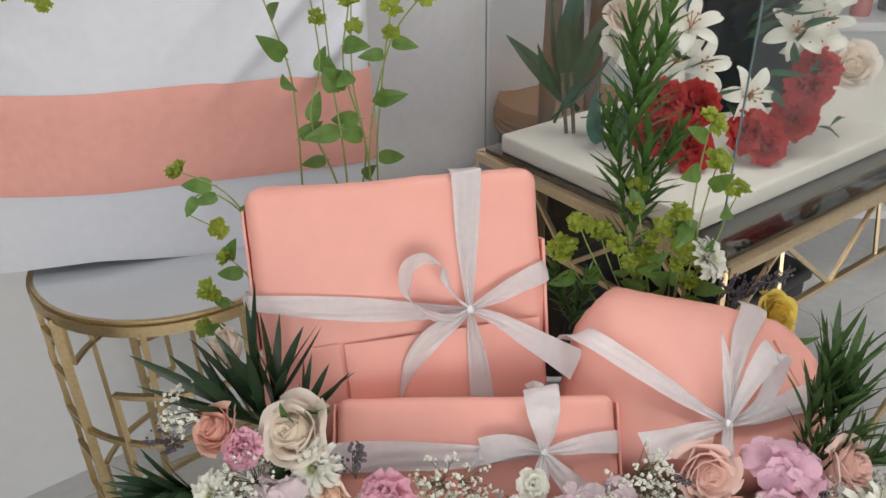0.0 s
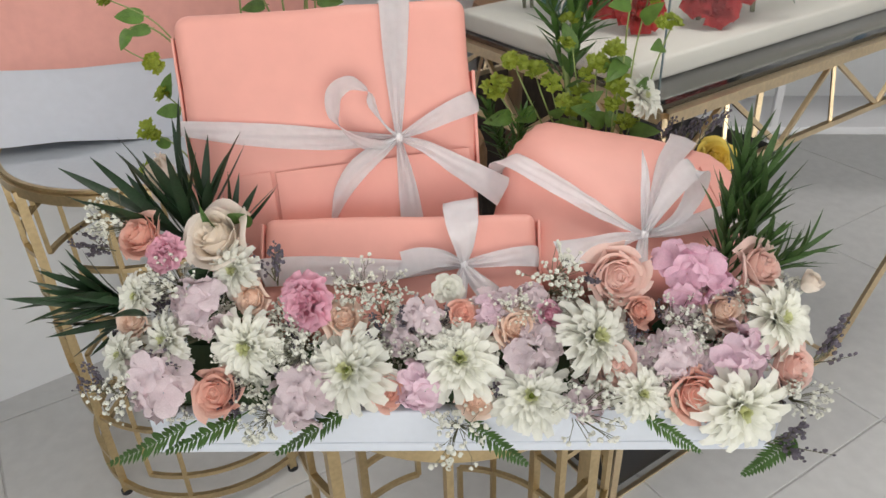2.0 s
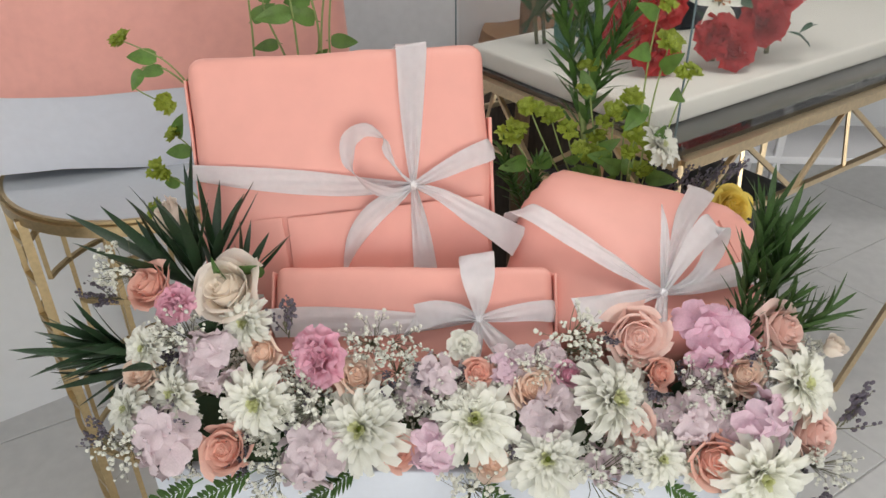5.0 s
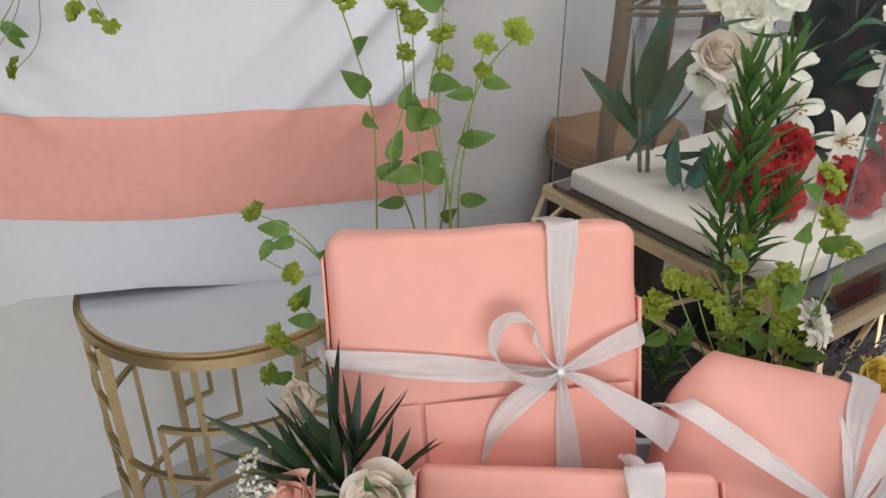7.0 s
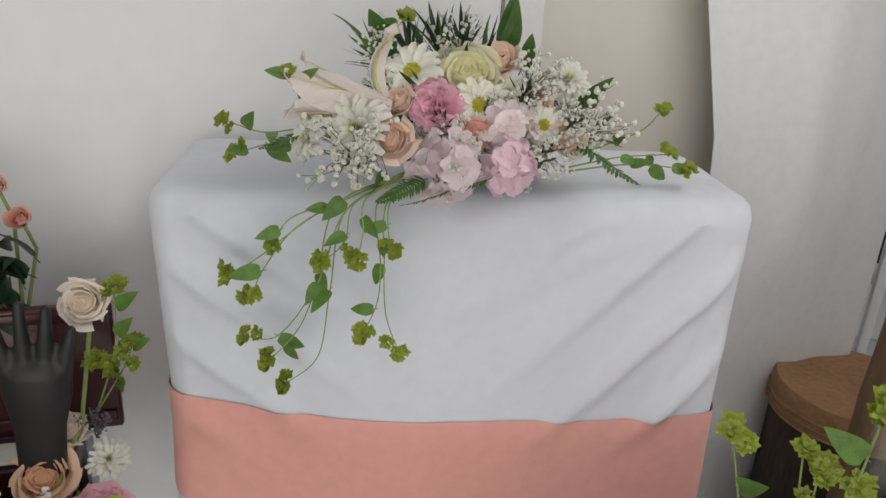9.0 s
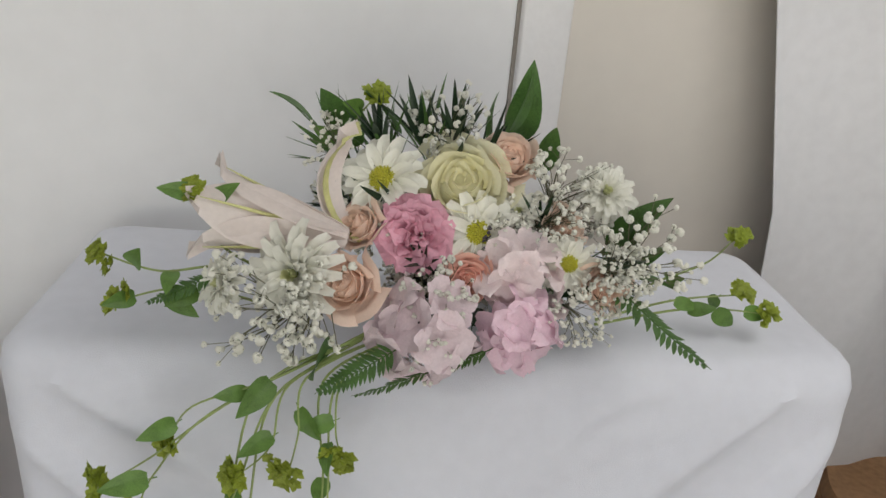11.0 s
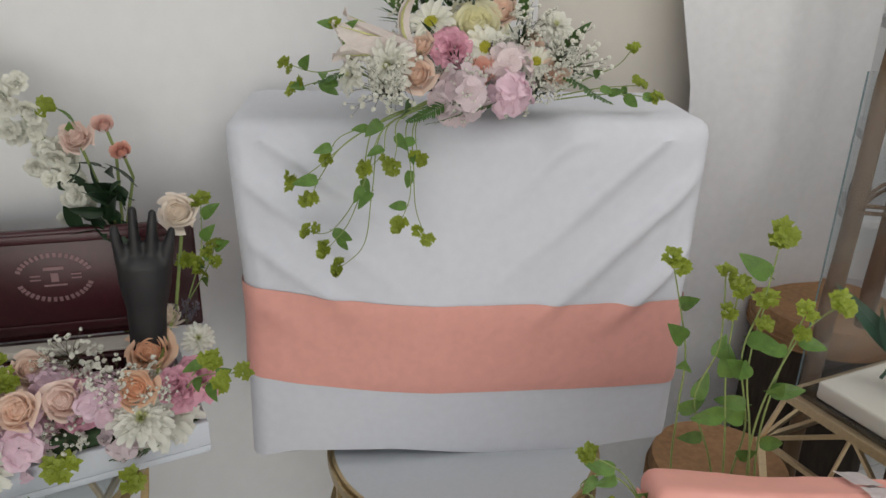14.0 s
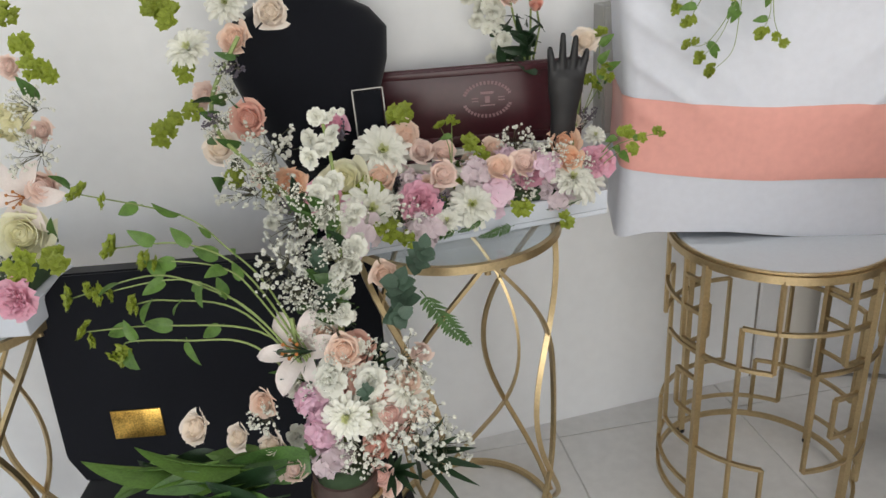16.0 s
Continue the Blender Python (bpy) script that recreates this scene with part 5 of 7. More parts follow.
LIB["redfl"] = [carnation_mesh(PM["red"][0], 5)]
LIB["white"] = [white_mesh(CREAMW, s) for s in (1, 2)]
LIB["lily"] = [lily_mesh(LILYM, 1)]
LIB["whitelily"] = [lily_mesh(WHITE, 1)]
LIB["gyp"] = [gyp_meshes(s) for s in (1, 2, 3)]
LIB["statice"] = [statice_meshes(s) for s in (1, 2)]
LIB["fern"] = [fern_mesh(1), fern_mesh(2)]
LIB["spray"] = [spray_mesh(DARKLEAF, 1, 8, 1.8, 0.095, 19), spray_mesh(DARKLEAF, 2, 9, 1.7, 0.088, 21)]
SPRING = mat("spring_leaf", (0.075, 0.15, 0.045), 0.4, vary=0.25, grain=6, spread=0.2, trans=0.25)
LIB["upspray"] = [spray_mesh(SPRING, 3, 20, 1.25, 0.06, 26, 0.7), spray_mesh(SPRING, 7, 18, 1.3, 0.06, 24, 0.7)]
LIB["freshspray"] = [spray_mesh(MIDLEAF, 1), spray_mesh(MIDLEAF, 2)]
LIB["rosemary"] = [spray_mesh(MIDLEAF, 3, 40, 0.80, 0.055, 34, 1.0), spray_mesh(MIDLEAF, 4, 34, 0.85, 0.055, 36, 1.0)]
LIB["cluster"] = [cluster_mesh(s) for s in (1, 2, 3)]
LIB["leaf"] = [round_leaf_mesh(MIDLEAF, 1), round_leaf_mesh(MIDLEAF, 2, 0.33)]
LIB["lightleaf"] = [round_leaf_mesh(LIGHTLEAF, 1, 0.43)]
LIB["darkleaf"] = [round_leaf_mesh(DARKLEAF, 1, 0.36)]
LIB["fauxleaf"] = [round_leaf_mesh(FAUXG, 1, 0.17)]
LIB["eucalyptus"] = [eucalyptus_mesh(1)]
TEAL = mat("teal_artificial_leaf", (0.060, 0.165, 0.125), 0.5, vary=0.12, grain=20)
LIB["tealleaf"] = [round_leaf_mesh(TEAL, 1, 0.56)]
EYE_MUM, EYE_DAISY, STAMENS = disc_mesh(DISCG, 0.11, 0.10, 1, 24, 0.06), disc_mesh(DISC, 0.30, 0.12, 2, 80, 0.05), stamen_mesh(1)
PART_NAME = {"mum": "chrysanthemum", "daisy": "daisy", "redfl": "red_flower", "white": "stock_flower", "whitelily": "lily", "gyp": "gypsophila", "fern": "fern_frond", "spray": "leaf_spray", "rosemary": "leaf_spray", "freshspray": "leaf_spray", "upspray": "leaf_spray", "cluster": "bupleurum_head", "lightleaf": "leaf", "darkleaf": "leaf", "fauxleaf": "leaf", "tealleaf": "leaf", "eucalyptus": "eucalyptus_sprig"}


def aim(p, d, spin, s):
    return Matrix.Translation(p) @ Vector(d).normalized().to_track_quat("Z", "Y").to_matrix().to_4x4() @ pose(0, 0, 0, 0, 0, spin) @ Matrix.Diagonal((s, s, s, 1))


def bloom(parent, kind, p, d, s, jitter=0.25, spin=None, label=""):
    """One flower or sprig of the arrangement, facing d, of radius s."""
    d = Vector(d).normalized() + Vector((rng.uniform(-1, 1), rng.uniform(-1, 1), rng.uniform(-1, 1))) * jitter
    v = LIB[kind]
    me = v[rng.randrange(len(v))]
    name = PART_NAME.get(kind) or ("rose" if kind[:4] in ("rose", "bud_") else "hydrangea" if kind[:3] == "hyd" else kind)
    s *= 0.84 if name == "hydrangea" else 1.0
    m = aim(p, d, rng.uniform(0, 360) if spin is None else spin, s)
    if isinstance(me, tuple):
        ob = part(name, me[0], None, parent, label, m)
        part(me[1].name.split(".")[0], me[1], None, ob)
    else:
        ob = part(name, me, None, parent, label, m)
    if kind == "mum":
        part("eye", EYE_MUM, None, ob, "green yellow eye")
    elif kind == "daisy":
        part("eye", EYE_DAISY, None, ob, "yellow eye")
    elif kind in ("lily", "whitelily"):
        part("stamen", STAMENS, None, ob)
    return ob


def vine(parent, pts, r=0.0016, leaves=(), head=0.016, leaf=0.022):
    """A bupleurum stem through pts, with round leaves along it and a lime head at its end."""
    bm = bmesh.new()
    n = 8 * (len(pts) - 1)
    line = [spline(pts, i / n) for i in range(n + 1)]
    add_tube(bm, line, [r * (1 - 0.5 * i / n) for i in range(n + 1)], 6)
    part("stem", bm, STEM, parent)
    for t in leaves:
        p = spline(pts, t)
        d = (spline(pts, min(1, t + 0.03)) - spline(pts, t - 0.03)).normalized()
        side = Vector((rng.uniform(-1, 1), rng.uniform(-1, 0.2), rng.uniform(-0.6, 0.5)))
        dd = (d * 0.5 + side).normalized()
        sz = 1.18 * leaf * rng.uniform(0.75, 1.15)
        lm = Matrix.Translation(p + dd * sz * 0.9)
        zz, yy = dd, Vector((rng.uniform(-0.4, 0.4), 1, -0.4))
        yy = (yy - zz * yy.dot(zz)).normalized()
        xx = yy.cross(zz)
        rot = Matrix(((xx.x, yy.x, zz.x, 0), (xx.y, yy.y, zz.y, 0), (xx.z, yy.z, zz.z, 0), (0, 0, 0, 1)))
        part("leaf", LIB["lightleaf"][0], None, parent, "", lm @ rot @ Matrix.Diagonal((sz, sz, sz, 1)))
    if head:
        d = (line[-1] - line[-3]).normalized()
        bloom(parent, "cluster", line[-1], d * 0.4 + Vector((0, -0.5, 0.5)), 1.2 * head * rng.uniform(0.85, 1.25))
        bloom(parent, "cluster", line[-3] + Vector((rng.uniform(-1, 1), -0.3, rng.uniform(-1, 1))) * head * 0.9, d * 0.4 + Vector((0, -0.6, 0.3)), 0.9 * head)


def fill(parent, rows, facing, scale=1.0, jitter=0.3, lift=0.0):
    """rows: kind and its places (x, y, z, radius)."""
    for kind, places in rows:
        for x, y, z, r in places:
            p = Vector((x, y, z))
            d = facing(p)
            k, s = kind, r * scale
            if kind == "gyp":
                s *= 1.15
            if kind == "white":
                s *= 0.8
            if kind == "fern":
                side = Vector((rng.choice((-1.3, -1.0, 0.9)), 0, 0))
                dd = Vector((side.x, d.y * 0.7, -0.55))
                m = aim(p - dd.normalized() * s * 0.4, dd, rng.uniform(-30, 30), s * 1.15)
                part("fern_frond", LIB["fern"][rng.randrange(2)], None, parent, "", m)
                continue
            if kind in ("spray", "leaf", "eucalyptus", "statice", "darkleaf"):
                d = d + Vector((0, 0, 0.5))
            if kind == "white":
                for q in range(2):
                    bloom(parent, k, p + Vector((rng.uniform(-1, 1), rng.uniform(-0.6, 0.6), rng.uniform(-1, 1))) * s * 0.7, d, s * rng.uniform(0.5, 0.72), 0.5)
                continue
            bloom(parent, k, p, d, s, jitter)

# places of the flowers: x, y, z and radius
TRAY_FLOWERS_A = [
    ("rose_coral", [(-0.194, 0.576, 0.88, 0.025), (-0.111, 0.475, 0.759, 0.025), (0.054, 0.475, 0.759, 0.021), (0.13, 0.522, 0.815, 0.015), (0.304, 0.521, 0.815, 0.016), (0.351, 0.47, 0.753, 0.027)]),
    ("rose_cream", [(-0.117, 0.573, 0.877, 0.035)]),
    ("rose_peach", [(-0.079, 0.534, 0.829, 0.019), (0.014, 0.519, 0.812, 0.021), (0.142, 0.469, 0.752, 0.02), (0.183, 0.512, 0.804, 0.025), (0.383, 0.521, 0.814, 0.022), (-0.197, 0.521, 0.814, 0.019)]),
    ("rose_pink", [(0.276, 0.488, 0.775, 0.023), (0.283, 0.544, 0.841, 0.031), (0.423, 0.547, 0.846, 0.026), (0.445, 0.486, 0.772, 0.027)]),
    ("rose_hot", [(0.216, 0.52, 0.813, 0.013)]),
    ("carnation", [(-0.165, 0.563, 0.865, 0.02), (-0.022, 0.531, 0.826, 0.029)]),
]
TRAY_FLOWERS_B = [
    ("hyd_lilac", [(-0.125, 0.528, 0.823, 0.032), (-0.167, 0.481, 0.767, 0.034), (-0.024, 0.472, 0.755, 0.031), (0.196, 0.496, 0.784, 0.028), (0.335, 0.495, 0.783, 0.026), (0.088, 0.518, 0.811, 0.023)]),
    ("hyd_pink", [(0.086, 0.476, 0.76, 0.024), (0.396, 0.494, 0.782, 0.031), (0.156, 0.523, 0.817, 0.015)]),
    ("hyd_mag", [(0.356, 0.544, 0.842, 0.034)]),
    ("mum", [(-0.158, 0.508, 0.799, 0.029), (-0.08, 0.504, 0.794, 0.034), (-0.094, 0.552, 0.851, 0.026), (0.02, 0.488, 0.774, 0.041), (0.126, 0.492, 0.78, 0.039), (0.195, 0.47, 0.753, 0.035), (0.256, 0.505, 0.795, 0.039), (0.298, 0.471, 0.754, 0.025), (0.391, 0.462, 0.744, 0.041), (0.433, 0.515, 0.807, 0.036), (-0.204, 0.499, 0.788, 0.023), (-0.191, 0.536, 0.832, 0.022)]),
]
TRAY_FLOWERS_C = [
    ("gyp", [(-0.159, 0.544, 0.842, 0.025), (-0.033, 0.503, 0.792, 0.025), (0.339, 0.513, 0.804, 0.025), (0.245, 0.462, 0.743, 0.033), (0.122, 0.449, 0.728, 0.027), (0.223, 0.544, 0.842, 0.025), (-0.067, 0.459, 0.739, 0.022), (0.028, 0.541, 0.838, 0.022), (0.178, 0.524, 0.817, 0.017), (0.453, 0.467, 0.749, 0.021), (0.107, 0.509, 0.799, 0.022), (-0.221, 0.585, 0.891, 0.023), (-0.205, 0.478, 0.763, 0.022), (0.052, 0.525, 0.819, 0.019)]),
]
TRAY_FLOWERS_D = [
    ("statice", [(0.047, 0.509, 0.8, 0.019), (-0.148, 0.493, 0.781, 0.026), (-0.059, 0.551, 0.85, 0.026), (0.296, 0.509, 0.8, 0.018), (0.08, 0.516, 0.808, 0.019), (0.437, 0.441, 0.718, 0.032), (0.483, 0.495, 0.783, 0.029), (-0.232, 0.57, 0.873, 0.024), (-0.225, 0.48, 0.765, 0.023), (0.253, 0.544, 0.842, 0.016)]),
    ("fern", [(-0.111, 0.452, 0.731, 0.032), (-0.01, 0.452, 0.732, 0.03), (-0.164, 0.446, 0.724, 0.032), (0.32, 0.449, 0.727, 0.024), (0.154, 0.444, 0.722, 0.027), (0.423, 0.434, 0.71, 0.026)]),
    ("spray", [(-0.235, 0.542, 0.839, 0.042)]),
    ("leaf", [(-0.119, 0.576, 0.881, 0.034), (-0.094, 0.587, 0.893, 0.028)]),
]
TRAY_FLOWERS = TRAY_FLOWERS_A + TRAY_FLOWERS_B + TRAY_FLOWERS_C + TRAY_FLOWERS_D
BOUQUET_A = [
    ("rose_peach", [(-0.449, 1.333, 1.502, 0.028), (-0.563, 1.247, 1.45, 0.023), (-0.561, 1.208, 1.412, 0.028), (-0.392, 1.3, 1.454, 0.021), (-0.349, 1.274, 1.417, 0.022)]),
    ("rose_lemon", [(-0.484, 1.301, 1.48, 0.046)]),
    ("rose_coral", [(-0.463, 1.243, 1.419, 0.021)]),
    ("carnation", [(-0.516, 1.256, 1.446, 0.032)]),
    ("hyd_lilac", [(-0.491, 1.202, 1.387, 0.043)]),
    ("hyd_blush", [(-0.421, 1.257, 1.421, 0.039)]),
    ("hyd_pink", [(-0.413, 1.225, 1.388, 0.033)]),
    ("daisy", [(-0.553, 1.283, 1.482, 0.033), (-0.463, 1.274, 1.449, 0.03), (-0.382, 1.278, 1.431, 0.022)]),
    ("mum", [(-0.597, 1.190, 1.425, 0.036), (-0.359, 1.336, 1.48, 0.025), (-0.432, 1.298, 1.463, 0.017), (-0.655, 1.18, 1.41, 0.023)]),
]
BOUQUET_B = [
    ("gyp", [(-0.610, 1.180, 1.396, 0.040), (-0.585, 1.19, 1.40, 0.034), (-0.485, 1.222, 1.405, 0.029), (-0.325, 1.30, 1.432, 0.038), (-0.345, 1.29, 1.415, 0.030), (-0.37, 1.248, 1.398, 0.024), (-0.398, 1.327, 1.482, 0.031), (-0.6, 1.294, 1.505, 0.023), (-0.481, 1.195, 1.377, 0.023), (-0.507, 1.339, 1.523, 0.031)]),
    ("leaf", [(-0.442, 1.376, 1.541, 0.034), (-0.413, 1.354, 1.512, 0.023), (-0.331, 1.321, 1.458, 0.034), (-0.569, 1.159, 1.367, 0.027), (-0.567, 1.335, 1.535, 0.026), (-0.643, 1.311, 1.533, 0.023), (-0.606, 1.315, 1.527, 0.031)]),
    ("spray", [(-0.568, 1.315, 1.516, 0.03), (-0.533, 1.33, 1.522, 0.033), (-0.499, 1.333, 1.515, 0.03), (-0.409, 1.298, 1.457, 0.022), (-0.504, 1.242, 1.429, 0.019)]),
]
BOUQUET_C = [
    ("fern", [(-0.529, 1.166, 1.363, 0.027), (-0.498, 1.167, 1.355, 0.025), (-0.454, 1.193, 1.368, 0.021), (-0.308, 1.263, 1.396, 0.038), (-0.681, 1.17, 1.407, 0.021)]),
]
BOUQUET = BOUQUET_A + BOUQUET_B + BOUQUET_C
LEFT_FLOWERS_A = [
    ("mum", [(-0.902, 0.95, 0.913, 0.05), (-1.092, 0.785, 0.904, 0.047), (-1.129, 0.729, 0.885, 0.027), (-0.89, 1.058, 0.989, 0.023), (-1.289, 0.771, 1.017, 0.052), (-1.273, 0.663, 0.922, 0.053)]),
    ("carnation", [(-0.873, 1.01, 0.941, 0.037), (-1.007, 0.907, 0.946, 0.04), (-1.188, 0.728, 0.92, 0.043), (-1.359, 0.628, 0.95, 0.045)]),
    ("rose_orange", [(-0.948, 1.007, 0.986, 0.035)]),
    ("rose_cream", [(-0.942, 1.06, 1.024, 0.023)]),
    ("gyp", [(-0.966, 0.955, 0.956, 0.043), (-1.043, 0.942, 0.995, 0.037), (-1.011, 0.869, 0.919, 0.03), (-1.207, 0.686, 0.9, 0.041)]),
    ("hyd_pink", [(-1.063, 0.831, 0.922, 0.049), (-1.056, 0.903, 0.973, 0.03)]),
    ("hyd_lilac", [(-0.937, 0.906, 0.9, 0.036), (-1.166, 0.689, 0.877, 0.037), (-1.293, 0.607, 0.893, 0.052)]),
]
LEFT_FLOWERS_B = [
    ("cluster", [(-0.999, 0.833, 0.883, 0.029), (-0.912, 0.865, 0.853, 0.023), (-1.131, 0.885, 1.007, 0.027), (-1.104, 0.88, 0.986, 0.023), (-1.313, 0.654, 0.941, 0.035), (-1.286, 0.691, 0.953, 0.035), (-1.23, 0.646, 0.883, 0.037), (-1.18, 0.66, 0.863, 0.03), (-1.278, 0.852, 1.073, 0.038)]),
    ("rose_peach", [(-1.082, 0.908, 0.994, 0.027), (-1.179, 0.77, 0.947, 0.025), (-1.279, 0.725, 0.975, 0.034), (-1.259, 0.822, 1.039, 0.033)]),
    ("statice", [(-1.157, 0.802, 0.958, 0.035), (-1.15, 0.737, 0.903, 0.03), (-0.918, 1.074, 1.019, 0.032), (-1.384, 0.752, 1.062, 0.045)]),
    ("rose_blush", [(-1.217, 0.819, 1.009, 0.024), (-1.177, 0.844, 1.003, 0.027)]),
]
LEFT_FLOWERS_C = [
    ("fern", [(-1.029, 0.771, 0.854, 0.028), (-1.127, 0.704, 0.863, 0.024), (-0.914, 0.894, 0.877, 0.027), (-1.08, 0.75, 0.87, 0.021), (-1.274, 0.635, 0.902, 0.04)]),
    ("rose_lemon", [(-1.339, 0.676, 0.974, 0.054)]),
    ("rose_hot", [(-1.392, 0.763, 1.076, 0.028)]),
]
LEFT_FLOWERS = LEFT_FLOWERS_A + LEFT_FLOWERS_B + LEFT_FLOWERS_C
COLUMN_A = [
    ("lily", [(-1.184, 0.236, 0.851, 0.073)]),
    ("rose_peach", [(-1.148, 0.263, 0.871, 0.029), (-1.005, 0.272, 0.755, 0.029), (-1.071, 0.337, 0.953, 0.025), (-1.23, 0.179, 0.777, 0.027)]),
    ("rose_coral", [(-1.099, 0.273, 0.846, 0.031), (-1.053, 0.264, 0.785, 0.033), (-1.119, 0.231, 0.778, 0.022), (-1.025, 0.246, 0.72, 0.025)]),
    ("hyd_mag", [(-1.152, 0.216, 0.779, 0.040)]),
    ("hyd_lilac", [(-1.117, 0.187, 0.686, 0.04)]),
    ("mum", [(-1.071, 0.241, 0.754, 0.045), (-1.02, 0.278, 0.781, 0.041)]),
    ("rose_cream", [(-1.328, 0.121, 0.749, 0.031), (-1.262, 0.142, 0.73, 0.025), (-1.211, 0.158, 0.714, 0.025)]),
    ("rose_blush", [(-1.174, 0.157, 0.678, 0.025), (-1.031, 0.205, 0.641, 0.022), (-1.005, 0.31, 0.833, 0.02)]),
]
COLUMN_B = [
    ("white", [(-1.158, 0.354, 1.071, 0.045), (-1.173, 0.379, 1.138, 0.036), (-1.135, 0.336, 1.012, 0.041), (-1.145, 0.3, 0.947, 0.041), (-1.127, 0.322, 0.974, 0.036), (-1.132, 0.284, 0.901, 0.036), (-1.196, 0.396, 1.193, 0.025), (-1.166, 0.414, 1.203, 0.018), (-1.169, 0.391, 1.158, 0.031), (-1.122, 0.357, 1.044, 0.036)]),
    ("gyp", [(-1.222, 0.279, 0.977, 0.045), (-1.078, 0.214, 0.703, 0.045), (-0.999, 0.267, 0.738, 0.054), (-1.091, 0.268, 0.828, 0.041), (-0.953, 0.266, 0.694, 0.041), (-1.224, 0.172, 0.756, 0.027), (-1.024, 0.296, 0.823, 0.045)]),
    ("eucalyptus", [(-1.039, 0.337, 0.922, 0.05), (-1.023, 0.367, 0.97, 0.041), (-1.048, 0.317, 0.89, 0.041)]),
    ("spray", [(-0.977, 0.252, 0.687, 0.073), (-1.024, 0.22, 0.666, 0.054)]),
]
COLUMN_C = [
    ("fern", [(-0.981, 0.345, 0.885, 0.054)]),
    ("leaf", [(-1.143, 0.182, 0.7, 0.036)]),
]
COLUMN = COLUMN_A + COLUMN_B + COLUMN_C
BUST_SPRAY_A = [
    ("mum", [(-1.573, 0.561, 1.271, 0.049), (-1.517, 0.624, 1.349, 0.044)]),
    ("rose_peach", [(-1.498, 0.602, 1.285, 0.039)]),
    ("rose_coral", [(-1.455, 0.552, 1.141, 0.042)]),
    ("rose_cream", [(-1.501, 0.508, 1.093, 0.039), (-1.436, 0.65, 1.326, 0.039)]),
    ("rose_blush", [(-1.537, 0.538, 1.189, 0.031), (-1.419, 0.519, 1.039, 0.028)]),
    ("rose_orange", [(-1.367, 0.534, 1.02, 0.037)]),
    ("gyp", [(-1.408, 0.545, 1.082, 0.055), (-1.441, 0.496, 1.01, 0.055), (-1.355, 0.508, 0.954, 0.066)]),
    ("cluster", [(-1.615, 0.571, 1.332, 0.044), (-1.647, 0.567, 1.354, 0.037), (-1.603, 0.476, 1.122, 0.037), (-1.551, 0.516, 1.158, 0.033), (-1.585, 0.495, 1.146, 0.028), (-1.464, 0.498, 1.037, 0.033), (-1.574, 0.54, 1.229, 0.033)]),
    ("leaf", [(-1.493, 0.481, 1.029, 0.039), (-1.51, 0.529, 1.145, 0.037)]),
]
BUST_SPRAY_B = [
    ("white", [(-1.406, 0.491, 0.968, 0.039), (-1.378, 0.512, 0.986, 0.033)]),
]
BUST_SPRAY = BUST_SPRAY_A + BUST_SPRAY_B
FAR_FLOWERS = [
    ("rose_blush", [(-1.799, 0.341, 1.279, 0.024), (-1.734, 0.318, 1.169, 0.024), (-1.721, 0.279, 1.077, 0.035)]),
    ("hyd_lemon", [(-1.784, 0.304, 1.188, 0.041)]),
    ("lily", [(-1.752, 0.258, 1.061, 0.071)]),
    ("rose_lemon", [(-1.746, 0.231, 1.001, 0.053)]),
    ("gyp", [(-1.741, 0.296, 1.13, 0.046), (-1.759, 0.326, 1.21, 0.036)]),
    ("cluster", [(-1.756, 0.358, 1.274, 0.033), (-1.727, 0.366, 1.263, 0.027), (-1.779, 0.367, 1.313, 0.031), (-1.74, 0.209, 0.949, 0.041), (-1.685, 0.237, 0.954, 0.037), (-1.807, 0.377, 1.361, 0.035)]),
    ("carnation", [(-1.744, 0.181, 0.894, 0.043)]),
    ("leaf", [(-1.762, 0.338, 1.238, 0.035), (-1.69, 0.297, 1.084, 0.031), (-1.699, 0.253, 1.002, 0.037)]),
]

# ---- flowers on the gift tray ----
ta = thing("flower_arrangement", pose(0, 0, 0), "white, peach and lilac flowers along the gift tray", "flowers")
fill(ta, TRAY_FLOWERS, lambda p: Vector(((p.x - 0.12) * 1.6, -0.72, 0.62 + (p.z - 0.78) * 2)), 1.12)
# filler leaves and small blossoms between them
for k in range(118):
    x, s = rng.uniform(-0.20, 0.45), rng.random()
    p = Vector((x, 0.475 + 0.075 * s, 0.735 + 0.09 * s))
    bloom(ta, rng.choice(("darkleaf", "gyp", "gyp", "gyp", "statice", "statice", "white", "hyd_lilac")), p, (rng.uniform(-0.8, 0.8), -0.7, 0.5), rng.uniform(0.018, 0.026), 0.5)
for k in range(14):
    p = Vector((rng.uniform(-0.20, -0.10), rng.uniform(0.50, 0.68), rng.uniform(0.77, 0.86)))
    bloom(ta, rng.choice(("darkleaf", "leaf", "gyp", "white", "mum")), p, (-0.6, -0.5, 0.6), rng.uniform(0.02, 0.03), 0.4)
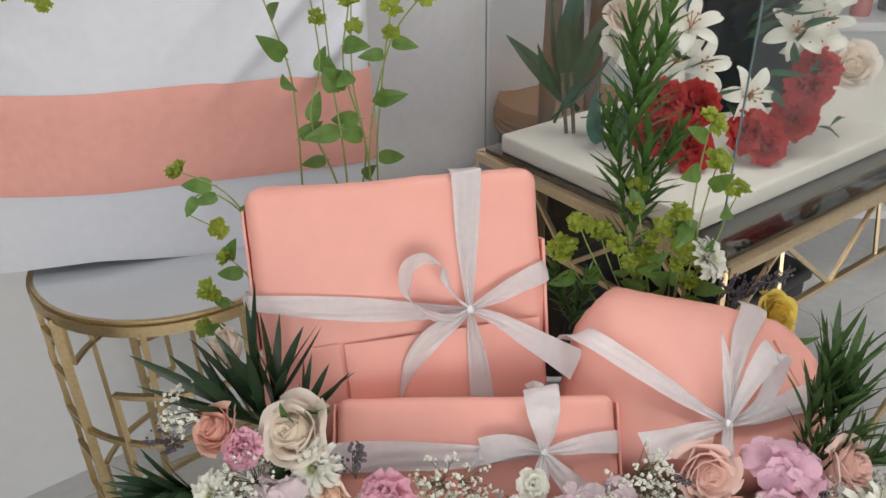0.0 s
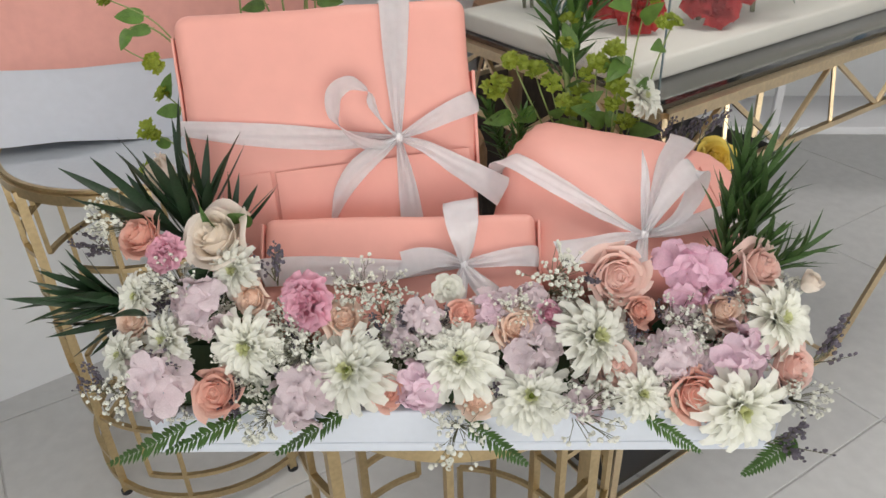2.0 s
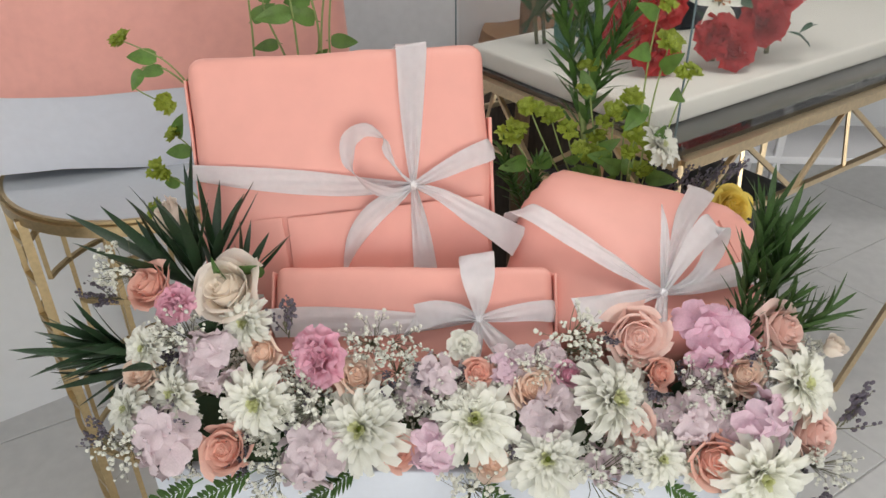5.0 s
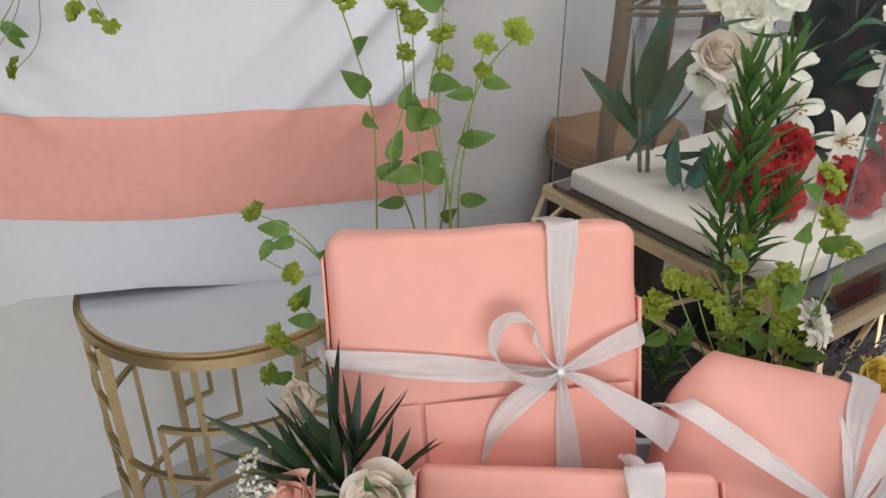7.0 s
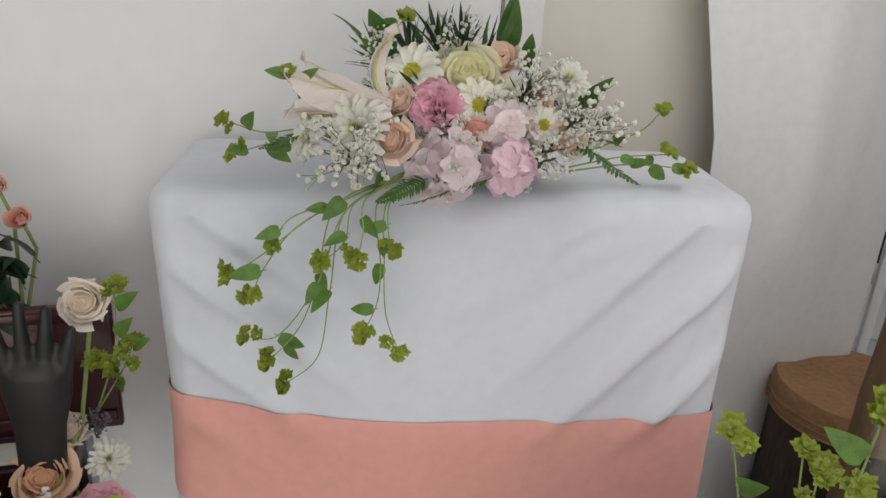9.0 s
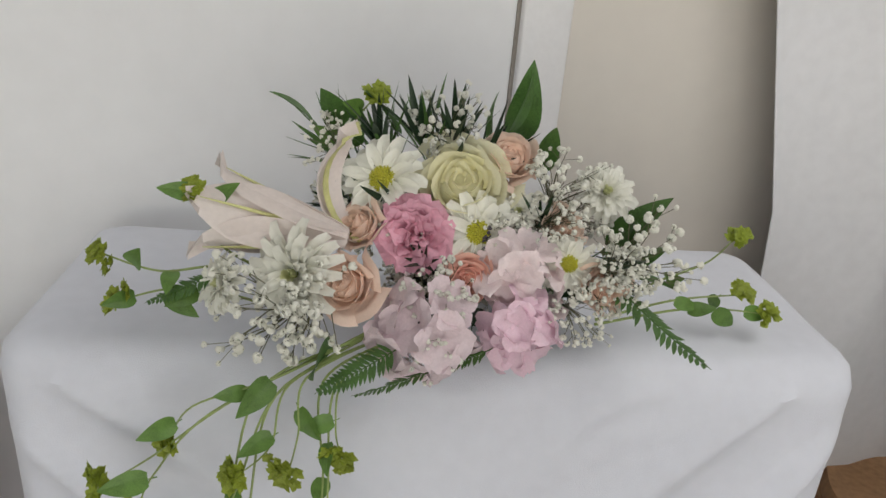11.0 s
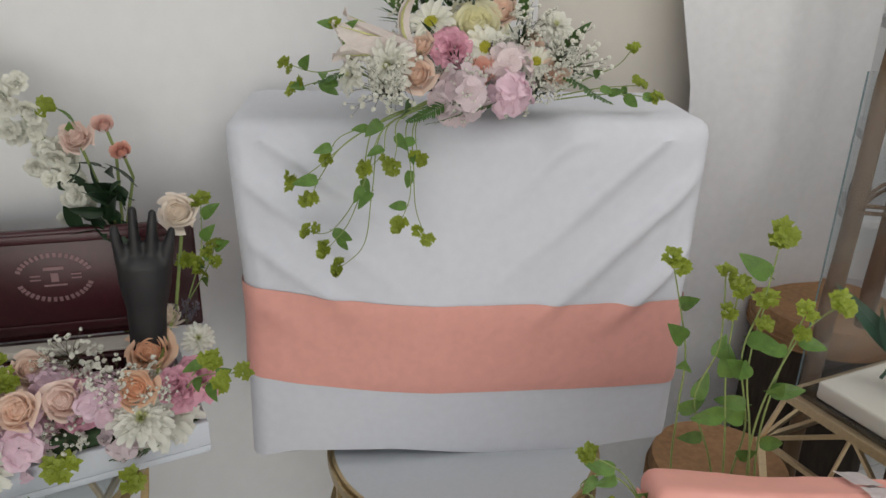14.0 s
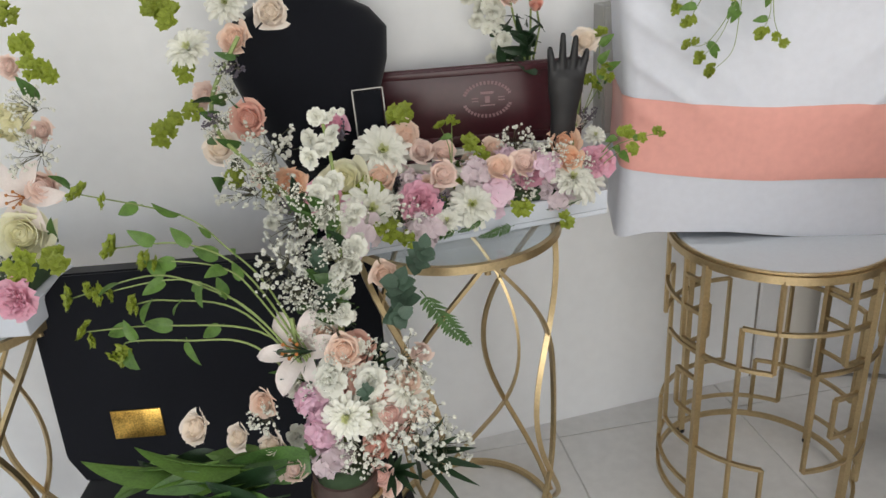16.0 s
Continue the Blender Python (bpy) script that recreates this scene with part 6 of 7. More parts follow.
# dark narrow-leaved sprays at both ends
for p, d, s in (((-0.165, 0.62, 0.90), (-0.25, 0.1, 1), 0.062), ((-0.19, 0.61, 0.89), (-0.75, 0.0, 0.85), 0.062), ((-0.145, 0.64, 0.89), (0.12, 0.05, 1), 0.055), ((-0.115, 0.63, 0.86), (0.3, 0, 0.9), 0.045), ((-0.245, 0.55, 0.81), (-1, -0.15, 0.1), 0.050), ((-0.24, 0.54, 0.83), (-0.9, -0.2, 0.45), 0.050), ((-0.23, 0.55, 0.79), (-0.9, -0.2, -0.25), 0.045),
                ((0.425, 0.60, 0.895), (0.25, 0.1, 1), 0.062), ((0.425, 0.59, 0.875), (0.45, 0.1, 0.95), 0.052), ((0.430, 0.57, 0.85), (0.8, 0.0, 0.8), 0.036), ((0.405, 0.60, 0.87), (-0.1, 0, 1), 0.052), ((0.415, 0.61, 0.92), (0.1, 0, 1), 0.05), ((0.450, 0.56, 0.85), (1.3, -0.1, 0.9), 0.040), ((0.395, 0.575, 0.84), (-0.3, -0.1, 1), 0.040)):
    bloom(ta, "upspray" if p[0] > 0 else "spray", p, (d[0] * 0.6, d[1], d[2]) if p[0] > 0 else d, s * (1.05 if p[0] > 0 else 1.0), 0.08)
bloom(ta, "rose_cream", (-0.215, 0.70, 0.885), (-0.8, -0.5, 0.4), 0.030)
bloom(ta, "darkleaf", (-0.20, 0.69, 0.86), (-0.7, 0, 0.7), 0.04)
bloom(ta, "bud_cream", (0.468, 0.535, 0.835), (0.5, -0.2, 0.8), 0.016)

# stems rising behind the large gift
vb = thing("bupleurum_stems", pose(0, 0, 0), "lime bupleurum stems rising behind the gifts", "foliage")
for pts, lv in (
    ([(-0.10, 0.84, 0.80), (-0.145, 0.90, 0.95), (-0.149, 0.92, 1.05), (-0.150, 0.92, 1.13), (-0.166, 0.92, 1.20), (-0.183, 0.915, 1.26)], (0.4, 0.55, 0.66, 0.8)),
    ([(-0.06, 0.84, 0.80), (-0.075, 0.90, 0.95), (-0.065, 0.92, 1.04), (-0.085, 0.92, 1.14), (-0.072, 0.92, 1.22), (-0.067, 0.92, 1.30)], (0.3, 0.42, 0.55, 0.66, 0.86)),
    ([(-0.07, 0.84, 0.80), (-0.10, 0.90, 0.98), (-0.131, 0.92, 1.07), (-0.113, 0.92, 1.15), (-0.120, 0.92, 1.246)], (0.35, 0.5, 0.7)),
    ([(-0.03, 0.84, 0.80), (-0.05, 0.90, 1.0), (-0.041, 0.92, 1.11), (-0.024, 0.92, 1.206)], (0.4, 0.6, 0.8)),
    ([(-0.04, 0.84, 0.82), (-0.06, 0.9, 1.02), (-0.03, 0.92, 1.16), (0.011, 0.92, 1.22)], (0.5, 0.7)),
    ([(-0.08, 0.84, 0.82), (-0.09, 0.9, 1.02), (-0.10, 0.92, 1.12), (-0.103, 0.92, 1.231)], (0.45, 0.62)),
    ([(-0.05, 0.84, 0.82), (-0.06, 0.9, 1.02), (-0.075, 0.92, 1.12), (-0.07, 0.92, 1.216)], (0.5, 0.7)),
):
    vine(vb, pts, 0.0017, lv, 0.017, 0.021)
vl = thing("bupleurum_stems", pose(0, 0, 0), "curling bupleurum stems beside the large gift", "foliage")
for pts, lv in (
    ([(-0.16, 0.78, 0.88), (-0.185, 0.80, 0.97), (-0.215, 0.80, 1.03), (-0.261, 0.79, 1.062)], (0.5, 0.75)),
    ([(-0.16, 0.78, 0.87), (-0.19, 0.80, 0.985), (-0.232, 0.80, 1.030), (-0.265, 0.80, 1.009), (-0.232, 0.80, 0.985)], (0.45, 0.6)),
    ([(-0.16, 0.77, 0.84), (-0.20, 0.79, 0.92), (-0.225, 0.80, 0.945)], (0.6, 0.95)),
    ([(-0.17, 0.76, 0.83), (-0.22, 0.79, 0.88), (-0.257, 0.80, 0.900)], (0.6,)),
    ([(-0.17, 0.76, 0.82), (-0.24, 0.79, 0.85), (-0.269, 0.80, 0.846)], (0.5,)),
):
    vine(vl, pts, 0.0014, lv, 0.013, 0.017)
# lime heads and rosemary-like sprays beside the glass case
vr = thing("bupleurum_stems", pose(0, 0, 0), "lime bupleurum and dark narrow leaves beside the glass case", "foliage")
B = (0.30, 0.80, 0.74)
for q, lv in (
    ((0.342, 0.84, 1.094), (0.5, 0.7, 0.85)), ((0.357, 0.84, 1.038), (0.6, 0.8)), ((0.389, 0.84, 1.005), (0.6, 0.8)), ((0.267, 0.84, 1.011), (0.5, 0.75)), ((0.225, 0.84, 0.951), (0.6,)), ((0.177, 0.83, 0.932), (0.7,)),
    ((0.283, 0.83, 0.926), (0.6, 0.9)), ((0.319, 0.84, 0.972), (0.5, 0.8)), ((0.358, 0.84, 0.900), (0.7,)), ((0.342, 0.83, 0.883), (0.7,)), ((0.272, 0.83, 0.901), (0.6,)), ((0.200, 0.84, 0.959), (0.6,)), ((0.300, 0.83, 0.960), (0.6,)), ((0.245, 0.83, 0.935), (0.6,)), ((0.330, 0.83, 0.930), (0.6,)),
):
    q = Vector(q)
    vine(vr, [B, Vector(B).lerp(q, 0.45) + Vector((0.01, 0.01, -0.01)), Vector(B).lerp(q, 0.8), q], 0.0016, lv, 0.017, 0.020)
for p, d, s in (((0.268, 0.86, 0.98), (0.0, 0.05, 1), 0.085), ((0.250, 0.87, 1.12), (-0.12, 0.05, 1), 0.085), ((0.270, 0.87, 1.14), (0.12, 0.0, 1), 0.080), ((0.240, 0.86, 1.03), (-0.3, 0, 1), 0.065), ((0.29, 0.86, 1.02), (0.3, 0, 1), 0.06), ((0.182, 0.82, 0.875), (-0.3, -0.1, 1), 0.045), ((0.20, 0.82, 0.86), (0.1, -0.1, 1), 0.045)):
    bloom(vr, "rosemary", p, d, s, 0.05)
bloom(vr, "mum", (0.357, 0.82, 0.920), (0.6, -0.5, 0.4), 0.030)
bloom(vr, "rose_yellow", (0.470, 0.84, 0.825), (0.3, -0.6, 0.6), 0.030)
bloom(vr, "leaf", (0.500, 0.82, 0.79), (0.8, -0.1, 0.2), 0.034)
bloom(vr, "leaf", (0.495, 0.82, 0.76), (0.9, -0.2, -0.1), 0.030)
for p in ((0.395, 0.84, 0.855), (0.425, 0.84, 0.86), (0.41, 0.84, 0.84), (0.45, 0.84, 0.87)):
    bloom(vr, "statice", p, (0.2, -0.2, 1), 0.028)
bm = bmesh.new()
add_tube(bm, [Vector((0.30, 0.79, 0.735)), Vector((0.30, 0.80, 0.755)), Vector((0.285, 0.82, 0.84)), Vector((0.265, 0.86, 0.95))], [0.02, 0.02, 0.006, 0.004], 8)
part("stem", bm, STEM, vr)

# ---- bouquet on the covered box ----
bq = thing("bouquet", pose(0, 0, 0), "mixed bouquet of lilies, roses and daisies on the cloth", "bouquet")
CX = Vector((-0.475, 1.30, 1.36))
BOUQUET = [(k, [(x, y, z, r * (1.3 if k == "leaf" else 1.0)) for x, y, z, r in v]) for k, v in BOUQUET]
fill(bq, BOUQUET, lambda p: Vector(((p.x - CX.x) * 4.2, -0.85 + (p.y - CX.y) * 3, (p.z - CX.z) * 5.0 + 0.12)), 1.16, 0.2)
for k in range(64):
    a = rng.uniform(0, 6.283)
    p = CX + Vector((0.15 * math.cos(a) * rng.random(), 0.02 + 0.05 * math.sin(a), rng.uniform(-0.01, 0.10)))
    bloom(bq, rng.choice(("darkleaf", "leaf", "gyp", "gyp", "spray")), p, (math.cos(a), -0.5, 0.6), rng.uniform(0.022, 0.034), 0.4)
for p, d in (((-0.57, 1.33, 1.50), (-0.5, 0.1, 1)), ((-0.53, 1.345, 1.51), (-0.1, 0.1, 1)), ((-0.50, 1.35, 1.51), (0.25, 0.1, 1)), ((-0.61, 1.32, 1.49), (-0.9, 0, 0.7)), ((-0.47, 1.35, 1.49), (0.5, 0.1, 0.9))):
    bloom(bq, "freshspray" if p[0] < -0.52 else "spray", p, d, 0.042, 0.1)
for p, d, s in (((-0.315, 1.325, 1.425), (0.9, 0.1, 0.35), 0.034), ((-0.335, 1.325, 1.445), (0.7, 0.1, 0.6), 0.032), ((-0.30, 1.32, 1.41), (0.95, -0.1, 0.1), 0.030), ((-0.44, 1.36, 1.545), (0.45, 0, 0.9), 0.034), ((-0.475, 1.37, 1.53), (-0.1, 0, 1), 0.030)):
    bloom(bq, "leaf", p, d, s, 0.1)
for k in range(26):
    a = rng.uniform(0, 6.283)
    p = CX + Vector((0.02 + 0.13 * math.cos(a) * rng.random(), -0.03 + 0.02 * math.sin(a), rng.uniform(0.0, 0.09)))
    bloom(bq, rng.choice(("gyp", "gyp", "statice", "darkleaf")), p, (math.cos(a) * 0.7, -0.7, 0.5), rng.uniform(0.020, 0.028), 0.4)
# lily on its side, with one petal standing
bm = bmesh.new()
for az, L, out in ((0.0, 1.5, 12), (1.2, 1.42, 17), (2.5, 1.5, 8), (3.6, 1.35, 15), (4.9, 1.45, 11)):
    petal(bm, az, L, 0.30, 16, out, 0.05, 0, cup=0.45, nu=5, nv=10, tip=0.10, base=0.35, ruffle=0.05, seed=az)
lily_m = aim((-0.565, 1.225, 1.447), (-0.97, -0.12, 0.10), 40, 0.088)
lily = part("lily", bm, LILYM, bq, "half-open pale pink lily", lily_m)
RIB = mat("lily_rib", (0.66, 0.66, 0.30), 0.5, vary=0.15, grain=30)
for az, L, out in ((0.0, 1.5, 12), (1.2, 1.42, 17), (2.5, 1.5, 8), (3.6, 1.35, 15), (4.9, 1.45, 11)):
    bm = bmesh.new()
    ray = [Vector((math.cos(az) * (0.05 + math.sin(radians(16 + (out - 16) * 0.5 * v)) * L * v + 0.014), math.sin(az) * (0.05 + math.sin(radians(16 + (out - 16) * 0.5 * v)) * L * v + 0.014), math.cos(radians(16)) * L * v)) for v in (0.2, 0.4, 0.6, 0.8, 0.92)]
    add_tube(bm, ray, [0.018, 0.020, 0.017, 0.011, 0.004], 6)
    part("rib", bm, RIB, lily, "yellow green petal rib")
stand = pose(-0.560, 1.235, 1.440, 0, 0, -14) @ Matrix.Diagonal((0.074, 0.074, 0.074, 1))
bm = bmesh.new()
petal(bm, math.pi, 1.75, 0.25, 84, -70, 0.0, 0, cup=0.5, nu=5, nv=12, tip=0.12, base=0.55)
sp = part("lily_petal", bm, LILYM, bq, "curved standing lily petal", stand)
bm = bmesh.new()
petal(bm, math.pi, 1.70, 0.06, 84, -70, -0.02, 0.012, cup=0.3, nu=3, nv=12, tip=0.10, base=0.7)
part("rib", bm, RIB, sp, "yellow rib along the petal", Matrix.Translation((0.016, 0, 0)))
for pts, lv in (
    ([(-0.60, 1.215, 1.372), (-0.655, 1.19, 1.395), (-0.700, 1.175, 1.400), (-0.745, 1.165, 1.385)], (0.5, 0.7, 0.85)),
    ([(-0.60, 1.22, 1.385), (-0.66, 1.2, 1.415), (-0.712, 1.18, 1.412), (-0.757, 1.17, 1.425)], (0.6, 0.8)),
    ([(-0.60, 1.23, 1.39), (-0.66, 1.2, 1.43), (-0.675, 1.195, 1.463), (-0.682, 1.19, 1.486)], (0.5, 0.7, 0.9)),
    ([(-0.35, 1.30, 1.38), (-0.30, 1.335, 1.40), (-0.254, 1.355, 1.42), (-0.234, 1.36, 1.445)], (0.4,)),
    ([(-0.35, 1.29, 1.37), (-0.277, 1.335, 1.375), (-0.229, 1.36, 1.372), (-0.184, 1.375, 1.367)], (0.4, 0.6, 0.8)),
    ([(-0.35, 1.29, 1.375), (-0.28, 1.335, 1.385), (-0.214, 1.365, 1.388)], (0.5, 0.8)),
    ([(-0.58, 1.30, 1.43), (-0.60, 1.315, 1.50), (-0.575, 1.33, 1.545)], (0.5, 0.8)),
):
    vine(bq, pts, 0.0014, lv, 0.013, 0.017)
# stems falling over the front of the cloth
for pts, lv in (
    ([(-0.54, 1.20, 1.375), (-0.60, 1.150, 1.345), (-0.665, 1.125, 1.314), (-0.688, 1.118, 1.272)], (0.35, 0.5, 0.8)),
    ([(-0.54, 1.20, 1.372), (-0.63, 1.135, 1.325), (-0.70, 1.105, 1.26), (-0.743, 1.095, 1.223)], (0.3, 0.6)),
    ([(-0.55, 1.19, 1.37), (-0.65, 1.125, 1.31), (-0.70, 1.105, 1.24), (-0.719, 1.10, 1.197)], (0.7,)),
    ([(-0.54, 1.20, 1.37), (-0.612, 1.142, 1.335), (-0.640, 1.10, 1.22), (-0.690, 1.085, 1.14), (-0.728, 1.08, 1.135)], (0.45, 0.6, 0.75)),
    ([(-0.54, 1.20, 1.37), (-0.600, 1.142, 1.33), (-0.625, 1.10, 1.25), (-0.660, 1.085, 1.16), (-0.704, 1.08, 1.099)], (0.55, 0.7, 0.85)),
    ([(-0.53, 1.20, 1.37), (-0.600, 1.142, 1.33), (-0.620, 1.10, 1.22), (-0.640, 1.08, 1.12), (-0.684, 1.075, 1.068)], (0.5, 0.75)),
    ([(-0.53, 1.20, 1.37), (-0.578, 1.155, 1.345), (-0.580, 1.13, 1.30), (-0.586, 1.115, 1.267)], (0.5,)),
    ([(-0.52, 1.20, 1.37), (-0.566, 1.160, 1.34), (-0.562, 1.125, 1.26), (-0.564, 1.10, 1.21), (-0.584, 1.09, 1.160)], (0.5, 0.7, 0.8)),
    ([(-0.52, 1.20, 1.37), (-0.555, 1.160, 1.34), (-0.556, 1.12, 1.26), (-0.556, 1.10, 1.19), (-0.543, 1.09, 1.137)], (0.4, 0.75)),
    ([(-0.52, 1.20, 1.37), (-0.550, 1.165, 1.345), (-0.552, 1.14, 1.305), (-0.546, 1.13, 1.281)], (0.6,)),
    ([(-0.53, 1.20, 1.37), (-0.590, 1.15, 1.34), (-0.60, 1.12, 1.29), (-0.624, 1.105, 1.262)], (0.6, 0.9)),
):
    pts = [(x + 0.12 * (1.37 - z), y, z + 0.22 * (1.37 - z)) for x, y, z in pts]
    vine(bq, pts, 0.0012, lv[::2], 0.0150, 0.0185)

# ---- flowers on the jewellery tray ----
lf = thing("flower_arrangement", pose(0, 0, 0), "pink, white and peach flowers along the jewellery tray", "flowers")
fill(lf, LEFT_FLOWERS, lambda p: Vector((0.45, -0.62, 0.66)), 1.18, 0.3)
for k in range(80):
    s, q = rng.uniform(0.02, 0.64), rng.random()
    p = LT @ Vector((s * 0.94, 0.02 + 0.085 * q, 0.055 + 0.05 * q))
    bloom(lf, rng.choice(("darkleaf", "leaf", "gyp", "statice", "gyp", "cluster", "white", "mum", "hyd_lilac", "leaf")), p, (0.4 + rng.uniform(-0.5, 0.5), -0.7, 0.5), rng.uniform(0.022, 0.036), 0.4)
for pts, lv in (
    ([(-0.881, 0.986, 0.94), (-0.827, 0.95, 1.012), (-0.793, 0.928, 1.035)], (0.6,)), ([(-0.881, 0.977, 0.931), (-0.818, 0.924, 1.007), (-0.727, 0.888, 1.048)], (0.5, 0.7)), ([(-0.881, 0.977, 0.922), (-0.818, 0.942, 0.985), (-0.783, 0.924, 1.003)], (0.6,)),
    ([(-1.145, 0.807, 0.958), (-1.142, 0.812, 1.021), (-1.162, 0.866, 1.064)], (0.7,)), ([(-1.145, 0.807, 0.958), (-1.149, 0.812, 1.021), (-1.19, 0.866, 1.05)], ()),
    ([(-0.925, 1.094, 1.032), (-0.897, 1.108, 1.125), (-0.892, 1.113, 1.209)], (0.6, 0.8)), ([(-0.925, 1.094, 1.032), (-0.888, 1.108, 1.097), (-0.874, 1.113, 1.134)], (0.6, 0.9)),
):
    vine(lf, pts, 0.0014, lv, 0.016, 0.018)
for k, p, r in (("rose_orange", (-0.912, 0.91, 0.981), 0.033), ("hyd_pink", (-0.961, 0.883, 0.972), 0.040), ("gyp", (-0.943, 0.892, 0.994), 0.036), ("gyp", (-0.894, 0.924, 0.958), 0.034), ("carnation", (-0.872, 0.955, 0.958), 0.038), ("mum", (-0.903, 0.901, 0.936), 0.048), ("rose_blush", (-0.997, 0.861, 0.981), 0.032), ("rose_peach", (-1.042, 0.825, 0.981), 0.032), ("hyd_lilac", (-1.087, 0.798, 0.976), 0.036), ("rose_blush", (-1.14, 0.754, 0.981), 0.032)):
    bloom(lf, k, p, (0.45, -0.65, 0.6), r, 0.2)
for k in range(8):
    bloom(lf, rng.choice(("leaf", "lightleaf", "cluster")), (-0.902 + rng.uniform(-0.03, 0.04), 1.10, 1.153 + rng.uniform(-0.09, 0.05)), (rng.uniform(-0.5, 0.9), -0.4, rng.uniform(-0.4, 0.6)), rng.uniform(0.016, 0.022))
bloom(lf, "rose_cream", (-0.92, 1.089, 1.197), (0.35, -0.8, 0.4), 0.034)
bm = bmesh.new()
add_tube(bm, [Vector((-0.93, 0.991, 0.958)), Vector((-0.934, 1.075, 1.032)), Vector((-0.92, 1.099, 1.171))], 0.003, 6)
part("stem", bm, STEM, lf)

for k in range(34):
    s, q = rng.uniform(0.06, 0.62), rng.random()
    p = LT @ Vector((s * 0.94, 0.055 + 0.075 * q, 0.10 + 0.035 * q))
    bloom(lf, rng.choice(("mum", "white", "hyd_pink", "mum", "gyp", "hyd_blush", "rose_peach", "cluster", "lightleaf")), p, (0.4, -0.75, 0.5), rng.uniform(0.024, 0.034), 0.35)

# white garland with pink roses standing behind the jewellery box
gr = thing("white_garland", pose(0, 0, 0), "arching garland of white stock flowers and pink roses", "flowers")
gpts = [(-1.115, 1.165, 1.12), (-1.148, 1.16, 1.177), (-1.165, 1.150, 1.24), (-1.185, 1.135, 1.30), (-1.215, 1.11, 1.365), (-1.255, 1.08, 1.415), (-1.32, 1.03, 1.47), (-1.42, 0.95, 1.53), (-1.54, 0.86, 1.57)]
bm = bmesh.new()
add_tube(bm, [spline([(-1.10, 1.175, 0.84)] + gpts, i / 40) for i in range(41)], 0.004, 6)
part("stem", bm, STEM, gr)
for k in range(84):
    p = spline(gpts, k / 83)
    bloom(gr, "white", p + Vector((rng.uniform(-0.034, 0.034), rng.uniform(-0.03, 0.012), rng.uniform(-0.03, 0.03))), (0.4 + rng.uniform(-0.4, 0.4), -0.85, rng.uniform(-0.3, 0.5)), rng.uniform(0.016, 0.026), 0.4)
for k, p, s in (("rose_blush", (-1.107, 1.125, 1.297), 0.030), ("bud_pink", (-1.071, 1.150, 1.314), 0.024), ("bud_coral", (-1.054, 1.163, 1.267), 0.024)):
    bloom(gr, k, p, (0.35, -0.75, 0.5), s, 0.1)
    bm = bmesh.new()
    add_tube(bm, [Vector((-1.075, 1.165, 1.10)), Vector(p) + Vector((0.002, 0.02, -0.05)), Vector(p) + Vector((0, 0.006, -0.01))], 0.0026, 6)
    part("stem", bm, STEM, gr)
for k in range(24):
    p = Vector((-1.075, 1.155, 1.185)) + Vector((rng.uniform(-0.045, 0.05), rng.uniform(-0.03, 0.02), rng.uniform(-0.07, 0.06)))
    bloom(gr, "darkleaf", p + Vector((-0.012, -0.015, 0.012)), (rng.uniform(-0.8, 0.9), rng.uniform(-0.3, 0.1), rng.uniform(-0.2, 0.9)), rng.uniform(0.028, 0.042))
bloom(gr, "cluster", (-1.14, 1.11, 1.345), (0.3, -0.8, 0.4), 0.024)
bloom(gr, "lightleaf", (-1.112, 1.12, 1.335), (0, -0.3, 1), 0.022)
bloom(gr, "lightleaf", (-1.112, 1.12, 1.31), (0.3, -0.5, 0.3), 0.018)

# ---- flower spray on the necklace bust ----
bs = thing("flower_spray", pose(0, 0, 0), "peach roses and white flowers pinned beside the bust", "flowers")
fill(bs, BUST_SPRAY, lambda p: Vector((0.30, -0.85, 0.35)), 0.95, 0.25)
for k in range(26):
    p = spline([(-1.30, 0.47, 0.98), (-1.38, 0.45, 1.06), (-1.46, 0.45, 1.13), (-1.47, 0.46, 1.20), (-1.42, 0.50, 1.28)], k / 25)
    bloom(bs, rng.choice(("leaf", "cluster", "gyp", "darkleaf", "statice")), p + Vector((rng.uniform(-0.03, 0.03), rng.uniform(0, 0.03), rng.uniform(-0.03, 0.03))), (rng.uniform(-0.7, 0.5), -0.7, 0.3), rng.uniform(0.022, 0.032), 0.4)
bm = bmesh.new()
add_tube(bm, [spline([(-1.33, 0.60, 0.90), (-1.31, 0.50, 0.97), (-1.38, 0.47, 1.06), (-1.46, 0.47, 1.13), (-1.47, 0.48, 1.20), (-1.42, 0.52, 1.30)], i / 30) for i in range(31)], 0.004, 6)
part("stem", bm, STEM, bs)

# ---- standing flowers in the vase ----
cl = thing("standing_flowers", pose(0, 0, 0), "tall vase arrangement of lilies, roses and white stock", "flowers")
fill(cl, COLUMN, lambda p: Vector(((p.x + 1.15) * 2.5 + 0.25, -0.75, 0.45)), 1.0, 0.3)
for k in range(44):
    q = rng.random()
    p = Vector((-1.14 + rng.uniform(-0.09, 0.09), 0.235 + rng.uniform(-0.02, 0.04), 0.64 + 0.24 * q))
    bloom(cl, rng.choice(("darkleaf", "leaf", "gyp", "spray", "white", "eucalyptus")), p, (rng.uniform(-0.8, 0.9), -0.5, rng.uniform(-0.1, 0.9)), rng.uniform(0.024, 0.036), 0.3)
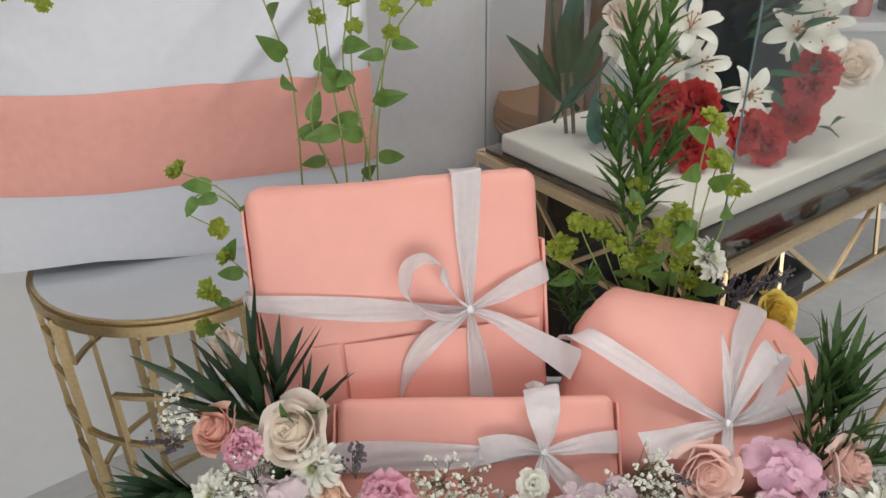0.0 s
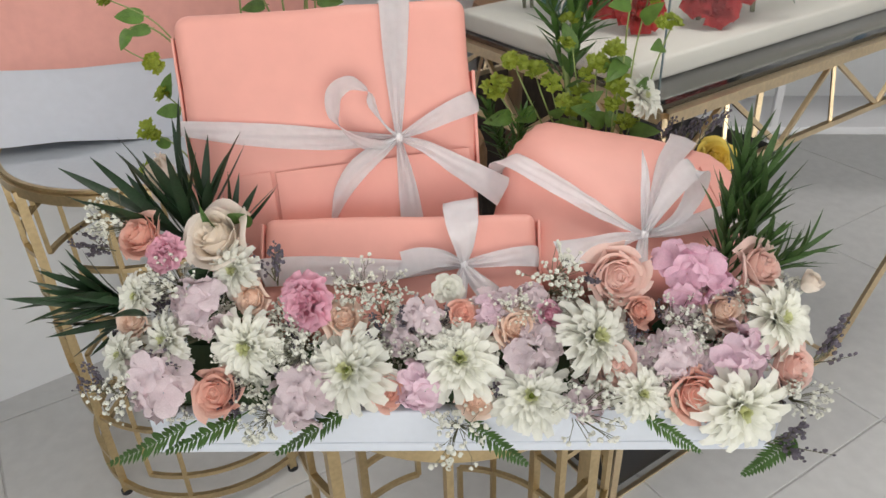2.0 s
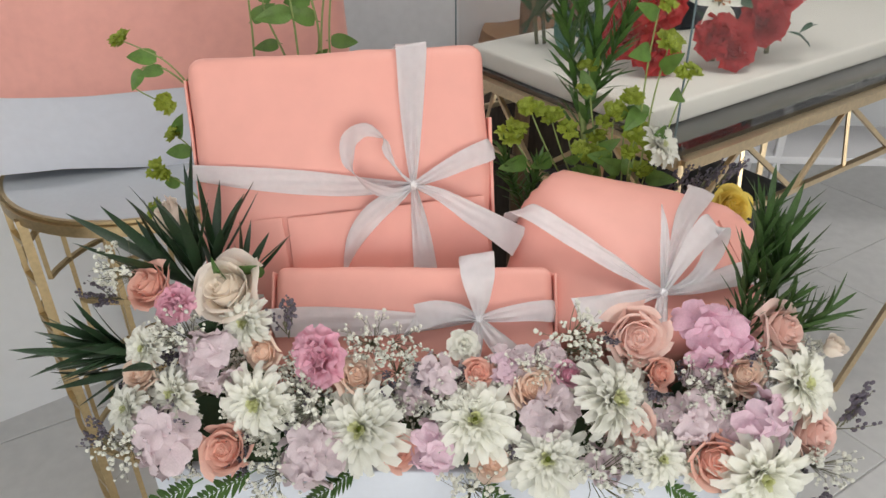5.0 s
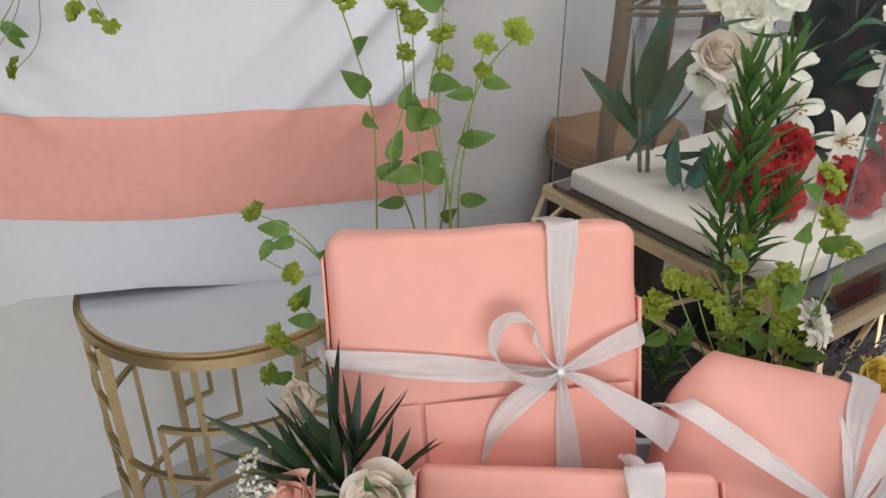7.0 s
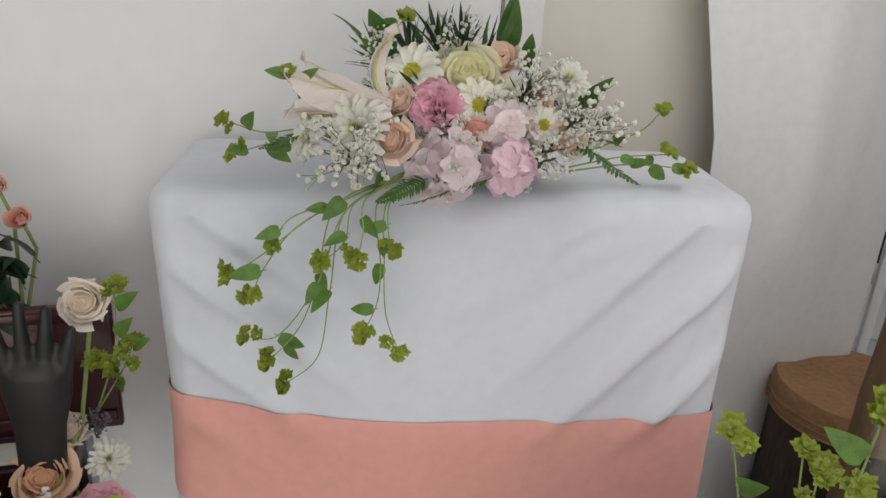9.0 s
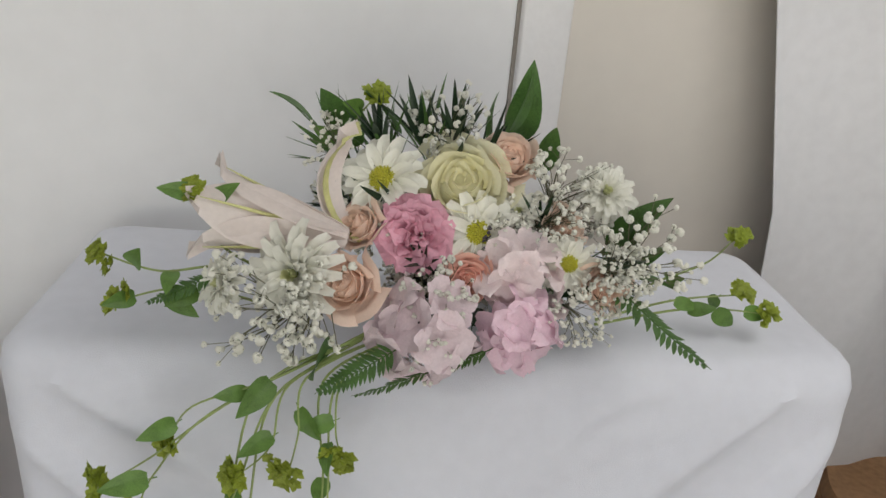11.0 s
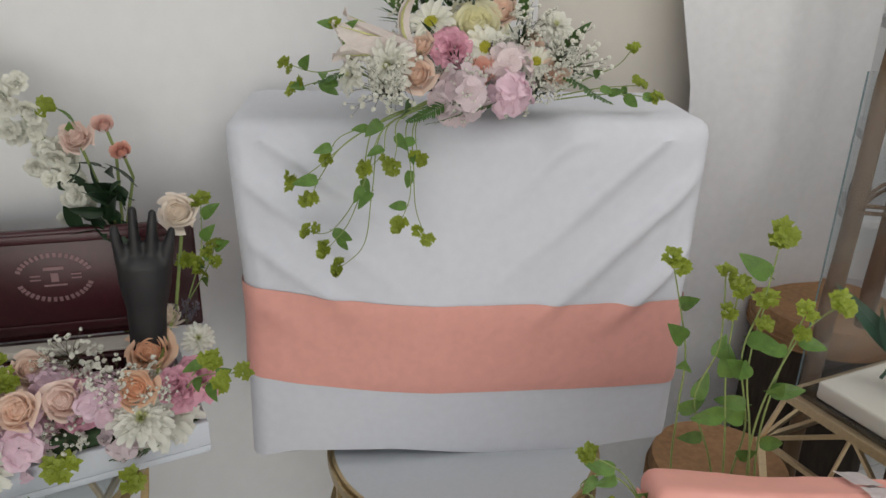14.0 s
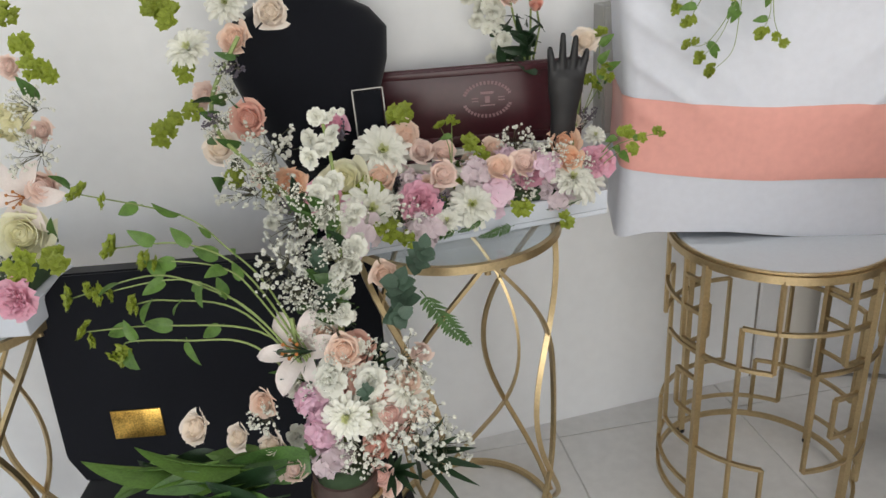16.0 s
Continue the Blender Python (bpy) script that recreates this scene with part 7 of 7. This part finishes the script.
for k in range(46):
    q = rng.random()
    p = Vector((-1.15 - 0.03 * q + rng.uniform(-0.05, 0.05), 0.26 + 0.06 * q, 0.86 + 0.24 * q))
    bloom(cl, rng.choice(("gyp", "gyp", "eucalyptus", "leaf", "leaf", "darkleaf")), p, (rng.uniform(-0.9, 0.9), -0.5, rng.uniform(-0.2, 0.9)), rng.uniform(0.022, 0.034), 0.3)
for pts in ([(-1.10, 0.19, 0.62), (-1.12, 0.24, 0.74), (-1.13, 0.30, 0.95), (-1.145, 0.345, 1.08)], [(-1.10, 0.19, 0.62), (-1.13, 0.21, 0.7), (-1.18, 0.23, 0.8), (-1.2, 0.25, 0.9)]):
    bm = bmesh.new()
    add_tube(bm, [spline(pts, i / 16) for i in range(17)], 0.004, 6)
    part("stem", bm, STEM, cl)
for pts, lv in (
    ([(-1.12, 0.22, 0.74), (-1.24, 0.24, 0.865), (-1.394, 0.185, 0.892), (-1.52, 0.13, 0.891)], (0.5, 0.65, 0.8)),
    ([(-1.12, 0.22, 0.74), (-1.26, 0.225, 0.85), (-1.36, 0.18, 0.872), (-1.449, 0.145, 0.875), (-1.455, 0.14, 0.856)], (0.5, 0.7, 0.95)),
    ([(-1.12, 0.22, 0.76), (-1.25, 0.24, 0.89), (-1.377, 0.23, 0.955), (-1.501, 0.162, 0.948)], (0.5, 0.6, 0.75)),
    ([(-1.12, 0.22, 0.78), (-1.26, 0.24, 0.90), (-1.34, 0.235, 0.94), (-1.43, 0.21, 0.967), (-1.542, 0.14, 0.945)], (0.4, 0.55, 0.7, 0.85)),
    ([(-1.12, 0.22, 0.78), (-1.24, 0.26, 0.94), (-1.322, 0.273, 1.0), (-1.395, 0.263, 1.055), (-1.55, 0.212, 1.098)], (0.45, 0.6, 0.75, 0.85)),
    ([(-1.12, 0.22, 0.78), (-1.275, 0.265, 0.95), (-1.38, 0.25, 1.01), (-1.491, 0.198, 1.014)], (0.5, 0.65, 0.8)),
    ([(-1.12, 0.22, 0.78), (-1.25, 0.25, 0.92), (-1.32, 0.25, 0.975), (-1.438, 0.212, 0.993)], (0.5, 0.65, 0.85)),
    ([(-1.12, 0.22, 0.76), (-1.28, 0.24, 0.90), (-1.40, 0.20, 0.93), (-1.454, 0.18, 0.925)], (0.6, 0.8)),
):
    vine(cl, pts, 0.0022, lv, 0.022, 0.024)
for p, d, s in (((-1.40, 0.06, 0.680), (-0.95, -0.45, -0.05), 0.10), ((-1.33, 0.09, 0.69), (-0.9, -0.5, 0.1), 0.09), ((-1.30, 0.11, 0.665), (-0.95, -0.3, -0.2), 0.09)):
    bloom(cl, "lightleaf", p, d, s * 1.15, 0.05, 20)
for k in range(16):
    bloom(cl, rng.choice(("lightleaf", "lightleaf", "leaf", "darkleaf")), (-1.20 - 0.24 * rng.random(), 0.05 + 0.10 * rng.random(), 0.64 + 0.05 * rng.random()), (-0.9, -0.4 + rng.uniform(-0.3, 0.3), rng.uniform(-0.2, 0.2)), rng.uniform(0.05, 0.085), 0.15)

for k, p, r in (("rose_peach", (-1.10, 0.235, 0.865), 0.030), ("rose_coral", (-1.075, 0.245, 0.81), 0.028), ("rose_pink", (-1.035, 0.245, 0.755), 0.030), ("rose_coral", (-1.055, 0.225, 0.705), 0.028), ("rose_pink", (-1.12, 0.20, 0.745), 0.024), ("hyd_mag", (-1.135, 0.195, 0.735), 0.034), ("mum", (-1.09, 0.205, 0.765), 0.040), ("rose_peach", (-1.015, 0.275, 0.80), 0.024), ("gyp", (-1.07, 0.205, 0.69), 0.036), ("gyp", (-1.00, 0.245, 0.715), 0.040), ("rose_pink", (-1.04, 0.20, 0.665), 0.022)):
    bloom(cl, k, p, (0.25, -0.8, 0.4), r, 0.15)

spire = [(-1.185, 0.395, 1.18), (-1.165, 0.375, 1.11), (-1.150, 0.350, 1.05), (-1.140, 0.325, 0.99), (-1.138, 0.295, 0.92), (-1.125, 0.27, 0.87)]
for k in range(16):
    p = spline(spire, k / 15) + Vector((rng.uniform(-0.034, 0.036), rng.uniform(-0.03, 0.0), rng.uniform(-0.02, 0.02)))
    bloom(cl, "white", p, (0.3 + rng.uniform(-0.5, 0.5), -0.8, rng.uniform(-0.2, 0.5)), rng.uniform(0.016, 0.027), 0.4)
bm = bmesh.new()
add_tube(bm, [spline(spire, i / 20) for i in range(21)], 0.003, 6)
part("stem", bm, STEM, cl)

# ---- flowers at the far end ----
ff = thing("flower_arrangement", pose(0, 0, 0), "pale roses, lily and lime heads at the far end", "flowers")
fill(ff, FAR_FLOWERS, lambda p: Vector((0.45, -0.8, 0.3)), 1.0, 0.25)
for k in range(30):
    z = rng.uniform(0.86, 1.28)
    p = Vector((-1.80 - 0.10 * rng.random(), 0.19 + rng.uniform(-0.03, 0.06), z))
    bloom(ff, rng.choice(("darkleaf", "leaf", "gyp", "cluster", "leaf")), p, (rng.uniform(-0.3, 0.9), -0.6, rng.uniform(-0.2, 0.8)), rng.uniform(0.024, 0.034), 0.3)
bm = bmesh.new()
add_tube(bm, [Vector((-1.88, 0.19, 0.885)), Vector((-1.84, 0.22, 1.05)), Vector((-1.85, 0.24, 1.30))], 0.006, 6)
part("stem", bm, STEM, ff)

# ---- artificial flowers in the glass case ----
cf = thing("case_flowers", pose(0, 0, 0), "red and white artificial flowers standing in the case", "flowers")
for k, pl in (("redfl", ((0.373, 1.12, 1.024), (0.417, 1.12, 1.019), (0.41, 1.10, 0.955), (0.362, 1.12, 0.975), (0.512, 1.13, 0.967), (0.585, 1.15, 0.985), (0.533, 1.12, 0.955), (0.613, 1.18, 1.019), (0.631, 1.2, 1.045))),
              ("whitelily", ((0.514, 1.16, 1.018), (0.435, 1.17, 1.064), (0.395, 1.17, 1.073), (0.413, 1.18, 1.124), (0.595, 1.22, 1.103), (0.644, 1.24, 1.111), (0.627, 1.22, 1.077), (0.341, 1.17, 1.091))),
              ("rose_cream", ((0.698, 1.22, 1.045), (0.318, 1.17, 1.146))), ("white", ((0.318, 1.2, 1.10), (0.37, 1.2, 1.15), (0.36, 1.2, 1.19), (0.40, 1.2, 1.22), (0.32, 1.21, 1.22), (0.66, 1.24, 1.17), (0.60, 1.24, 1.19)))):
    for p in pl:
        bloom(cf, k, p, (-0.1, -0.8, 0.5), 0.040 if k != "whitelily" else 0.048)
for k in range(34):
    p = Vector((rng.uniform(0.30, 0.66), rng.uniform(1.14, 1.22), rng.uniform(0.95, 1.25)))
    if p.y > 1.02 + 0.55 * abs(p.x - 0.42):
        bloom(cf, "fauxleaf", p, (rng.uniform(-0.8, 0.8), -0.5, rng.uniform(0, 1)), rng.uniform(0.035, 0.05))
for p, d, s in (((0.207, 1.265, 1.03), (-0.6, -0.1, 0.8), 0.075), ((0.235, 1.265, 1.075), (-0.1, 0, 1), 0.08), ((0.262, 1.265, 1.09), (0.3, 0, 0.9), 0.075), ((0.25, 1.27, 1.14), (0.1, 0, 1), 0.08), ((0.29, 1.26, 0.965), (-0.2, -0.6, 0.6), 0.055), ((0.31, 1.24, 0.96), (0.5, -0.6, 0.2), 0.05)):
    bloom(cf, "fauxleaf", p, d, s, 0.05)
for p, d, s in (((0.198, 1.285, 1.035), (-0.68, 0.05, 0.73), 0.095), ((0.215, 1.280, 1.07), (-0.40, 0.0, 0.9), 0.115), ((0.247, 1.275, 1.10), (0.0, 0.0, 1), 0.135), ((0.277, 1.265, 1.07), (0.35, 0.0, 0.9), 0.125), ((0.30, 1.25, 1.03), (0.7, 0.0, 0.7), 0.10)):
    bloom(cf, "fauxleaf", p, d, s, 0.03)
for p, d, s in (((0.283, 1.205, 0.975), (-0.35, 0.25, 1.0), 0.056), ((0.325, 1.185, 0.965), (0.55, 0.2, 0.8), 0.044)):
    bloom(cf, "tealleaf", p, d, s, 0.02, 0, "broad teal artificial leaf")
for a, b in (((0.249, 1.268, SZ), (0.235, 1.268, 1.03)), ((0.262, 1.268, SZ), (0.250, 1.268, 1.03)), ((0.40, 1.15, SZ), (0.40, 1.17, 1.1)), ((0.52, 1.16, SZ), (0.52, 1.17, 1.02)), ((0.62, 1.2, SZ), (0.62, 1.23, 1.1))):
    part("stem", bar(a, b, 0.006), TWIG, cf)
